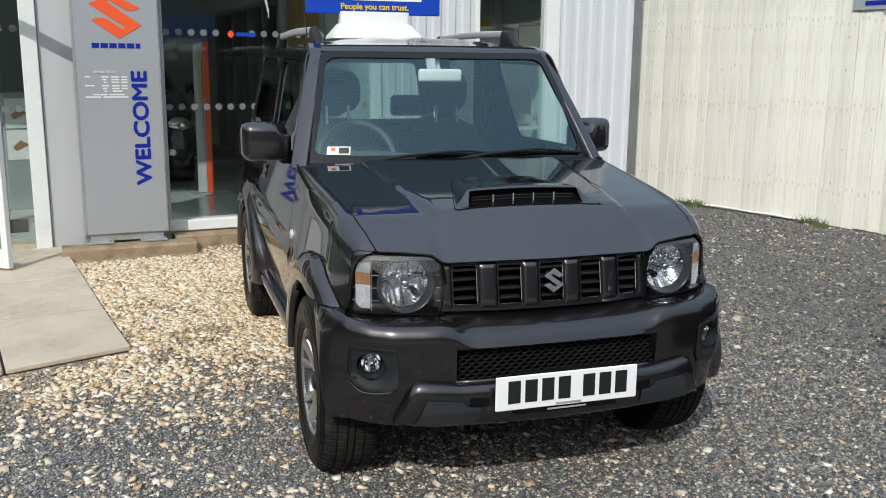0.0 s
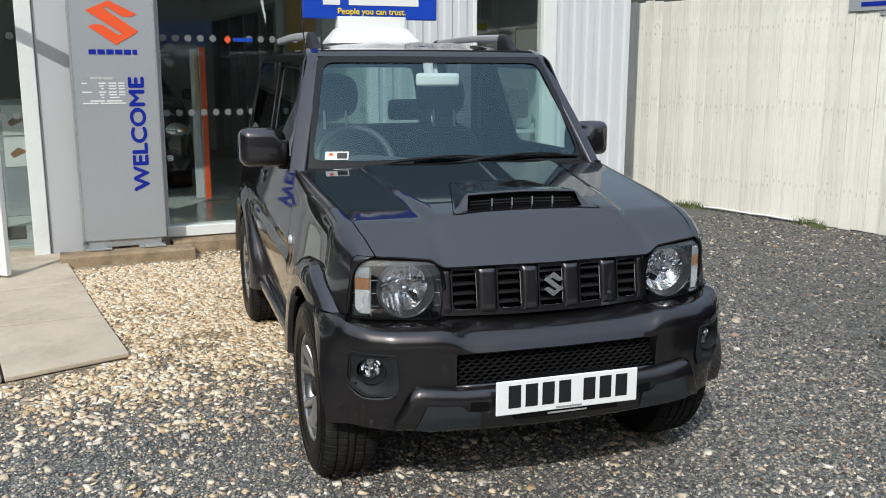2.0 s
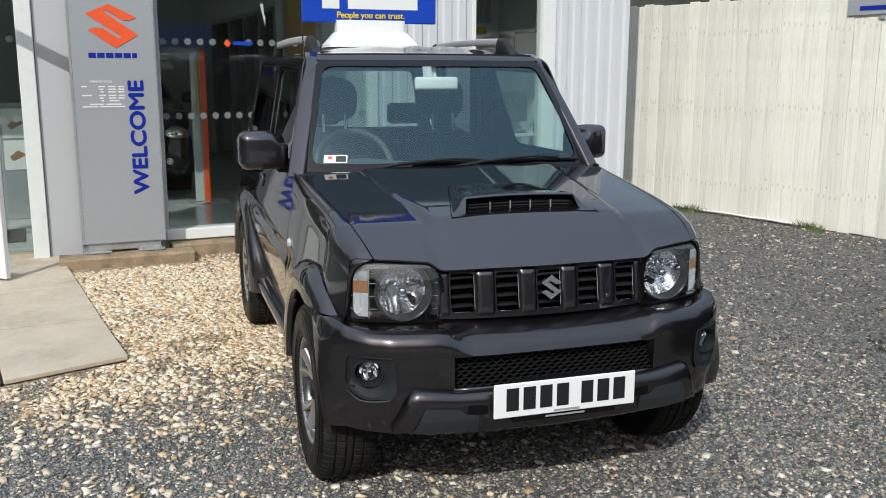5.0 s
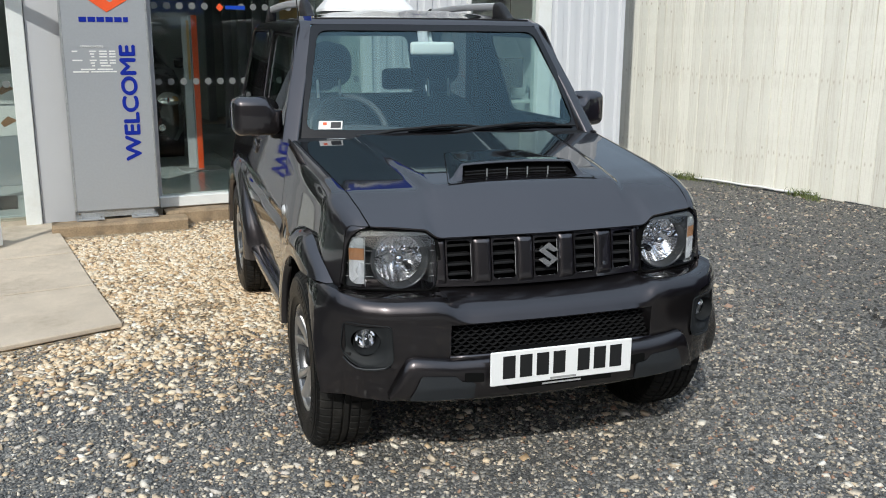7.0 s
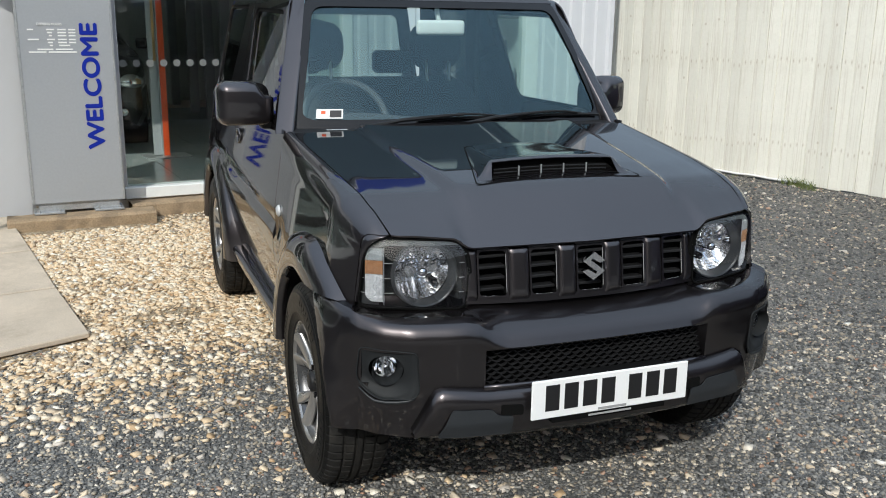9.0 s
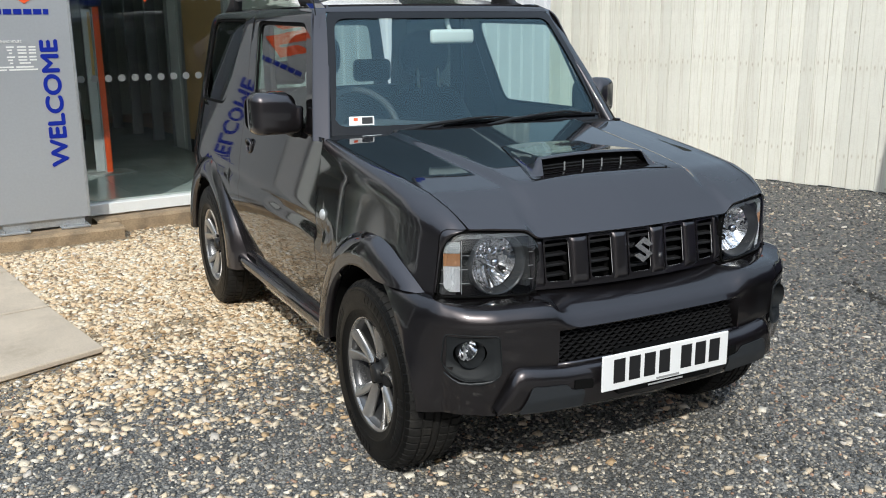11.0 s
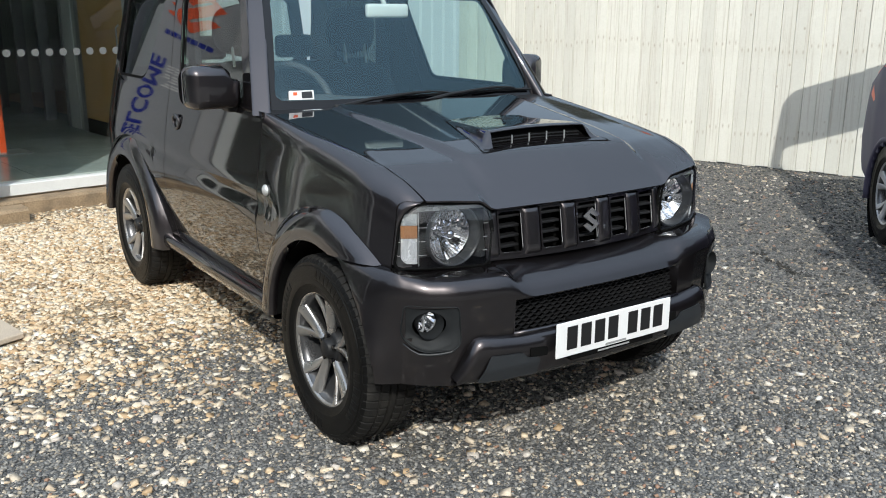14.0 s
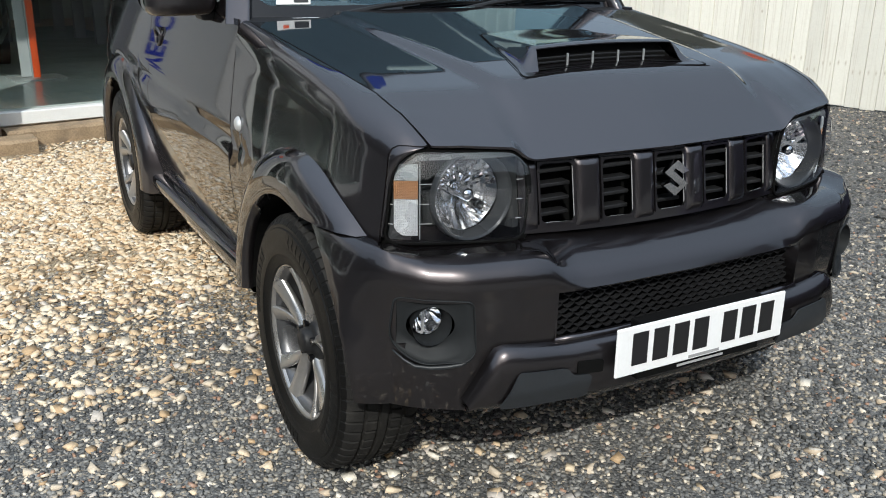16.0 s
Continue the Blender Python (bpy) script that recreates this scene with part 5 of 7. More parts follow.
# skid-plate shaped lower lip
def lip_f(u, v):
    x = lerp(-0.572, 0.572, u)
    ax = abs(x)
    top = interp(ax, (0.0, 0.36, 0.40, 0.505, 0.52, 0.572), (0.478, 0.478, 0.482, 0.493, 0.482, 0.362))
    bot = interp(ax, (0.0, 0.45, 0.572), (0.318, 0.325, 0.338))
    y = bump_y(x) - 0.016 + 0.022 * S(0.535, 0.572, ax)
    k = (0, 0.12, 0.3, 0.7, 0.88, 1.0)
    return (x, interp(v, k, (y + 0.035, y - 0.006, y - 0.012, y - 0.004, y + 0.014, y + 0.07)), interp(v, k, (top + 0.004, top - 0.002, lerp(top, bot, .3), lerp(top, bot, .72), bot + 0.012, bot)))


part("lower_lip", grid(lip_f, 60, 12), M_bumper, bumper, "body-coloured skid lip", smooth=True, solid=0.006)
for sx in (-1, 1):
    o = rounded([(0.300, 0.348), (0.300, 0.408), (0.345, 0.412), (0.362, 0.432), (0.478, 0.440), (0.515, 0.352)], 0.010)
    part("lip_insert", fill(o, lambda p, sx=sx: (sx * p[0], bump_y(p[0]) - 0.034 + 0.016 * S(0.40, 0.34, p[1]), p[1])), M_insert, bumper, "dark grey plastic insert", smooth=True, solid=0.004)
    o = rounded([(0.27, 0.408), (0.27, 0.438), (0.335, 0.442), (0.335, 0.412)], 0.006)
    part("lip_slot", slab_of(o, lambda p, k, sx=sx: (sx * p[0], bump_y(p[0]) - 0.0335 + 0.02 * k, p[1])), M_gap, bumper, "black slot")

# fog lamps: a dark pocket, a round lamp deep in it, the scooped lower edge in body colour
M_fog = pbr("matt_slate_plastic", (0.011, 0.0125, 0.014), 0.65, var=0.12, bump=0.06, bump_scale=900, spec=0.3)
FX, FZ = 0.640, 0.545
for sx in (-1, 1):
    o = rounded([(0.558, 0.468), (0.566, 0.604), (0.706, 0.608), (0.716, 0.505), (0.672, 0.458)], [0.035, 0.018, 0.018, 0.03, 0.04])
    hole = [(FX + 0.043 * math.cos(t), FZ + 0.043 * math.sin(t)) for t in [math.atan2(q[1] - FZ, q[0] - FX) for q in o]]

    def pocket(p, sx=sx):
        r = math.hypot(p[0] - FX, p[1] - FZ)
        low = S(0.56, 0.48, p[1])
        return (sx * p[0], bump_y(p[0]) - 0.006 + 0.024 * S(0.082, 0.046, r) * (0.35 + 0.65 * low) + 0.004 * S(0.09, 0.085, r), p[1])
    fog = part("fog_lamp", ring(o, hole, pocket, 10), M_fog, bumper, "round fog lamp deep in a dark grey pocket", smooth=True)
    edge = [(p[0], p[1]) for p in o]
    part("bezel_edge", grid(lambda u, v, sx=sx, edge=edge: (lambda p, a: (sx * (p[0] + 0.0016 * math.cos(a) * (1 if p[0] > FX else -1)), bump_y(p[0]) - 0.004 + 0.004 * math.sin(a), p[1] + 0.0016 * math.cos(a) * (1 if p[1] > FZ else -1)))(edge[int(round(u * len(edge))) % len(edge)], v * 2 * math.pi), len(edge), 8, True, True), M_fog, fog, "dark rim of the pocket", smooth=True)
    low_edge = [(0.566, 0.478), (0.572, 0.468), (0.588, 0.459), (0.615, 0.453), (0.645, 0.4505), (0.672, 0.452), (0.690, 0.464), (0.708, 0.484)]
    part("pocket_lip", tube([(sx * x, bump_y(x) - 0.002, z) for x, z in low_edge], [0.002, 0.003, 0.0045, 0.005, 0.005, 0.0045, 0.003, 0.002], 10), M_insert, fog, "dark lower edge", smooth=True)
    c = Vector((sx * FX, bump_y(FX), FZ))
    R = Matrix.Translation(c) @ Matrix.Rotation(radians(sx * 8), 4, 'Z')
    b = lathe([(0.0445, 0.004), (0.041, 0.012), (0.038, 0.040), (0.034, 0.052), (0.0345, 0.060)], 36, 'y'); b.transform(R)
    part("lamp_tube", b, M_fog, fog, "dark tube round the lamp", smooth=True)
    b = lathe([(0.0005, 0.080), (0.010, 0.077), (0.020, 0.066), (0.028, 0.050), (0.033, 0.040)], 32, 'y'); b.transform(R)
    part("reflector", b, M_lampchrome, fog, "chrome reflector", smooth=True)
    b = lathe([(0.0005, 0.028), (0.012, 0.029), (0.024, 0.033), (0.0335, 0.040)], 32, 'y'); b.transform(R)
    part("lens", b, M_lens, fog, "clear lens", smooth=True).visible_shadow = False
    b = lathe([(0.0005, 0.046), (0.007, 0.048), (0.008, 0.07)], 12, 'y'); b.transform(R)
    part("bulb_cap", b, M_chrome, fog, smooth=True)
    part("bulb_bridge", box(sx * FX - 0.002, sx * FX + 0.002, c.y + 0.044, c.y + 0.050, FZ - 0.028, FZ + 0.028), M_silver, fog, "fine bright bar")
    part("fog_back", box(min(sx * .575, sx * .70), max(sx * .575, sx * .70), bump_y(0.636) + 0.085, bump_y(0.636) + 0.09, 0.465, 0.605), M_gap, fog)


# ---- grille ----
def gr_y(x):
    return -0.492 + 0.048 * (abs(x) / 0.4) ** 2.2


SLOTS = [(-0.352, -0.262), (-0.197, -0.107), (-0.048, 0.048), (0.107, 0.197), (0.262, 0.352)]
ZG0, ZG1 = 0.718, 0.858
gx = sorted({-0.395, 0.395, *[q for s in SLOTS for q in s], *[lerp(a, b, .5) for a, b in SLOTS], -0.23, -0.077, 0.077, 0.23})
gz = [0.700, ZG0, 0.75, 0.79, 0.83, ZG1, 0.874]


def lean(z):
    return 0.16 * (z - 0.70) - 0.004


def grille_mesh():
    b = bmesh.new()
    V = [[b.verts.new((x, gr_y(x) + lean(z), z)) for z in gz] for x in gx]
    for i in range(len(gx) - 1):
        for j in range(len(gz) - 1):
            xc, zc = (gx[i] + gx[i + 1]) / 2, (gz[j] + gz[j + 1]) / 2
            if ZG0 < zc < ZG1 and any(a < xc < c for a, c in SLOTS):
                continue
            b.faces.new((V[i][j], V[i + 1][j], V[i + 1][j + 1], V[i][j + 1]))
    return b


grille = part("grille", grille_mesh(), M_paint, car, "five-slot grille panel", solid=0.006)
for a, c in SLOTS:
    o = rounded([(a, ZG0), (a, ZG1), (c, ZG1), (c, ZG0)], 0.004)
    i = rounded([(a + 0.005, ZG0 + 0.005), (a + 0.005, ZG1 - 0.005), (c - 0.005, ZG1 - 0.005), (c - 0.005, ZG0 + 0.005)], 0.014)
    part("slot_rim", ring(o, i, lambda p: (p[0], gr_y(p[0]) - 0.005 + lean(p[1]), p[1]), 1), M_paint, grille, "painted slot rim", solid=0.006)
    # silver strip paints the glint on the slot's right and lower edges
    part("slot_glint", tube([(c - 0.004, gr_y(c) - 0.004 + lean(z), z) for z in (ZG1 - 0.008, ZG1 - 0.05, ZG0 + 0.05, ZG0 + 0.007)] + [(lerp(c - 0.008, a + 0.008, q), gr_y(lerp(c, a, q)) - 0.004, ZG0 + 0.003) for q in (0.0, 0.5, 1.0)], 0.0021, 6), M_silver, grille, "silver strip for the glint on the slot edge")
    # near-black sheet paints the shade deep in the slot
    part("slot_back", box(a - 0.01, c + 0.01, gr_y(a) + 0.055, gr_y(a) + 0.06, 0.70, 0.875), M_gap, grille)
    for k in range(4):
        z = lerp(ZG0 + 0.018, ZG1 - 0.022, k / 3)
        part("slat", box(a, c, gr_y((a + c) / 2) + 0.018, gr_y((a + c) / 2) + 0.050, z - 0.004, z + 0.005, 0.002), M_black, grille, "dark slat")
ends = [-0.392] + [q for a, c in SLOTS for q in (a, c)] + [0.392]
for a, c in zip(ends[0::2], ends[1::2]):
    def crown(u, v, a=a, c=c):
        x, z = lerp(a, c, u), lerp(ZG0 - 0.010, ZG1 + 0.008, v)
        out = 0.010 * (1 - abs(2 * u - 1) ** 5) * S(0.0, 0.10, v) * S(1.0, 0.93, v)
        return (x, gr_y(x) + lean(z) - 0.0035 - out + 0.006 * (v - 0.5) ** 2, z)
    part("grille_bar", grid(crown, 16, 14), M_paint, grille, "rounded body-coloured bar", smooth=True)
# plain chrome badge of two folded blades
badge = [(-0.036, 0.016), (0.000, 0.040), (0.036, 0.013), (0.018, 0.008), (-0.006, 0.022), (-0.011, 0.017), (0.036, -0.016), (0.000, -0.040), (-0.036, -0.013), (-0.018, -0.008), (0.006, -0.022), (0.011, -0.017)]
part("badge", slab_of(badge, lambda p, k: (p[0] * 1.05, gr_y(0) - 0.016 + 0.014 * k, 0.797 + p[1] * 1.08)), M_chrome, grille, "chrome badge")

# ---- headlamps ----
M_shroud = pbr("lamp_housing", (0.045, 0.048, 0.051), 0.3, 0.3, var=0.1)
M_satin = pbr("satin_chrome", (0.95, 0.95, 0.96), 0.24, 1.0, var=0.03, rough_var=0.03)
M_prism = pbr("grey_prism", (0.36, 0.385, 0.395), 0.25, 0.3, var=0.2)
def lamp_y(x):
    return interp(x, (0.37, 0.42, 0.50, 0.58, 0.63, 0.665, 0.69), (-0.462, -0.456, -0.440, -0.416, -0.396, -0.374, -0.345))


def wing_edge(v):
    """Front edge of the wing, from its foot beside the lamp up to the bonnet."""
    y = lerp(-0.359, -0.405, S(0.70, 0.97, v))
    zs, zh = top_z(y) - 0.085, top_z(y)
    if v < 0.6:
        z = lerp(0.700, zs, v / 0.6)
        return (side_x(y, z), y, z)
    a = (v - 0.6) / 0.4 * math.pi / 2
    return (lerp(top_x(y), side_x(y, zs), math.cos(a) ** 0.9), y, lerp(zs, zh, math.sin(a)))


for sx in (-1, 1):
    o = rounded([(0.392, 0.693), (0.384, 0.800), (0.402, 0.889), (0.662, 0.905), (0.679, 0.700)], [0.03, 0.05, 0.05, 0.075, 0.02], 6)
    oo = rounded([(0.3885, 0.6895), (0.3805, 0.800), (0.399, 0.892), (0.665, 0.908), (0.683, 0.6965)], [0.03, 0.05, 0.05, 0.08, 0.02], 6)
    lamp = part("headlamp", fill(o, lambda p, sx=sx: (sx * p[0], lamp_y(p[0]) + 0.026 + 0.115 * S(0.612, 0.600, p[0]) * S(0.391, 0.405, p[0]), p[1])), M_shroud, car, "clear headlamp with amber indicator strip", smooth=True)
    osur = rounded([(0.378, 0.680), (0.366, 0.800), (0.390, 0.897), (0.683, 0.918), (0.694, 0.690)], [0.03, 0.05, 0.06, 0.085, 0.02], 6)
    outer = sorted((p for p in oo if p[0] > 0.612 and p[1] > 0.703), key=lambda p: math.atan2(p[1] - 0.80, p[0] - 0.56))

    def wing_return(u, v, sx=sx, outer=outer):
        k = u * (len(outer) - 1)
        i0 = min(int(k), len(outer) - 2)
        p = Vector(outer[i0]).lerp(Vector(outer[i0 + 1]), k - i0)
        w = wing_edge(max(0.0, min(1.0, 0.06 + 0.94 * u)))
        a = Vector((p.x, lamp_y(p.x) + 0.001, p.y))
        q = a.lerp(Vector(w), v) + Vector((0.004, -0.006, 0.002)) * math.sin(v * math.pi)
        return (sx * q.x, q.y, q.z)
    part("wing_return", grid(wing_return, 40, 6), M_paint, lamp, "painted edge of the wing round the lamp", smooth=True)
    # near-black ring paints the shade in the gap round the lamp
    part("lamp_surround", ring(osur, oo, lambda p, sx=sx: (sx * p[0], lamp_y(p[0]) + 0.010, p[1]), 1), M_gap, lamp, "black ring for the shade in the gap round the lamp", solid=0.004)
    part("lamp_seal", ring(oo, o, lambda p, sx=sx: (sx * p[0], lamp_y(p[0]) + 0.003, p[1]), 1), M_gap, lamp, "black seal", solid=0.008)
    ln = part("lens", fill(o, lambda p, sx=sx: (sx * p[0], lamp_y(p[0]) + 0.008 - 0.034 * max(0.0, 1 - ((p[1] - 0.796) / 0.113) ** 2), p[1])), M_lens, lamp, "clear lens", smooth=True)
    ln.visible_shadow = False
    c = Vector((sx * 0.500, lamp_y(0.5) + 0.030, 0.792))
    R = Matrix.Translation(c)
    # dark shroud, then a deep bowl: fluted above, plain below
    b = lathe([(0.100, 0.006), (0.098, -0.010), (0.095, -0.013), (0.092, -0.008), (0.086, 0.014), (0.083, 0.022)], 56, 'y'); b.transform(R)
    part("reflector_ring", b, M_shroud, lamp, "dark shroud ring", smooth=True)
    b = lathe([(0.0985, -0.0105), (0.0965, -0.0150), (0.0945, -0.0125)], 56, 'y'); b.transform(R)
    part("bright_ring", b, M_shroud, lamp, "edge of the shroud", smooth=True)

    def bowl(u, v, sx=sx):
        a = 2 * math.pi * u
        r = lerp(0.012, 0.083, v)
        up = S(0.10, 0.35, math.sin(a))
        flute = 0.0042 * abs(math.sin(r * math.cos(a) * 190)) * up * S(0.1, 0.3, v)
        flute += 0.0065 * abs(math.sin(r * math.cos(a) * 70 + 0.6)) * (1 - up) * S(0.1, 0.4, v)
        step = 0.007 * up * S(0.50, 0.54, v) + 0.004 * (1 - up) * S(0.42, 0.46, v) * S(-0.2, -0.5, math.cos(a) * sx)
        return (r * math.cos(a), 0.074 - 7.6 * r * r + flute + step, r * math.sin(a))
    b = grid(bowl, 54, 9, closed_u=True, skip=lambda i, j: 0.50 < (i + 0.5) / 54 < 1.0 and j > 1); b.transform(R)
    part("reflector", b, M_lampchrome, lamp, "chrome bowl reflector")
    b = grid(bowl, 54, 9, closed_u=True, skip=lambda i, j: not (0.50 < (i + 0.5) / 54 < 1.0 and j > 1)); b.transform(R)
    part("lower_reflector", b, M_satin, lamp, "bright faceted lower part of the bowl")
    b = lathe([(0.0005, 0.004), (0.010, 0.006), (0.015, 0.012), (0.016, 0.075)], 20, 'y'); b.transform(R)
    part("bulb_shield", b, M_chrome, lamp, smooth=True)
    b = lathe([(0.0005, 0.026), (0.007, 0.025), (0.0075, 0.020), (0.011, 0.020), (0.012, 0.06)], 16, 'y'); b.transform(Matrix.Translation(c + Vector((sx * -0.036, 0.0, -0.030))))
    part("side_light", b, M_gloss_black, lamp, smooth=True)

    def prism(z0, z1, sx=sx):
        """Pressed plastic in fine pyramids; its outer foot is cut back."""
        n = max(4, int(round((z1 - z0) / 0.0034)))

        def f(u, v):
            z = lerp(z0, z1, v)
            xo = 0.664 - 0.020 * max(0.0, (0.735 - z) / 0.025) ** 2 - 0.012 * max(0.0, (z - 0.852) / 0.02) ** 2
            x = lerp(0.619, xo, u)
            lump = 0.0022 if (round(u * 24) % 2) and (round(v * 2 * n) % 2) else 0.0
            return (sx * x, lamp_y(x) + 0.010 - lump, z)
        return grid(f, 24, 2 * n)
    for z0, z1, mt, lb in ((0.8345, 0.871, M_prism, "grey prism"), (0.794, 0.834, M_amber, "amber prism"), (0.712, 0.7935, M_clearref, "clear prism")):
        part("indicator", prism(z0, z1), mt, lamp, lb)
    part("indicator_edge", tube([(sx * 0.617, lamp_y(0.617) + 0.006, z) for z in (0.705, 0.76, 0.82, 0.875)], 0.0012, 6), M_prism, lamp, "edge of the indicator")

    def flutes(u, v, sx=sx):
        x = lerp(0.408, 0.658, u)
        top = 0.893 - 0.010 * S(0.44, 0.405, x) - 0.030 * S(0.605, 0.662, x) ** 1.5
        return (sx * x, lamp_y(x) + 0.004 + 0.012 * v - 0.0012 * (round(u * 90) % 2), lerp(top, 0.877 - 0.012 * S(0.60, 0.66, x), v))
    part("top_prism", grid(flutes, 90, 2), M_prism, lamp, "fluted clear upper band")
    for z in (0.738, 0.782, 0.826):
        part("lamp_rib", tube([(sx * x, lamp_y(x) + 0.012, z) for x in (0.391, 0.398, 0.406)], 0.0010, 5), M_silver, lamp)
        part("lamp_rib", tube([(sx * x, lamp_y(x) + 0.012, z) for x in (0.590, 0.603, 0.616)], 0.0010, 5), M_silver, lamp)
        part("lamp_rib", tube([(sx * x, lamp_y(x) + 0.008, z) for x in (0.666, 0.670, 0.675)], 0.0010, 5), M_silver, lamp)

# ---- number plate ----
plate = part("number_plate", box(-0.26, 0.26, -0.648, -0.640, 0.398, 0.516, 0.003, 1, m=Matrix.Identity(4)), M_plate, bumper, "white number plate with black bars")
part("plate_holder", box(-0.19, 0.19, -0.641, -0.604, 0.378, 0.517, 0.002), M_gap, plate, "black plate holder")
for k in range(7):
    x = -0.195 + 0.0605 * k + (0.03 if k > 3 else 0)
    part("bar", box(x - 0.022, x + 0.022, -0.6495, -0.6475, 0.422, 0.500), M_ink, plate, "plain black bar")
part("bar", box(-0.045, 0.050, -0.649, -0.6475, 0.4035, 0.4105), pbr("faint_print", (0.3, 0.3, 0.3), 0.5), plate, "small grey bar")
part("bar", box(-0.072, 0.072, -0.6425, -0.6405, 0.385, 0.3905), M_silver, plate, "small white bar")

# ---- wheels ----
M_tread = pbr("tread_rubber", (0.017, 0.0162, 0.0155), 0.75, var=0.3, scale=9, fine=220, bump=0.2, bump_scale=300, spec=0.2, dirt=(0.075, 0.068, 0.058), dirt_amt=0.3, dirt_scale=9)


def tyre_mesh(tread):
    prof = [(0.195, -0.085), (0.205, -0.100), (0.228, -0.106), (0.232, -0.109), (0.252, -0.1105), (0.256, -0.109), (0.275, -0.110), (0.297, -0.107), (0.300, -0.1035), (0.308, -0.103), (0.322, -0.094), (0.331, -0.080),
            (0.3335, -0.055), (0.326, -0.053), (0.326, -0.047), (0.334, -0.045), (0.3345, -0.018), (0.326, -0.016), (0.326, -0.010), (0.3345, -0.008), (0.3345, 0.008),
            (0.326, 0.010), (0.326, 0.016), (0.3345, 0.018), (0.334, 0.045), (0.326, 0.047), (0.326, 0.053), (0.3335, 0.055), (0.331, 0.080), (0.322, 0.094), (0.305, 0.104), (0.275, 0.110), (0.235, 0.108), (0.205, 0.100), (0.195, 0.085)]
    # tread pitches with narrow cross cuts, raised marks on the sidewall
    pitches = 64
    ang = [(k + d) / pitches * 2 * math.pi for k in range(pitches) for d in (0.0, 0.72, 0.77, 0.95)]
    m, n = len(ang), len(prof)
    b = bmesh.new()
    V = []
    for i, a in enumerate(ang):
        row = []
        for r, x in prof:
            low = i % 4 >= 2
            if low and r > 0.3265 and abs(x) > 0.012:
                r -= 0.006
            elif low and 0.319 < r < 0.3265 and abs(x) > 0.09:
                r -= 0.004
            if 0.262 < r < 0.29 and (i % 64) < 30 and i % 4 < 2:
                x += math.copysign(0.0025, x)
            sk = a + (0.035 if x > 0 else -0.035) * min(1.0, abs(x) / 0.08)
            row.append(b.verts.new((x, r * math.cos(sk), r * math.sin(sk))))
        V.append(row)
    for i in range(m):
        for j in range(n - 1):
            if (abs(prof[j][1] + prof[j + 1][1]) < 0.19) == tread:
                b.faces.new((V[i][j], V[(i + 1) % m][j], V[(i + 1) % m][j + 1], V[i][j + 1]))
    bmesh.ops.delete(b, geom=[v for v in b.verts if not v.link_faces], context='VERTS')
    bmesh.ops.recalc_face_normals(b, faces=b.faces[:])
    for e in b.edges:
        e.smooth = e.calc_face_angle(0.0) < 0.5
    return b


def wheel(m, owner=None, face=None):
    """One wheel under its own part; local -x is outwards."""
    w = part("wheel", lathe([(0.196, 0.09), (0.182, 0.085), (0.178, -0.02), (0.182, -0.062), (0.190, -0.084), (0.196, -0.086)], 64, 'x'), M_alloy_dark, owner or car, "grey alloy wheel", smooth=True)
    w.matrix_basis = m
    part("rim_lip", lathe([(0.190, -0.070), (0.196, -0.092), (0.203, -0.096), (0.207, -0.092), (0.207, -0.084)], 64, 'x'), face or M_alloy, w, "machined rim lip", smooth=True)
    tyre = part("tyre", tyre_mesh(False), M_rubber, w, "black tyre", smooth=True)
    part("tread", tyre_mesh(True), M_tread, tyre, "dusty tread", smooth=True)
    part("brake_disc", lathe([(0.05, -0.005), (0.14, -0.005), (0.145, 0.01), (0.05, 0.01)], 40, 'x'), M_alloy_dark, w, smooth=True)
    part("wheel_back", lathe([(0.0005, 0.02), (0.18, 0.02)], 40, 'x'), M_gap, w)
    # five pairs of swept blades
    for k in range(10):
        base = 2 * math.pi * (k // 2) / 5 + (0.215 if k % 2 else -0.215) + math.pi / 2

        def blade(u, v, base=base, k=k):
            r = lerp(0.052, 0.194, u)
            lean = (1 if k % 2 else -1) * (0.13 * (1 - u) * -1 + 0.06 * u)
            wdt = lerp(0.020, 0.046, u)
            a0 = base + lean
            t = v * 2 * math.pi
            lx, ly = math.cos(t), math.sin(t)
            lx = math.copysign(abs(lx) ** 0.55, lx)
            ly = math.copysign(abs(ly) ** 0.55, ly)
            off = lx * wdt * 0.5
            dep = -0.056 - 0.026 * u * u + ly * 0.010
            dep += 0.012 * (1 if k % 2 else -1) * lx * 0.5
            y = r * math.cos(a0) - off * math.sin(a0)
            z = r * math.sin(a0) + off * math.cos(a0)
            return (dep, y, z)
        b = grid(blade, 8, 12, closed_v=True)
        part("spoke", b, face or M_alloy, w, "machined grey spoke", smooth=True)
    part("hub", lathe([(0.0005, -0.086), (0.026, -0.085), (0.032, -0.080), (0.034, -0.064), (0.052, -0.062), (0.062, -0.055), (0.064, 0.0)], 32, 'x'), M_black, w, "black hub cap", smooth=True)
    for k in range(5):
        a = 2 * math.pi * k / 5 + 0.3
        b = lathe([(0.0005, -0.076), (0.009, -0.075), (0.010, -0.055)], 6, 'x')
        b.transform(Matrix.Translation((0, 0.048 * math.cos(a), 0.048 * math.sin(a))))
        part("wheel_nut", b, M_gloss_black, w)
    return w


for y in (AXF, AXR):
    wheel(pose(-0.672, y, HUB + 0.001, 0, 0, 0))
    wheel(pose(0.672, y, HUB + 0.001, 0, 0, 180))

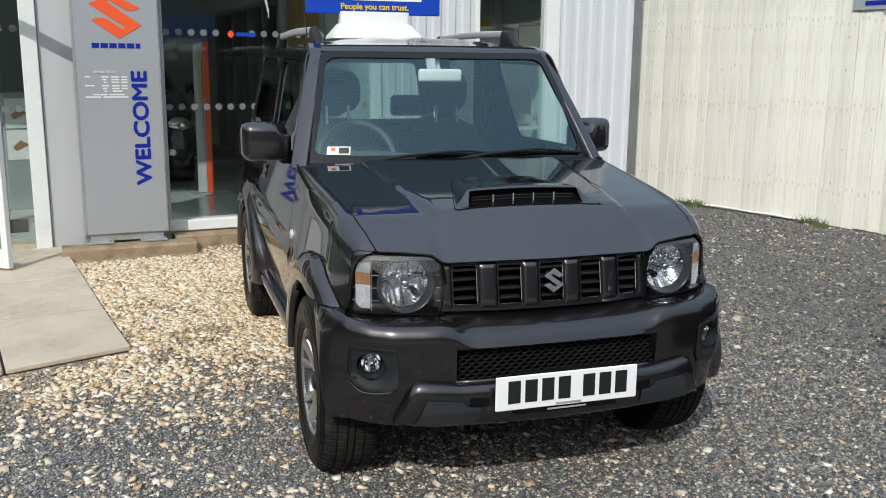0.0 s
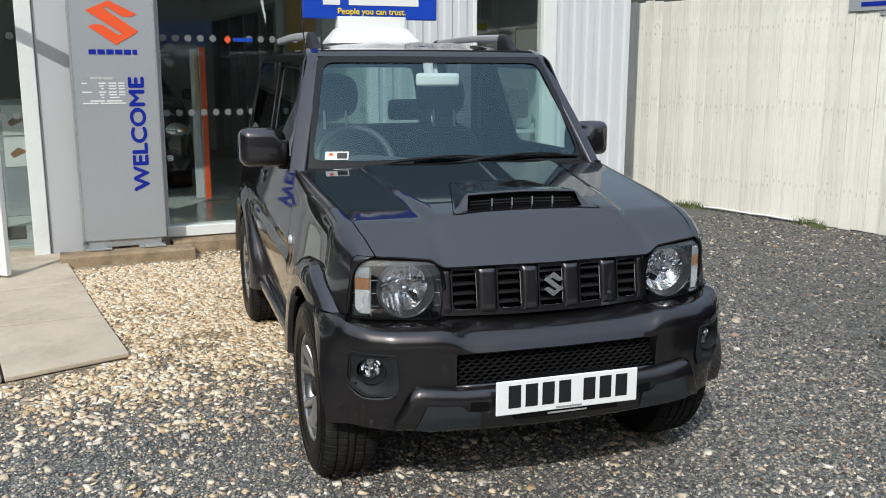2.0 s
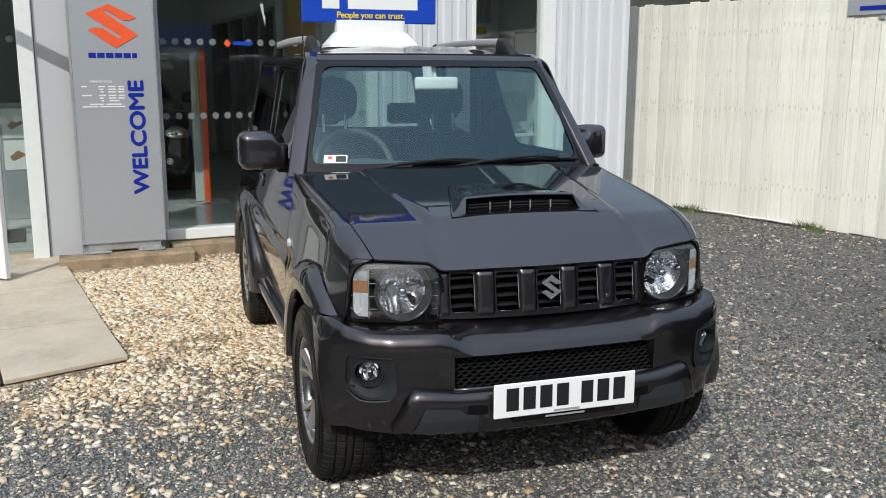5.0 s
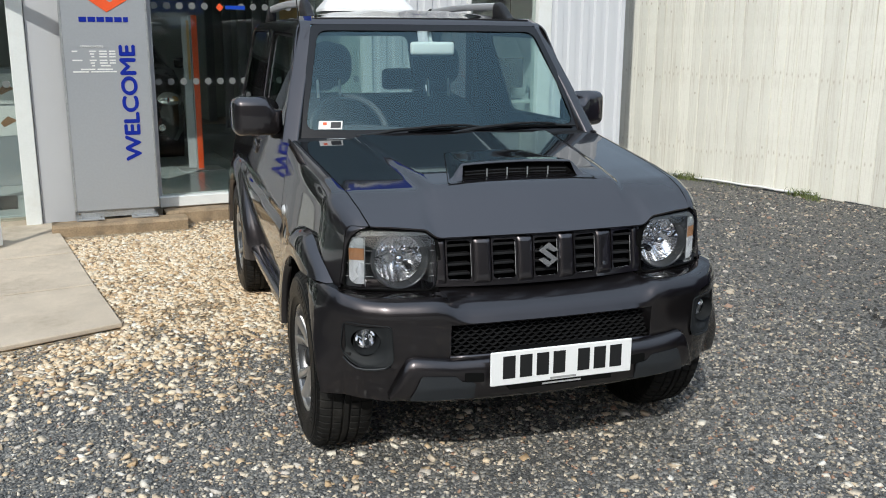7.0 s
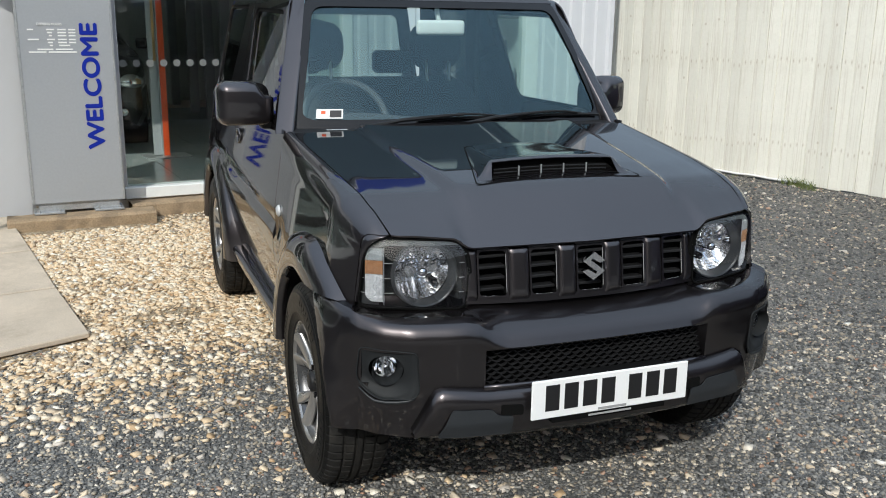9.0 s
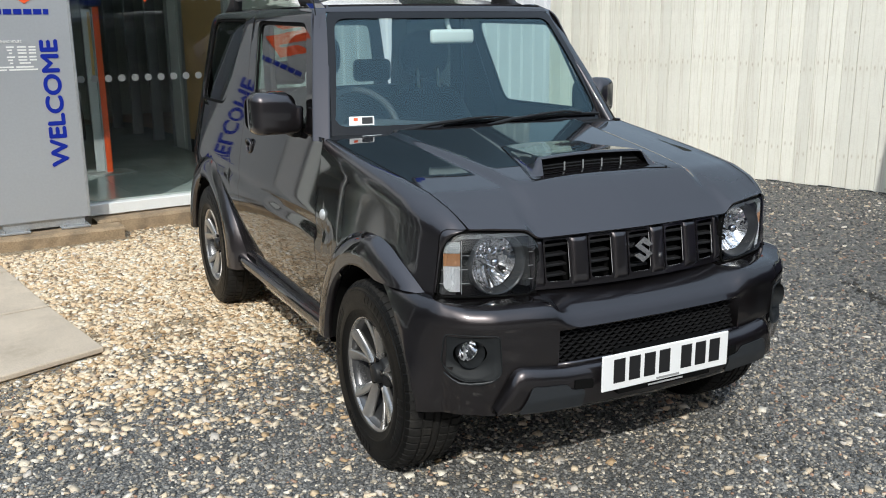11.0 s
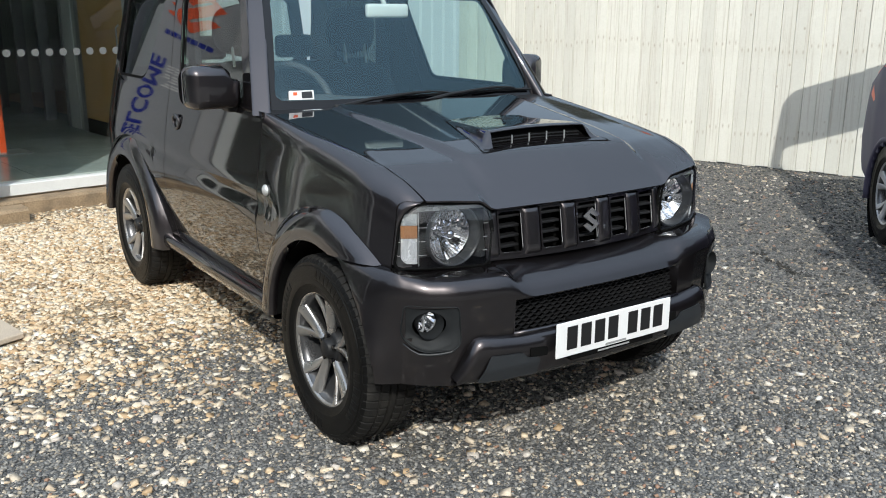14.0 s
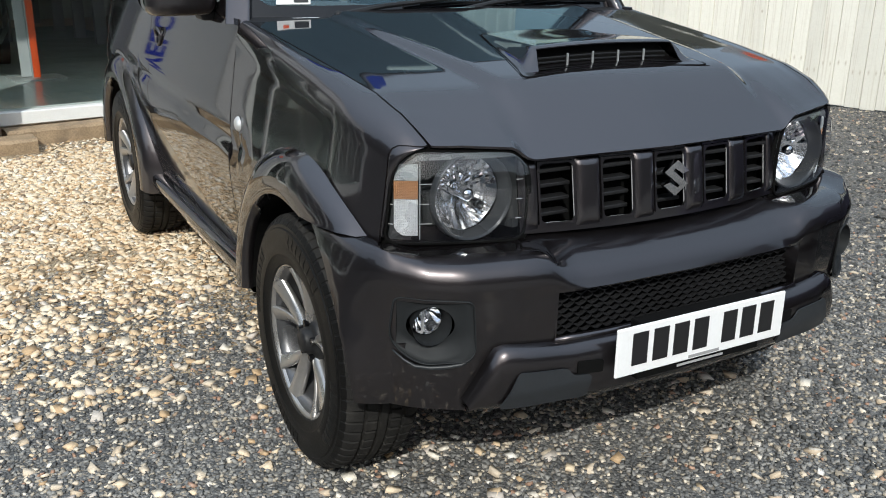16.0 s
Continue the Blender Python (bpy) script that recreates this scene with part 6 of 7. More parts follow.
# ---- door mirrors ----
for sx in (-1, 1):
    b = box(-0.113, 0.113, -0.058, 0.058, -0.087, 0.087, 0.040, 6)
    bmesh.ops.bisect_plane(b, geom=b.verts[:] + b.edges[:] + b.faces[:], plane_co=(-0.035, 0, 0), plane_no=(1, 0, 0))
    bmesh.ops.bisect_plane(b, geom=b.verts[:] + b.edges[:] + b.faces[:], plane_co=(-0.055, 0, 0), plane_no=(1, 0, 0))
    for v in b.verts:
        f = (0.058 - v.co.y) / 0.116                 # 1 at the front
        if v.co.z > 0:                               # lower shoulder beside the door
            v.co.z -= 0.62 * v.co.z * S(-0.035, -0.075, v.co.x)
        v.co.x *= 1 - 0.07 * f
        v.co.z *= 1 - 0.05 * f
        v.co.y -= 0.012 * f * (1 - (v.co.x / 0.113) ** 2)
        v.co.x *= sx
        v.co += Vector((sx * 0.808, 0.808, 1.180))
    turned = Matrix.Translation((0.70, 0.82, 0)) @ Matrix.Rotation(radians(26 if sx > 0 else 0), 4, 'Z') @ Matrix.Translation((-0.70, -0.82, 0))
    b.transform(turned)
    bmesh.ops.recalc_face_normals(b, faces=b.faces[:])
    mirror = part("door_mirror", b, M_paint, car, "dark grey door mirror", smooth=True)
    part("mirror_back", slab_of([(0.108 * math.copysign(abs(math.cos(t)) ** .5, math.cos(t)), 0.078 * math.copysign(abs(math.sin(t)) ** .5, math.sin(t))) for t in [2 * math.pi * k / 32 for k in range(32)]], lambda p, k, sx=sx, turned=turned: tuple(turned @ Vector((sx * (0.812 + p[0]), 0.866 + 0.006 * k, 1.177 + p[1])))), M_gloss_black, mirror)
    part("mirror_arm", box(min(sx * 0.66, sx * 0.75), max(sx * 0.66, sx * 0.75), 0.79, 0.88, 1.078, 1.125, 0.012, 2), M_black, mirror, "black arm", smooth=True)
    part("repeater", (lambda b: (b.transform(Matrix.Translation((sx * (side_x(0.447, 0.822) + 0.002), 0.447, 0.822)) @ Matrix.Scale(sx, 4, (1, 0, 0))), b)[1])(lathe([(0.0005, 0.013), (0.014, 0.011), (0.021, 0.005), (0.022, 0.0)], 20, 'x')), M_clearref, car, "round clear side repeater", smooth=True)
    def pull(u, v, sx=sx):
        a, t = u * 2 * math.pi, v * 2 * math.pi
        ry, rz = 0.040 + 0.007 * math.cos(t), 0.030 + 0.007 * math.cos(t)
        y, z = 1.485 + ry * math.cos(a), 0.972 + rz * math.sin(a)
        return (sx * (side_x(y, z) + 0.006 + 0.012 * max(0.0, math.sin(a)) + 0.006 * math.sin(t)), y, z)
    h = part("door_handle", grid(pull, 32, 8, True, True), M_paint, car, "body-coloured oval pull", smooth=True)
    b = lathe([(0.0005, 0.001), (0.025, 0.0015), (0.032, 0.002), (0.034, 0.0)], 24, 'x')
    b.transform(Matrix.Translation((sx * side_x(1.485, 0.972), 1.485, 0.972)) @ Matrix.Scale(sx, 4, (1, 0, 0)))
    part("handle_cup", b, M_paint, h, smooth=True)

# ---- wipers: a long arm from its pivot, the blade hung from the arm's end ----
for x0, x1, xa in ((-0.20, 0.24, -0.43), (0.17, 0.62, -0.05)):
    pts = [tuple(Vector(screen_f(lerp(x0, x1, k / 8) / 0.66, 0.045 + 0.020 * math.sin(k / 8 * math.pi))) + Vector((0, -0.016, 0.010))) for k in range(9)]
    wiper = part("wiper", tube(pts, 0.006, 6), M_black, car, "black wiper blade")
    mid = Vector(pts[4]) + Vector((0, -0.012, 0.014))
    foot_w = Vector((xa, 0.470 + 0.05 * xa * xa, 1.108))
    part("wiper_arm", tube([foot_w, foot_w.lerp(mid, 0.35) + Vector((0, 0, 0.010)), foot_w.lerp(mid, 0.8) + Vector((0, 0, 0.006)), mid], [0.010, 0.008, 0.006, 0.005], 8), M_black, wiper, "black wiper arm")
    part("wiper_bridge", tube([tuple(Vector(p) + Vector((0, -0.007, 0.006 + 0.008 * math.sin(i / 5 * math.pi)))) for i, p in enumerate(pts[1:7])], 0.0045, 6), M_black, wiper)
    part("pivot_cap", (lambda b: (b.transform(Matrix.Translation(foot_w)), b)[1])(lathe([(0.0005, 0.014), (0.010, 0.012), (0.014, 0.004), (0.014, -0.02)], 14, 'z')), M_black, wiper, smooth=True)

# stickers low on the screen
st = part("windscreen_sticker", grid(lambda u, v: tuple(Vector(screen_f(lerp(-0.875, -0.725, u), lerp(0.085, 0.155, v))) + Vector((0, -0.006, 0.002))), 4, 2), M_white, ws, "white sticker with a dark block")
part("sticker_mark", grid(lambda u, v: tuple(Vector(screen_f(lerp(-0.850, -0.825, u), lerp(0.118, 0.142, v))) + Vector((0, -0.008, 0.003))), 1, 1), M_red, ws, "small orange-red mark")
part("sticker_block", grid(lambda u, v: tuple(Vector(screen_f(lerp(-0.80, -0.735, u), lerp(0.095, 0.145, v))) + Vector((0, -0.008, 0.003))), 2, 1), M_ink, ws)
part("vin_plate", grid(lambda u, v: (lerp(-0.56, -0.48, u), lerp(0.50, 0.515, v), 1.102), 1, 1), M_white, car, "pale identification strip")
# aerial on the pillar
part("aerial", tube([(-0.60, 0.87, 1.56), (-0.612, 0.90, 1.75), (-0.622, 0.93, 2.05)], 0.0025, 6), M_gloss_black, car, "thin black aerial")

# ---- cabin ----
part("dashboard", grid(lambda u, v: (lerp(-0.64, 0.64, u), interp(v, (0, .35, .6, 1), (0.56, 0.80, 0.93, 0.96)), interp(v, (0, .35, .6, 1), (1.075, 1.105, 1.09, 0.75)) + 0.025 * S(.3, .55, v) * math.exp(-((lerp(-0.64, 0.64, u) + 0.33) / 0.16) ** 2)), 30, 10), M_dash, car, "dark grey dashboard", smooth=True, solid=0.01)
part("cabin_floor", box(-0.66, 0.66, 0.50, 2.80, 0.40, 0.50), M_cabin, car)
sw = part("steering_wheel", grid(lambda u, v: (lambda a, t: (-0.34 + (0.182 + 0.016 * math.cos(t)) * math.cos(a), 1.06 + 0.016 * math.sin(t) + 0.42 * (0.182) * math.sin(a), 1.075 + (0.175 + 0.016 * math.cos(t)) * math.sin(a) * 0.92))(u * 2 * math.pi, v * 2 * math.pi), 40, 10, True, True), M_dash, car, "black steering wheel", smooth=True)
part("wheel_boss", (lambda b: (b.transform(Matrix.Translation((-0.34, 1.05, 1.07)) @ Matrix.Rotation(radians(-25), 4, 'X')), b)[1])(box(-0.075, 0.075, -0.03, 0.03, -0.06, 0.05, 0.02, 3)), M_black, sw, smooth=True)
part("wheel_spoke", box(-0.50, -0.18, 1.045, 1.065, 1.055, 1.085, 0.006, 2), M_black, sw)


def seat(x):
    s = part("seat", box(x - 0.24, x + 0.24, 1.05, 1.55, 0.62, 0.80, 0.06, 3), M_cabin, car, "black cloth seat", smooth=True)
    def back(u, v):
        a = v * 2 * math.pi
        ca, sa = math.copysign(abs(math.cos(a)) ** .6, math.cos(a)), math.copysign(abs(math.sin(a)) ** .6, math.sin(a))
        hw = interp(u, (0, .12, .6, .88, 1), (0.20, 0.245, 0.24, 0.19, 0.08))
        return (x + ca * hw, 1.50 + 0.20 * u + sa * interp(u, (0, .1, .9, 1), (0.03, 0.075, 0.06, 0.01)), lerp(0.74, 1.225, u))
    part("backrest", grid(back, 16, 24, closed_v=True), M_cabin, s, smooth=True)
    def head(u, v):
        a = v * 2 * math.pi
        ca, sa = math.copysign(abs(math.cos(a)) ** .6, math.cos(a)), math.copysign(abs(math.sin(a)) ** .6, math.sin(a))
        w = math.sqrt(max(0.0, 1 - abs(2 * u - 1) ** 3)) + 0.01
        return (x + ca * 0.135 * w, 1.70 + sa * 0.055 * w, lerp(1.245, 1.50, u))
    part("headrest", grid(head, 12, 24, closed_v=True), M_cabin, s, smooth=True)
    for dx in (-0.06, 0.06):
        part("headrest_post", tube([(x + dx, 1.640, 1.20), (x + dx, 1.660, 1.30)], 0.007, 8), M_white, s, "chrome post")


seat(-0.32)
seat(0.30)
rs = part("rear_bench", box(-0.55, 0.55, 2.25, 2.42, 0.70, 1.18, 0.05, 3), M_cabin, car, "black rear bench", smooth=True)
for x in (-0.27, 0.27):
    part("headrest", box(x - 0.115, x + 0.115, 2.30, 2.38, 1.20, 1.33, 0.03, 3), M_cabin, rs, smooth=True)
part("headlining", grid(lambda u, v: (lerp(-0.54, 0.54, u), lerp(0.92, 2.72, v), 1.583 + 0.02 * math.sin(u * math.pi)), 8, 4), M_lining, car, "pale headlining", solid=0.004)
rm = part("rear_view_mirror", box(-0.105, 0.105, 0.80, 0.83, 1.440, 1.500, 0.014, 3), M_white, car, "pale grey rear-view mirror", smooth=True)
part("mirror_stem", tube([(0, 0.83, 1.49), (0.0, 0.86, 1.53), (0, 0.855, 1.57)], 0.010, 8), M_white, rm, smooth=True)
for sx in (-1, 1):
    part("grab_seatbelt", box(min(sx * .52, sx * .55), max(sx * .52, sx * .55), 1.70, 1.82, 0.80, 1.575, 0.008), M_cabin, car, "dark pillar trim")

# ---- roof sign: white magnetic plinth with a blue board ----
RS = pose(-0.15, 1.50, 0)
rsign = thing("roof_sign", "blue advertising board on a white plinth on the car roof", "sign", RS)


PL = ((0.243, 0.150, 1.646), (0.240, 0.147, 1.660), (0.192, 0.062, 1.722), (0.184, 0.050, 1.724), (0.184, 0.046, 1.785))


def plinth_f(u, v):
    a = u * 2 * math.pi
    ca, sa = math.copysign(abs(math.cos(a)) ** .3, math.cos(a)), math.copysign(abs(math.sin(a)) ** .3, math.sin(a))
    w, d, z = PL[int(round(v * 4))]
    return (ca * w, sa * d, z)


part("base", grid(plinth_f, 48, 4, closed_u=True), M_white, rsign, "white plastic plinth")
bd = part("board", box(-0.358, 0.358, -0.015, 0.015, 1.772, 2.04, 0.006, 2), M_blue, rsign, "blue printed board")
for x0, x1, z0, z1 in ((-0.255, -0.165, 1.842, 1.955), (-0.12, 0.255, 1.842, 1.955)):
    part("bar", box(x0, x1, -0.0175, -0.0155, z0, z1, 0.0), M_white, bd, "plain white bar")
text_mesh("slogan", "People you can trust.", 0.030, M_yellow, rsign, Matrix.Translation((-0.18, -0.0165, 1.797)) @ TXT, width=0.36, bold=0.03)

# ---- other cars: simple hatchbacks of the same range ----
def hatchback(name, label, paint, m, spoke, tail=1.0, tall=1.0, clear=False, roof=1.0, wk=0.96):
    """tail stretches the overhang behind the rear axle, tall the body above the hubs."""
    c = thing(name, label, "car", m)
    st = [(-0.78, .55, .40, .62, .66, .40), (-0.72, .74, .26, .74, .78, .60), (-0.5, .82, .22, .84, .88, .66), (-0.2, .845, .2, .92, .96, .68), (0.3, .85, .2, .98, 1.02, .68), (0.55, .85, .2, 1.0, 1.08, .66),
          (1.15, .85, .2, 1.02, 1.46, .56), (1.6, .85, .2, 1.03, 1.53, .58), (2.2, .85, .2, 1.05, 1.52, .57), (2.7, .84, .22, 1.07, 1.44, .54), (2.95, .80, .26, 1.04, 1.30, .52), (3.08, .72, .32, .98, 1.05, .55), (3.12, .6, .42, .8, .86, .45)]
    if clear:                                        # full haunches, open tail
        st[9:] = [(2.7, .845, .22, 1.05, 1.44, .56), (2.95, .81, .26, .94, 1.22, .52), (3.08, .78, .32, .80, .90, .5), (3.12, .66, .42, .66, .72, .45)]
    high = lambda q: 0.31 + (q - 0.31) * tall * (roof if q > 1.2 else 1.0)
    st = [(s[0] if s[0] < 2.43 else 2.43 + (s[0] - 2.43) * tail, s[1], s[2], *[high(q) for q in s[3:5]], s[5]) for s in st]
    ys = [s[0] for s in st]
    T = lambda pts: [(a if a < 2.43 else 2.43 + (a - 2.43) * tail, high(h)) for a, h in pts]
    end = ys[-1]

    def sec(u, v):
        y = lerp(-0.78, end, u)
        w, zl, zb, zt, wr = [interp(y, ys, [s[k] for s in st]) for k in range(1, 6)]
        pts = [(-w * .9, zl), (-w * .985, zl + .12), (-w, lerp(zl, zb, .5)), (-w * .985, zb - .05), (-w * .95, zb), (-wr, zt - .03), (-wr * .85, zt), (0, zt + .025), (wr * .85, zt), (wr, zt - .03), (w * .95, zb), (w * .985, zb - .05), (w, lerp(zl, zb, .5)), (w * .985, zl + .12), (w * .9, zl)]
        k = v * 14
        i = min(int(k), 13)
        p = Vector(pts[i]).lerp(Vector(pts[i + 1]), k - i)
        return (p.x, y, p.y)
    b = grid(sec, 110, 84)
    kill = [f for f in b.faces if any((f.calc_center_median().y - a) ** 2 + (f.calc_center_median().z - 0.31) ** 2 < 0.355 ** 2 for a in (0, 2.43)) and abs(f.calc_center_median().x) > .5]
    bmesh.ops.delete(b, geom=kill, context='FACES')
    panes = ([(0.85, 1.06), (1.30, 1.40), (1.72, 1.43), (1.72, 1.07)], [(1.80, 1.07), (1.80, 1.43), (2.45, 1.41), (2.62, 1.12)])
    if clear:
        b.normal_update()

        def inside_pane(f):
            q = f.calc_center_median()
            for pts in panes:
                o, n = T(pts), 0
                for (y0, z0), (y1, z1) in zip(o, o[1:] + o[:1]):
                    if (z0 > q.z) != (z1 > q.z) and q.y < y0 + (q.z - z0) / (z1 - z0) * (y1 - y0):
                        n += 1
                if n % 2 and abs(q.x) > 0.45 and abs(f.normal.x) > 0.6:
                    return True
            return False
        bmesh.ops.delete(b, geom=[f for f in b.faces if inside_pane(f)], context='FACES')

        def inside_tail(f):
            q = f.calc_center_median()
            return ys[9] < q.y < ys[11] and abs(q.x) < 0.47 and high(0.84) < q.z
        bmesh.ops.delete(b, geom=[f for f in b.faces if inside_tail(f)], context='FACES')
        lid = lambda p: (p[0], 2.66 + 0.925 * p[1], 1.665 + 0.38 * p[1] + 0.03 * math.sin(p[1] * math.pi))
        gate_in = rounded([(-0.47, 0.06), (-0.52, 0.54), (0.52, 0.54), (0.47, 0.06)], 0.05)
        gate = part("tailgate", ring(rounded([(-0.54, 0.0), (-0.64, 1.02), (0.64, 1.02), (0.54, 0.0)], [0.03, 0.14, 0.14, 0.03]), gate_in, lid, 5), paint, c, "raised tailgate", smooth=True, solid=0.03)
        part("tailgate_window", fill(gate_in, lambda p: tuple(Vector(lid(p)) + Vector((0, 0, 0.004)))), M_side, gate, "clear glass", smooth=True).visible_shadow = False
        for gx_ in (-0.5, 0.5):
            part("gas_strut", tube([(gx_, 2.95, 1.24), (gx_, 3.06, 1.80)], 0.011, 8), M_black, gate, "black gas strut")
    part("body", b, paint, c, smooth=True, solid=0.01)
    for sx in (-1, 1):
        for pts in panes:
            o = rounded(T(pts), 0.04)
            def gx(p, sx=sx):
                w, zb, zt, wr = [interp(p[0], ys, [s[k] for s in st]) for k in (1, 3, 4, 5)]
                return (sx * (lerp(w * .95, wr, (p[1] - zb) / max(.05, zt - .03 - zb)) + 0.006), p[0], p[1])
            pane_ = part("side_window", fill(o, gx), M_side if clear else M_gloss_black, c, "clear glass" if clear else "dark glass", smooth=True)
            pane_.visible_shadow = not clear
        o = rounded(T([(2.80, 0.80), (2.66, 0.95), (2.62, 1.04), (2.80, 0.98), (2.92, 0.84)] if clear else [(2.97, 0.80), (2.93, 0.95), (2.97, 1.06), (3.03, 1.03), (3.06, 0.84)]), 0.03)
        def lx(p, sx=sx):
            w, zb = [interp(p[0], ys, [s[k] for s in st]) for k in (1, 3)]
            return (sx * (w * lerp(1.0, .97, (p[1] - .7) / .5) + 0.008), p[0], p[1])
        part("tail_lamp", fill(o, lx), M_red, c, "orange-red tail lamp", smooth=True)
        o = rounded([(-0.70, 0.62), (-0.42, 0.70), (-0.35, 0.80), (-0.62, 0.74)], 0.03)
        def hx(p, sx=sx):
            w = interp(p[0], ys, [s[1] for s in st])
            return (sx * (w + 0.004), p[0], p[1])
        part("headlamp", fill(o, hx), M_clearref, c, "clear headlamp", smooth=True)
        b = bmesh.new()
        bmesh.ops.create_uvsphere(b, u_segments=20, v_segments=10, radius=1.0, matrix=Matrix.Translation((sx * 0.645, -0.66, 0.70)) @ Matrix.Rotation(radians(sx * 30), 4, 'Z') @ Matrix.Diagonal((0.15, 0.12, 0.085, 1)))
        part("front_lamp", b, M_lampchrome, c, "clear front lamp", smooth=True)
        b = lathe([(0.0005, 0.012), (0.022, 0.006), (0.028, -0.006), (0.036, -0.004), (0.040, 0.010)], 24, 'y')
        b.transform(Matrix.Translation((sx * 0.56, -0.79, 0.40)))
        part("fog_lamp", b, M_lampchrome, c, "small bright fog lamp", smooth=True)
        for a in (0.0, 2.43):
            part("wheel_well", grid(lambda u, v, a=a, sx=sx: (sx * lerp(0.83, 0.5, v), a + 0.36 * math.cos(u * 2 * math.pi), 0.31 + 0.36 * math.sin(u * 2 * math.pi)), 28, 1), M_gap, c, "black inner arch")
            part("arch_lip", tube([(sx * 0.835, a + 0.372 * math.cos(t), 0.31 + 0.372 * math.sin(t)) for t in [radians(-12 + 204 * q / 24) for q in range(25)]], 0.024, 8), paint, c, smooth=True)
            w = wheel(pose(sx * 0.735, a, 0.3345 * wk, 0, 0, 0 if sx < 0 else 180), c, spoke)
            w.scale = (0.92, wk, wk)
        part("door_mirror", box(min(sx * .86, sx * 1.0), max(sx * .86, sx * 1.0), .70, .80, 1.0, 1.13, 0.03, 3), paint, c, smooth=True)
    part("underbody", box(-0.7, 0.7, -0.6, 2.95, 0.2, 0.3), M_gap, c)
    part("grille", box(-0.42, 0.42, -0.80, -0.74, 0.42, 0.60, 0.03, 2), M_gap, c)
    o = rounded([(-0.56, 0.62), (-0.52, 1.12), (0.52, 1.12), (0.56, 0.62)], 0.05)
    part("windscreen", fill(o, lambda p: (p[0], p[1] + 0.005, interp(p[1], ys, [s[4] for s in st]) + 0.036 - 0.02 * abs(p[0]))), M_gloss_black, c, "dark glass", smooth=True)
    return c


M_blue_paint = pbr("slate_violet_paint", (0.085, 0.080, 0.125), 0.5, 0.0, var=0.05, spec=0.15)
M_black_paint = pbr("black_paint", (0.012, 0.012, 0.014), 0.25, 0.2, var=0.05, coat=1.0)
# rear wheel near the fence side; the tail looks towards the fence
A2 = math.degrees(math.atan2(-0.70, 0.714))
R2 = Matrix.Rotation(radians(A2), 4, 'Z')
off = R2 @ Vector((-0.80, 2.43, 0))
hatchback("parked_people_carrier", "slate violet people carrier parked by the fence", M_blue_paint, Matrix.Translation((3.53 - off.x, 0.45 - off.y, 0)) @ R2, M_silver, 1.3, 1.15, True, 1.0, 1.01)
hatchback("showroom_car", "black hatchback displayed inside the showroom", M_black_paint, pose(-1.68, 8.05, 0.134, 0, 0, 3), M_silver)

# ---- loose stones ----
def buff_zone(x, y):
    t = np.clip((y - 0.40) / 1.35, 0, 1) * np.clip((0.1 - x) / 0.8, 0, 1)
    return t


def on_slab(x, y):
    c, s = math.cos(radians(11.5)), math.sin(radians(11.5))
    lx, ly = (x + 1.45) * c + (y - 1.64) * s, -(x + 1.45) * s + (y - 1.64) * c
    return (lx < 0.0) & (ly > -0.02 + 0.2 * lx)


def stones(name, label, x, y, size, mat, seed, flat=0.6, lift=0.25):
    rs = np.random.RandomState(seed)
    n = len(x)
    base = np.array([(a, b, c) for a in (-1, 1) for b in (-1, 1) for c in (-1, 1)], float) * 0.5
    v = base[None] * (1 + rs.uniform(-0.42, 0.30, (n, 8, 3)))
    v *= size[:, None, None] * np.stack([rs.uniform(0.8, 1.35, n), rs.uniform(0.7, 1.1, n), rs.uniform(flat * 0.7, flat * 1.3, n)], 1)[:, None, :]
    tilt, yaw = rs.uniform(-0.5, 0.5, (2, n)), rs.uniform(0, 2 * np.pi, n)
    for k, (i, j) in enumerate(((1, 2), (0, 2))):
        c, s = np.cos(tilt[k])[:, None], np.sin(tilt[k])[:, None]
        a, b = v[..., i].copy(), v[..., j].copy()
        v[..., i], v[..., j] = a * c - b * s, a * s + b * c
    c, s = np.cos(yaw)[:, None], np.sin(yaw)[:, None]
    a, b = v[..., 0].copy(), v[..., 1].copy()
    v[..., 0], v[..., 1] = a * c - b * s + x[:, None], a * s + b * c + y[:, None]
    gz_ = np.array([ground_z(p, q) for p, q in zip(x, y)])
    v[..., 2] += (gz_ + size * lift * flat)[:, None]
    faces = np.array([(0, 1, 3, 2), (4, 6, 7, 5), (0, 4, 5, 1), (2, 3, 7, 6), (0, 2, 6, 4), (1, 5, 7, 3)])
    f = (faces[None] + 8 * np.arange(n)[:, None, None]).reshape(-1, 4)
    me = bpy.data.meshes.new(name)
    me.vertices.add(n * 8)
    me.vertices.foreach_set("co", v.reshape(-1))
    me.loops.add(len(f) * 4)
    me.loops.foreach_set("vertex_index", f.reshape(-1).astype(np.int32))
    me.polygons.add(len(f))
    me.polygons.foreach_set("loop_start", (np.arange(len(f)) * 4).astype(np.int32))
    me.update(calc_edges=True)
    me.validate()
    me.materials.append(mat)
    return tagged(new(name, me), label, "gravel", "", "stuff")


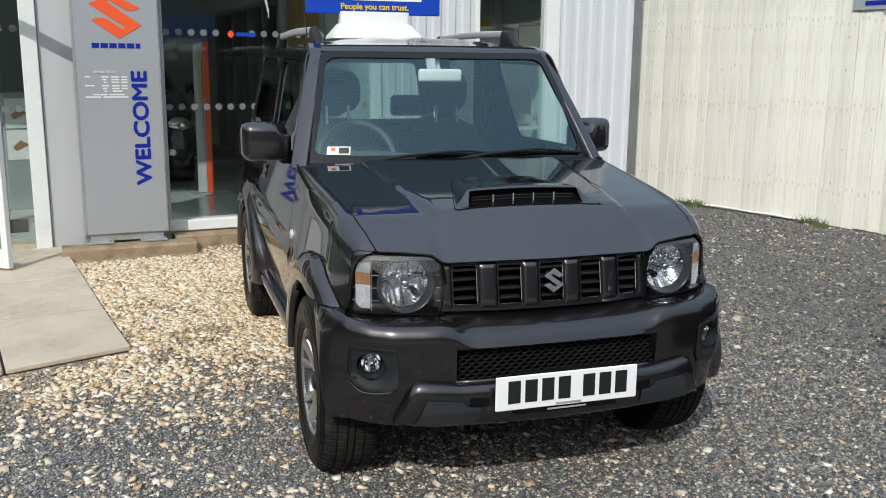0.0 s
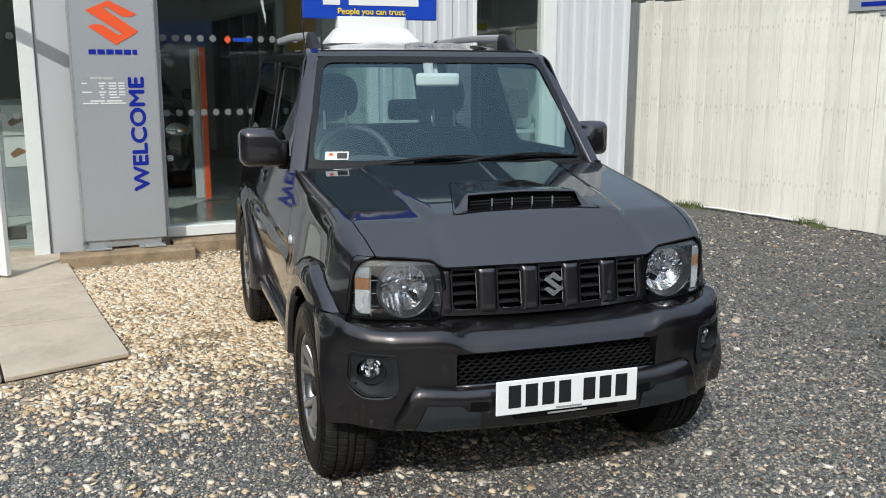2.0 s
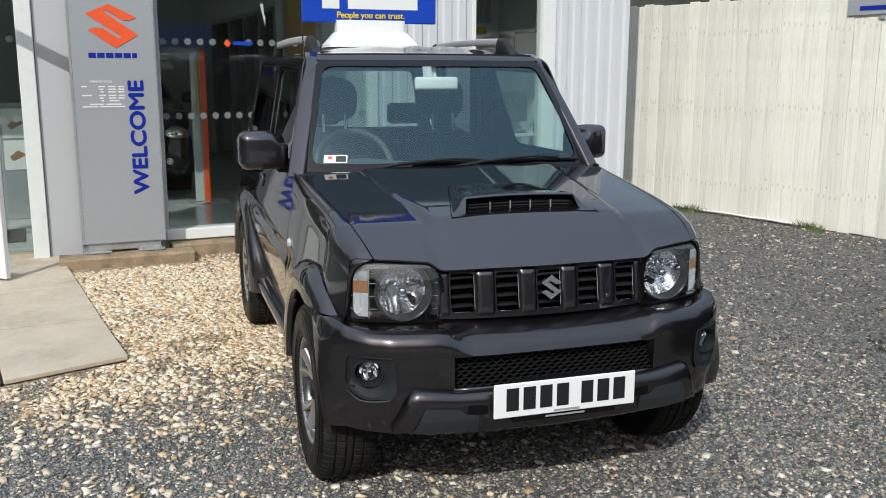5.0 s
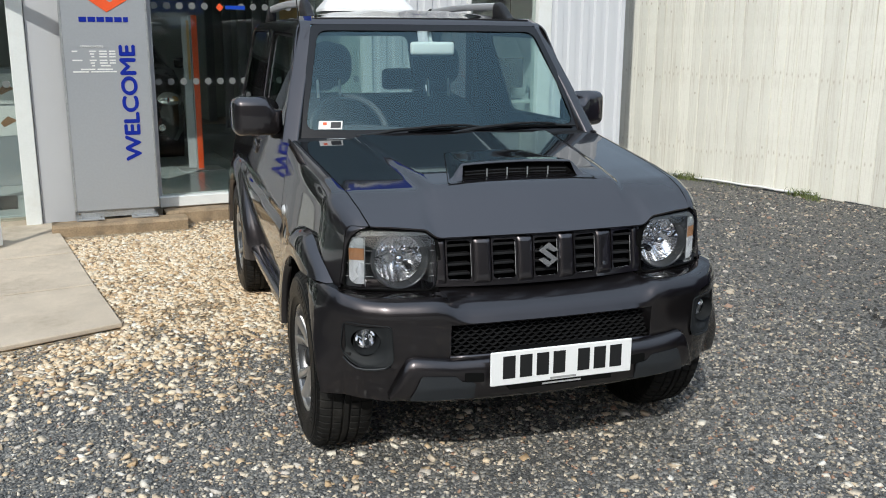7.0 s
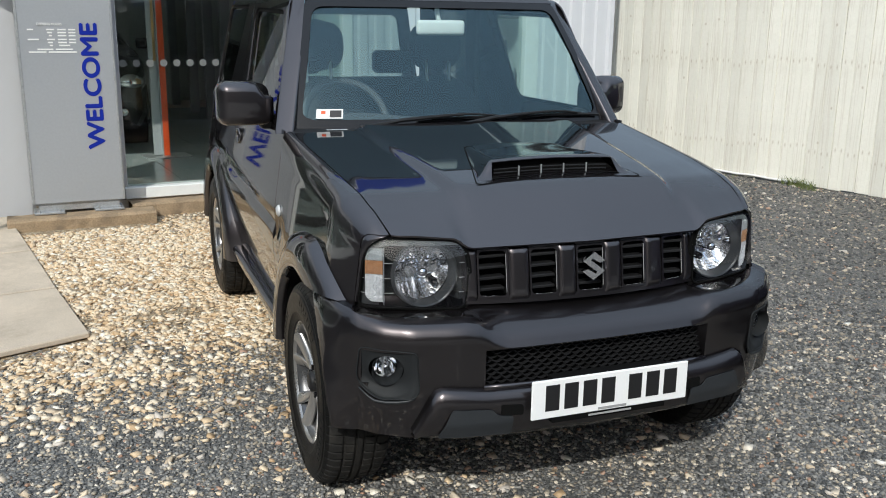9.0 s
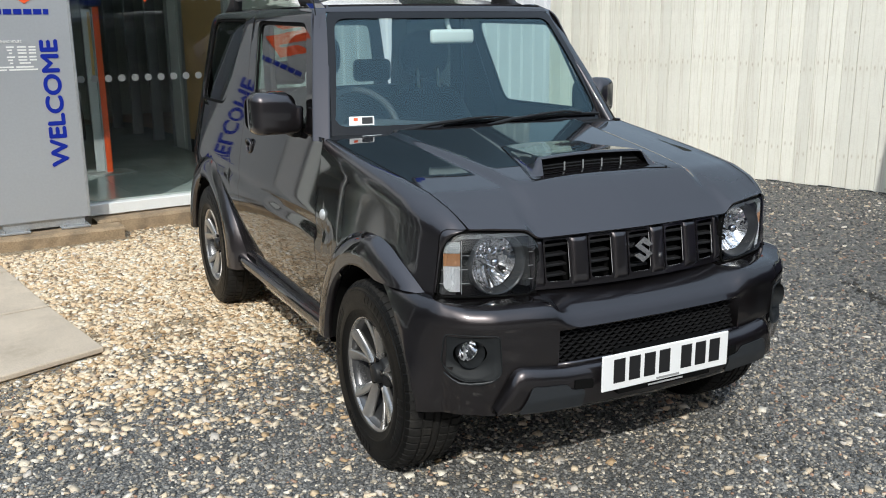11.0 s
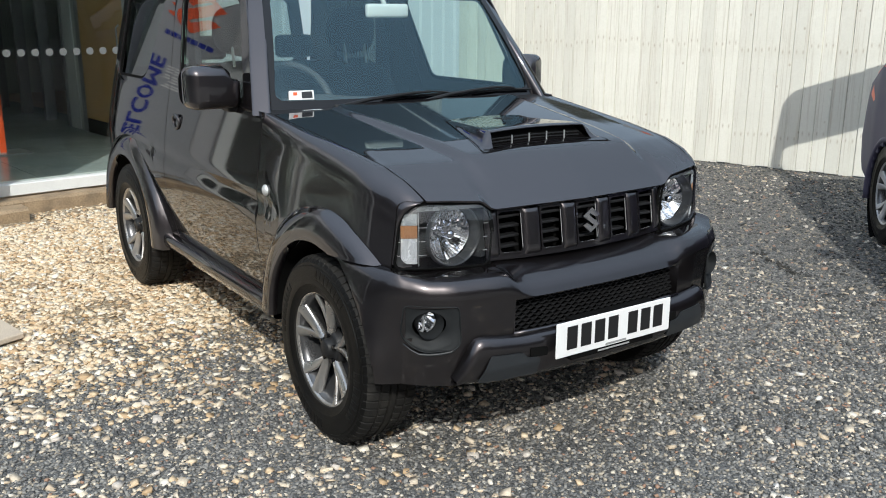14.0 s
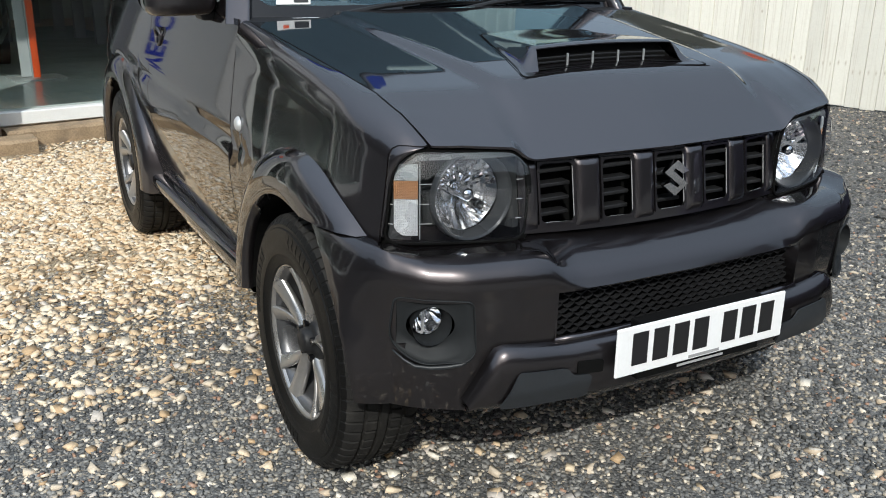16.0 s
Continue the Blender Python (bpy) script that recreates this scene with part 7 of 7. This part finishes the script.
rs = np.random.RandomState(11)
M_buff = stone_mat("buff_gravel", [(0.0, (0.50, 0.345, 0.20)), (0.14, (0.64, 0.48, 0.31)), (0.40, (0.73, 0.59, 0.42)), (0.66, (0.77, 0.655, 0.50)), (0.87, (0.83, 0.765, 0.65)), (0.96, (0.32, 0.24, 0.17))])
M_chip = stone_mat("grey_chippings", [(0.0, (0.085, 0.085, 0.085)), (0.24, (0.17, 0.168, 0.163)), (0.50, (0.275, 0.264, 0.246)), (0.76, (0.41, 0.355, 0.28)), (0.91, (0.66, 0.585, 0.475)), (0.97, (0.36, 0.22, 0.15))])
M_dull = stone_mat("soiled_chippings", [(0.0, (0.060, 0.060, 0.058)), (0.28, (0.125, 0.122, 0.115)), (0.55, (0.205, 0.195, 0.178)), (0.80, (0.32, 0.275, 0.215)), (0.93, (0.56, 0.48, 0.38)), (0.975, (0.32, 0.21, 0.15))])
M_pale = stone_mat("pale_stones", [(0.0, (0.62, 0.52, 0.40)), (0.3, (0.72, 0.655, 0.56)), (0.55, (0.54, 0.43, 0.31)), (0.75, (0.56, 0.50, 0.44)), (0.92, (0.45, 0.29, 0.21)), (0.96, (0.76, 0.72, 0.66))])


def clear(x, y):
    fx, fy = (x + 1.2) * math.cos(radians(FA)) + (y - 4.42) * math.sin(radians(FA)), -(x + 1.2) * math.sin(radians(FA)) + (y - 4.42) * math.cos(radians(FA))
    fence_side = x < 4.53 + 0.33 * (5.45 - y)
    return (~on_slab(x, y)) & (fy < -0.2) & fence_side & ~((fy > -0.52) & (fx > -0.82) & (fx < 0.2))


def scatter(n, x0, x1, y0, y1, prob):
    x, y = rs.uniform(x0, x1, n), rs.uniform(y0, y1, n)
    edge = np.minimum(np.minimum(x - x0, x1 - x) / 0.8, np.minimum(y - y0, y1 - y) / 0.6) + rs.uniform(-0.35, 0.35, n)
    fade = np.where((x0 > -1) | (y0 > -1), 1.0, np.clip(edge, 0, 1))
    keep = clear(x, y) & (rs.uniform(0, 1, n) < prob(x, y) * fade)
    return x[keep], y[keep]


def patchy(x, y):
    """Scuffed drifts: 0 in the bare spots, 1 where the stones lie thick."""
    v = sum(np.sin(x * a + y * b + c) for a, b, c in ((5.1, 2.3, 0.4), (-3.2, 6.4, 1.9), (9.7, -4.1, 3.3), (2.6, 11.3, 5.0), (-13.1, 7.9, 0.9), (17.3, 12.1, 2.2)))
    return np.clip(0.62 + 0.23 * v, 0.12, 1)


x, y = scatter(72000, -2.6, 0.35, -1.3, 4.3, lambda x, y: np.clip(0.035 * np.clip((0.2 - x) / 0.8, 0, 1) + np.clip(buff_zone(x, y) * 1.15, 0, 1) ** 1.2, 0, 1) * np.clip(patchy(x, y) + 0.6 * np.clip((y - 1.6) / 1.5, 0, 1), 0, 1))
stones("buff_gravel", "pale buff gravel stones spread by the building", x, y, 0.011 + 0.022 * rs.uniform(0, 1, len(x)) ** 1.5, M_buff, 1, 0.38, 0.35)
x, y = scatter(105000, -3.4, 2.6, -2.1, 1.9, lambda x, y: (1 - 0.75 * buff_zone(x, y)) * np.clip(1.15 - 0.15 * (y + 1), 0.5, 1))
stones("grey_chippings", "loose grey stone chippings on the yard", x, y, rs.uniform(0.006, 0.0135, len(x)), M_chip, 2, 0.6, 0.3)
x, y = scatter(34000, 0.3, 5.6, -1.2, 5.0, lambda x, y: 0.8 + 0 * x)
stones("grey_chippings", "loose grey stone chippings towards the fence", x, y, rs.uniform(0.010, 0.019, len(x)), M_dull, 3, 0.55)
x, y = scatter(21000, -3.6, 5.9, -2.4, 4.6, lambda x, y: np.clip(0.95 - 0.22 * (x + 1.2), 0.22, 1) * (1 - 0.5 * buff_zone(x, y)) * patchy(x * 0.7, y * 0.7))
stones("pale_stones", "scattered pale and tan stones among the chippings", x, y, 0.010 + 0.024 * rs.uniform(0, 1, len(x)) ** 2, M_pale, 4, 0.42)

# fence boards, each its own piece
fl, pitch = 11.5, 0.128
board_meshes = []
for k in range(6):
    b = box(0.0015, pitch - 0.0015, -0.011, 0.011, 0.004 + 0.005 * (k % 3), 2.27 + 0.012 * ((k * 7) % 5 - 2) / 2, 0.004, 1)
    me = bpy.data.meshes.new("board")
    b.to_mesh(me)
    b.free()
    me.materials.append(M_board)
    board_meshes.append(me)
for k in range(int(fl / pitch)):
    ob = new("board", board_meshes[(k * 5 + k // 7) % 6])
    ob.parent = fence
    ob.matrix_basis = pose(-1.6 + k * pitch, random.uniform(-0.005, 0.005), 0, 0, random.uniform(-0.07, 0.07), random.uniform(-2.0, 2.0))
for z in (0.35, 1.15, 1.95):
    part("rail", box(-1.6, fl - 1.6, 0.014, 0.06, z - 0.045, z + 0.045), M_board, fence)
